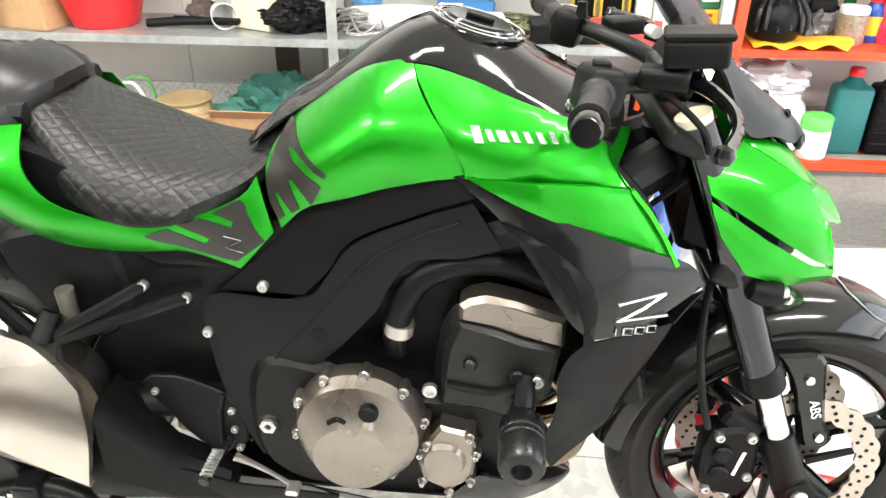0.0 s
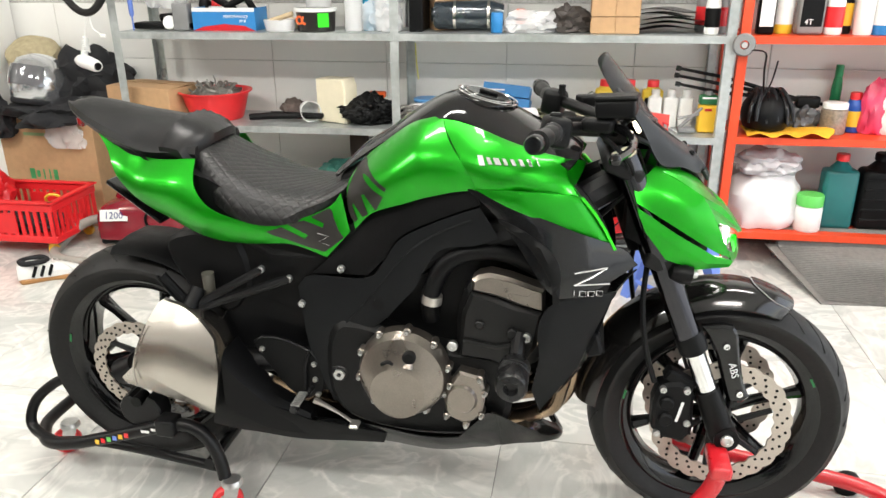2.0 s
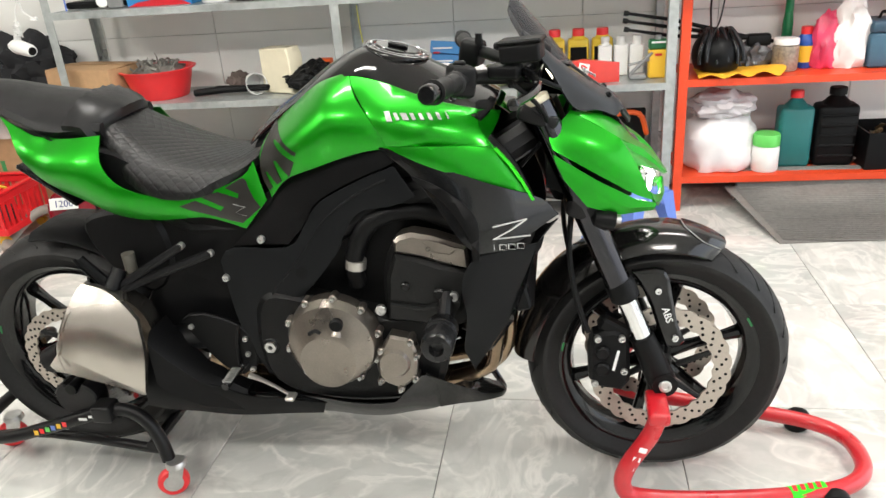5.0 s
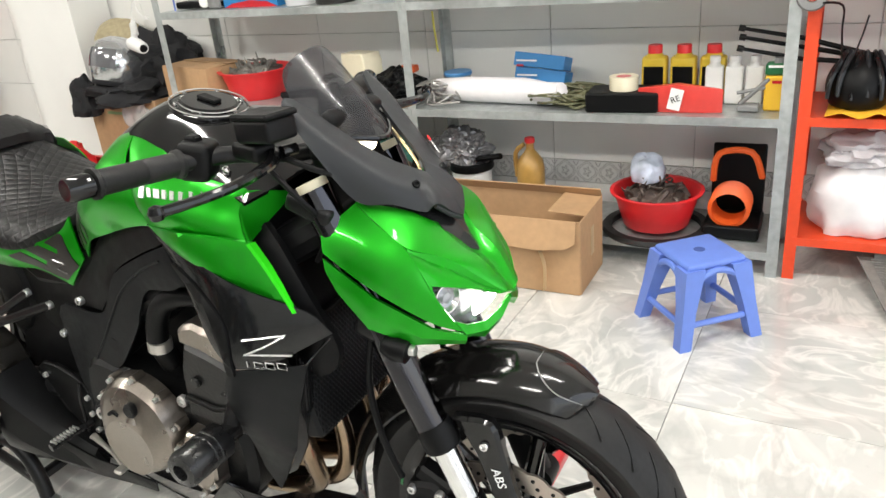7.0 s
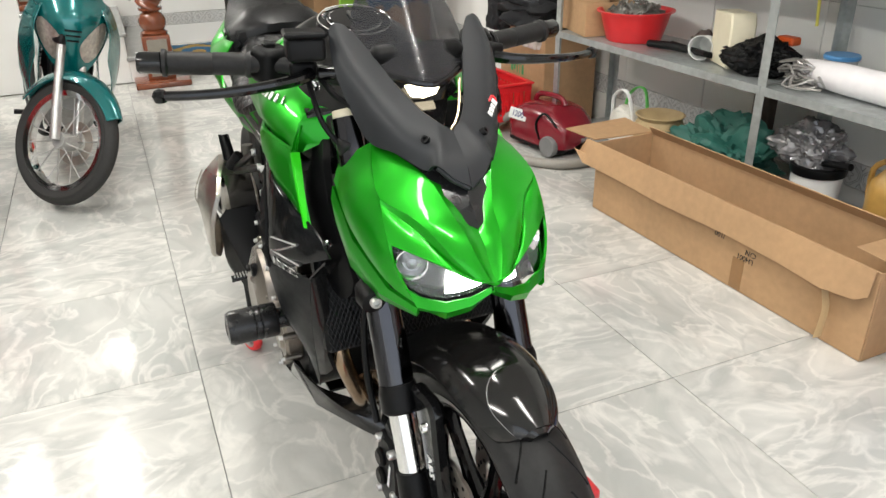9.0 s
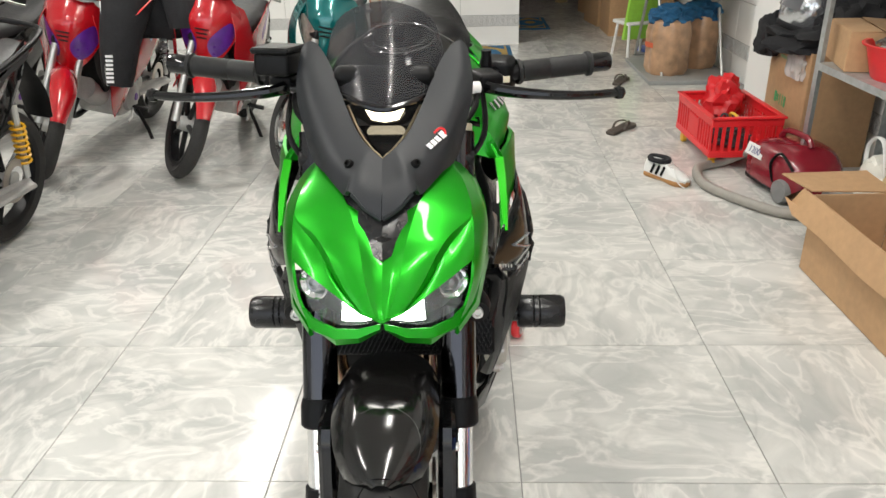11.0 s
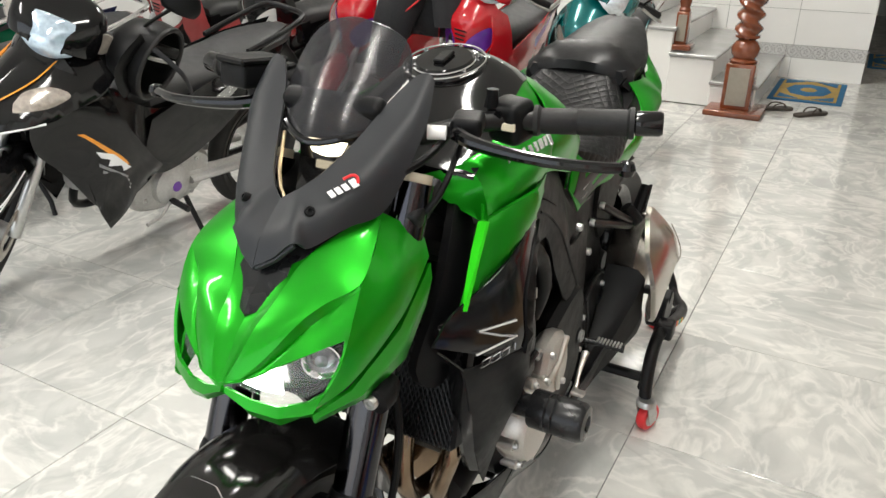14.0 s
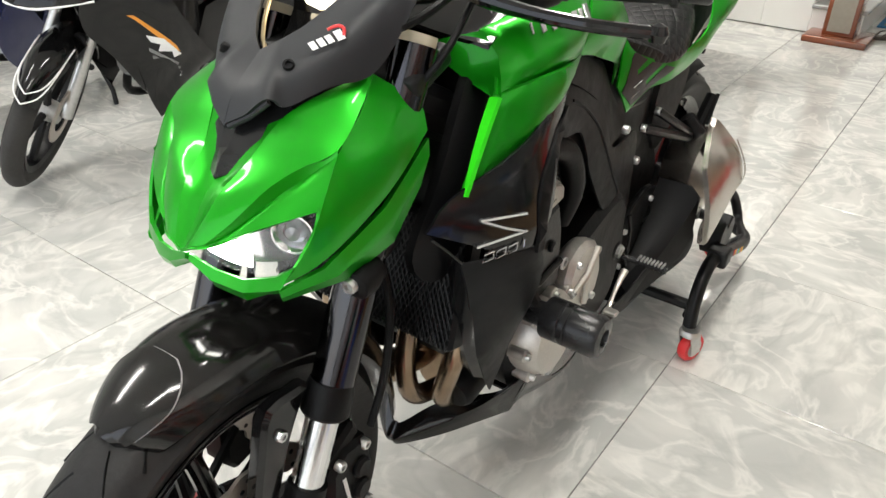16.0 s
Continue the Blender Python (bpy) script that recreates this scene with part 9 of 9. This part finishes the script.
motorbike("black underbone motorbike with orange stripes on its side stand", GLOSSBLACK, GLOSSBLACK, AMBER, parked(-.05, -1.82, 0, -12), YELLOWSPRING, AMBERSTRIPE, mat("blue_tinted_headlamp", (.55, .68, .8), .12, .5, .35, .3, 60, coat=1), steer=40, sport=True)
motorbike("navy blue motorbike parked behind the black one", NAVY, NAVY, AMBER, parked(.06, -2.60, 2), CHROME)
motorbike("deep green motorbike in the front row", SIDEGREEN, SIDEGREEN, AMBER, parked(.10, -3.28, 0), CHROME)
motorbike("teal green motorbike with a wire wheel", TEAL, TEAL, AMBER, parked(-1.96, -.695, 3), CHROME, None, None, True, 42)
motorbike("red underbone motorbike with purple decals", BIKERED, BIKERED, PURPLE, parked(-2.0, -1.30, 2), CHROME)
motorbike("red underbone motorbike with purple decals", BIKERED, BIKERED, PURPLE, parked(-2.0, -1.98, 0), CHROME)
motorbike("black scooter with white indicator panels", GLOSSBLACK, GLOSSBLACK, WHITEPAINT, parked(-2.05, -2.68, 0), CHROME)
motorbike("dusky red and white scooter by the wall", PINKRED, WHITEPAINT, WHITEPAINT, parked(-2.0, -3.38, 0), CHROME)
# helmet hanging on the black motorbike, jacket over a red one
hm = thing("half_helmet", "black open face helmet hanging from the handlebar", "helmet", pose(-.48, -1.42, .79, 65, 0, 20))
part("shell", G().lathe([(.0001, .15), (.06, .143), (.105, .105), (.125, .04), (.125, -.01), (.112, -.01), (.11, .04), (.09, .095), (.05, .125), (.0001, .13)], Matrix.Diagonal((1.12, 1, 1, 1)), 36), SATINBLACK, hm)
part("rim", G().tube([(.13 * math.cos(a), .118 * math.sin(a), -.01) for a in [k * math.tau / 30 for k in range(30)]], .009, 8, 0, True), RUBBER, hm)
part("chin_strap", G().tube([(.1, .08, -.01), (.06, .03, -.11), (-.02, -.05, -.13)], .009, 6, 3, False, .3), DARKFABRIC, hm)
part("peak", G().tube([(.1, -.09, .02), (.17, 0, .03), (.1, .09, .02)], .03, 8, 4, False, .25), SATINBLACK, hm)
jk = thing("riding_jacket", "black riding jacket with white piping draped over a motorbike", "jacket", pose(-2.30, -1.52, .42, 0, 0, 0))
part("torso", blob(.30, .46, .46, 101, .28, 3).moved(pose(-.02, .10, .24)), DARKFABRIC, jk)
part("sleeve", G().tube([(.06, .05, .68), (.15, .03, .50), (.23, -.03, .26), (.26, -.07, .05)], [.14, .125, .095, .068], 16, 5), DARKFABRIC, jk)
part("sleeve", G().tube([(.04, .20, .62), (.12, .26, .46), (.14, .27, .30)], [.11, .10, .08], 14, 4), DARKFABRIC, jk)
part("shoulder_pad", G().lathe([(.0001, .03), (.04, .022), (.06, 0), (.0001, -.01)], axis((.235, .07, .56), (1, .3, .3)), 20), SATINBLACK, jk)
part("red_badge", G().prism([(-.02, -.018), (.02, -.018), (0, .022)], .0, .004, lambda a, b, c: (.268 + c, .08 + a, .568 + b)), REDPLASTIC, jk)
part("red_piping", G().tube([(.20, .18, .47), (.235, .13, .42), (.265, .06, .36)], .008, 6, 3, False, .5), REDPLASTIC, jk)
for pts in ([(.225, -.045, .56), (.26, -.03, .47), (.278, -.02, .40)], [(.24, -.085, .44), (.29, -.075, .30), (.315, -.085, .16), (.315, -.095, .06)]):
    part("white_piping", G().tube(pts, .006, 6, 4), WHITEPRINT, jk)
for k in range(7):
    part("print_bar", G().box(.328, -.055 - k * .003, .20 - k * .02, .006, .035, .011), WHITEPRINT, jk)

# ---- tiles of floor and walls ----
def tile_mesh(name, w, d, h, bev, material):
    return mesh_of(name, G().box(0, 0, -h / 2, w, d, h, bev), material, 15)


ft = tile_mesh("tile", .5982, .5982, .012, .0012, MARBLE)
rest = G()
for i in range(-19, 7):
    for j in range(-9, 4):
        x, y = .2 + .6 * i + .3, .245 + .6 * j + .3
        if x < X0 - .3 or y < YF - .3 or y > YB + .2:
            continue
        w = min(.5982, 2 * (YB + .02 - y) + .3) if y + .3 > YB else .5982
        if -5.2 < x < 4.4:
            part("tile", ft, None, floor, at=pose(x, y, .004, 0, 0, 90 * ((i * 7 + j * 3) % 4)))
        else:
            rest.box(x, y, -.002, .5982, .5982, .012)
tagged(part("far_tiles", rest, MARBLE, floor), kind="stuff")
BORDER = mat("ornament_border_tile", (.62, .62, .61), .25, 0, .03, 0, 10)
BORDERLINE = mat("grey_border_ornament", (.36, .36, .35), .25, 0, .1, 0, 10)


def wall_tiles(wall, a0, a1, place, rows=((.0, .17), (.27, .55), (.55, .83), (.83, 1.11), (1.21, 1.49), (1.49, 1.77), (1.77, 2.05), (2.05, 2.33), (2.33, 2.61), (2.61, 2.89), (2.89, 3.1)), w=.6):
    far = G()
    n = int((a1 - a0) / w + .999)
    for z0, z1 in rows:
        me = mesh_of("wall_tile", G().box(0, 0, 0, w - .003, .012, z1 - z0 - .003, .0015), WHITEWALL, 15)
        for k in range(n):
            part("wall_tile", me, None, wall, at=place(a0 + w * (k + .5), (z0 + z1) / 2))
    for z in (.22, 1.16):
        me = mesh_of("border_tile", G().box(0, 0, 0, .297, .014, .097, .002), BORDER, 15)
        orn = G()
        for c in (-.1, 0, .1):
            for r in (.040, .033):
                orn.tube([(c + r * 1.15 * math.cos(a), -.0068, r * math.sin(a) * (1 + .18 * math.cos(4 * a))) for a in [q * math.tau / 24 for q in range(24)]], .0016, 4, 0, True)
            orn.tube([(c + .012 * math.cos(a) * (1 + .5 * math.cos(5 * a)), -.0068, .016 * math.sin(a) * (1 + .5 * math.cos(5 * a))) for a in [q * math.tau / 30 for q in range(30)]], .0022, 4, 0, True)
            for s2 in (-1, 1):
                orn.tube([(c + .05 - .012, -.0068, s2 * .045), (c + .05, -.0068, s2 * .026), (c + .05 + .012, -.0068, s2 * .045)], .002, 4, 3)
        om = mesh_of("ornament", orn, BORDERLINE)
        for k in range(int((a1 - a0) / .3 + .6)):
            b_ = part("border_tile", me, None, wall, at=place(a0 + .3 * (k + .5), z))
            part("ornament", om, None, b_)


wall_tiles(wall_north, -5.4, 4.4, lambda a, z: pose(a, YB + .013, z))
wall_tiles(wall_stair, -2.7, .55, lambda a, z: pose(-5.722, a, z, 0, 0, 90), w=.55)
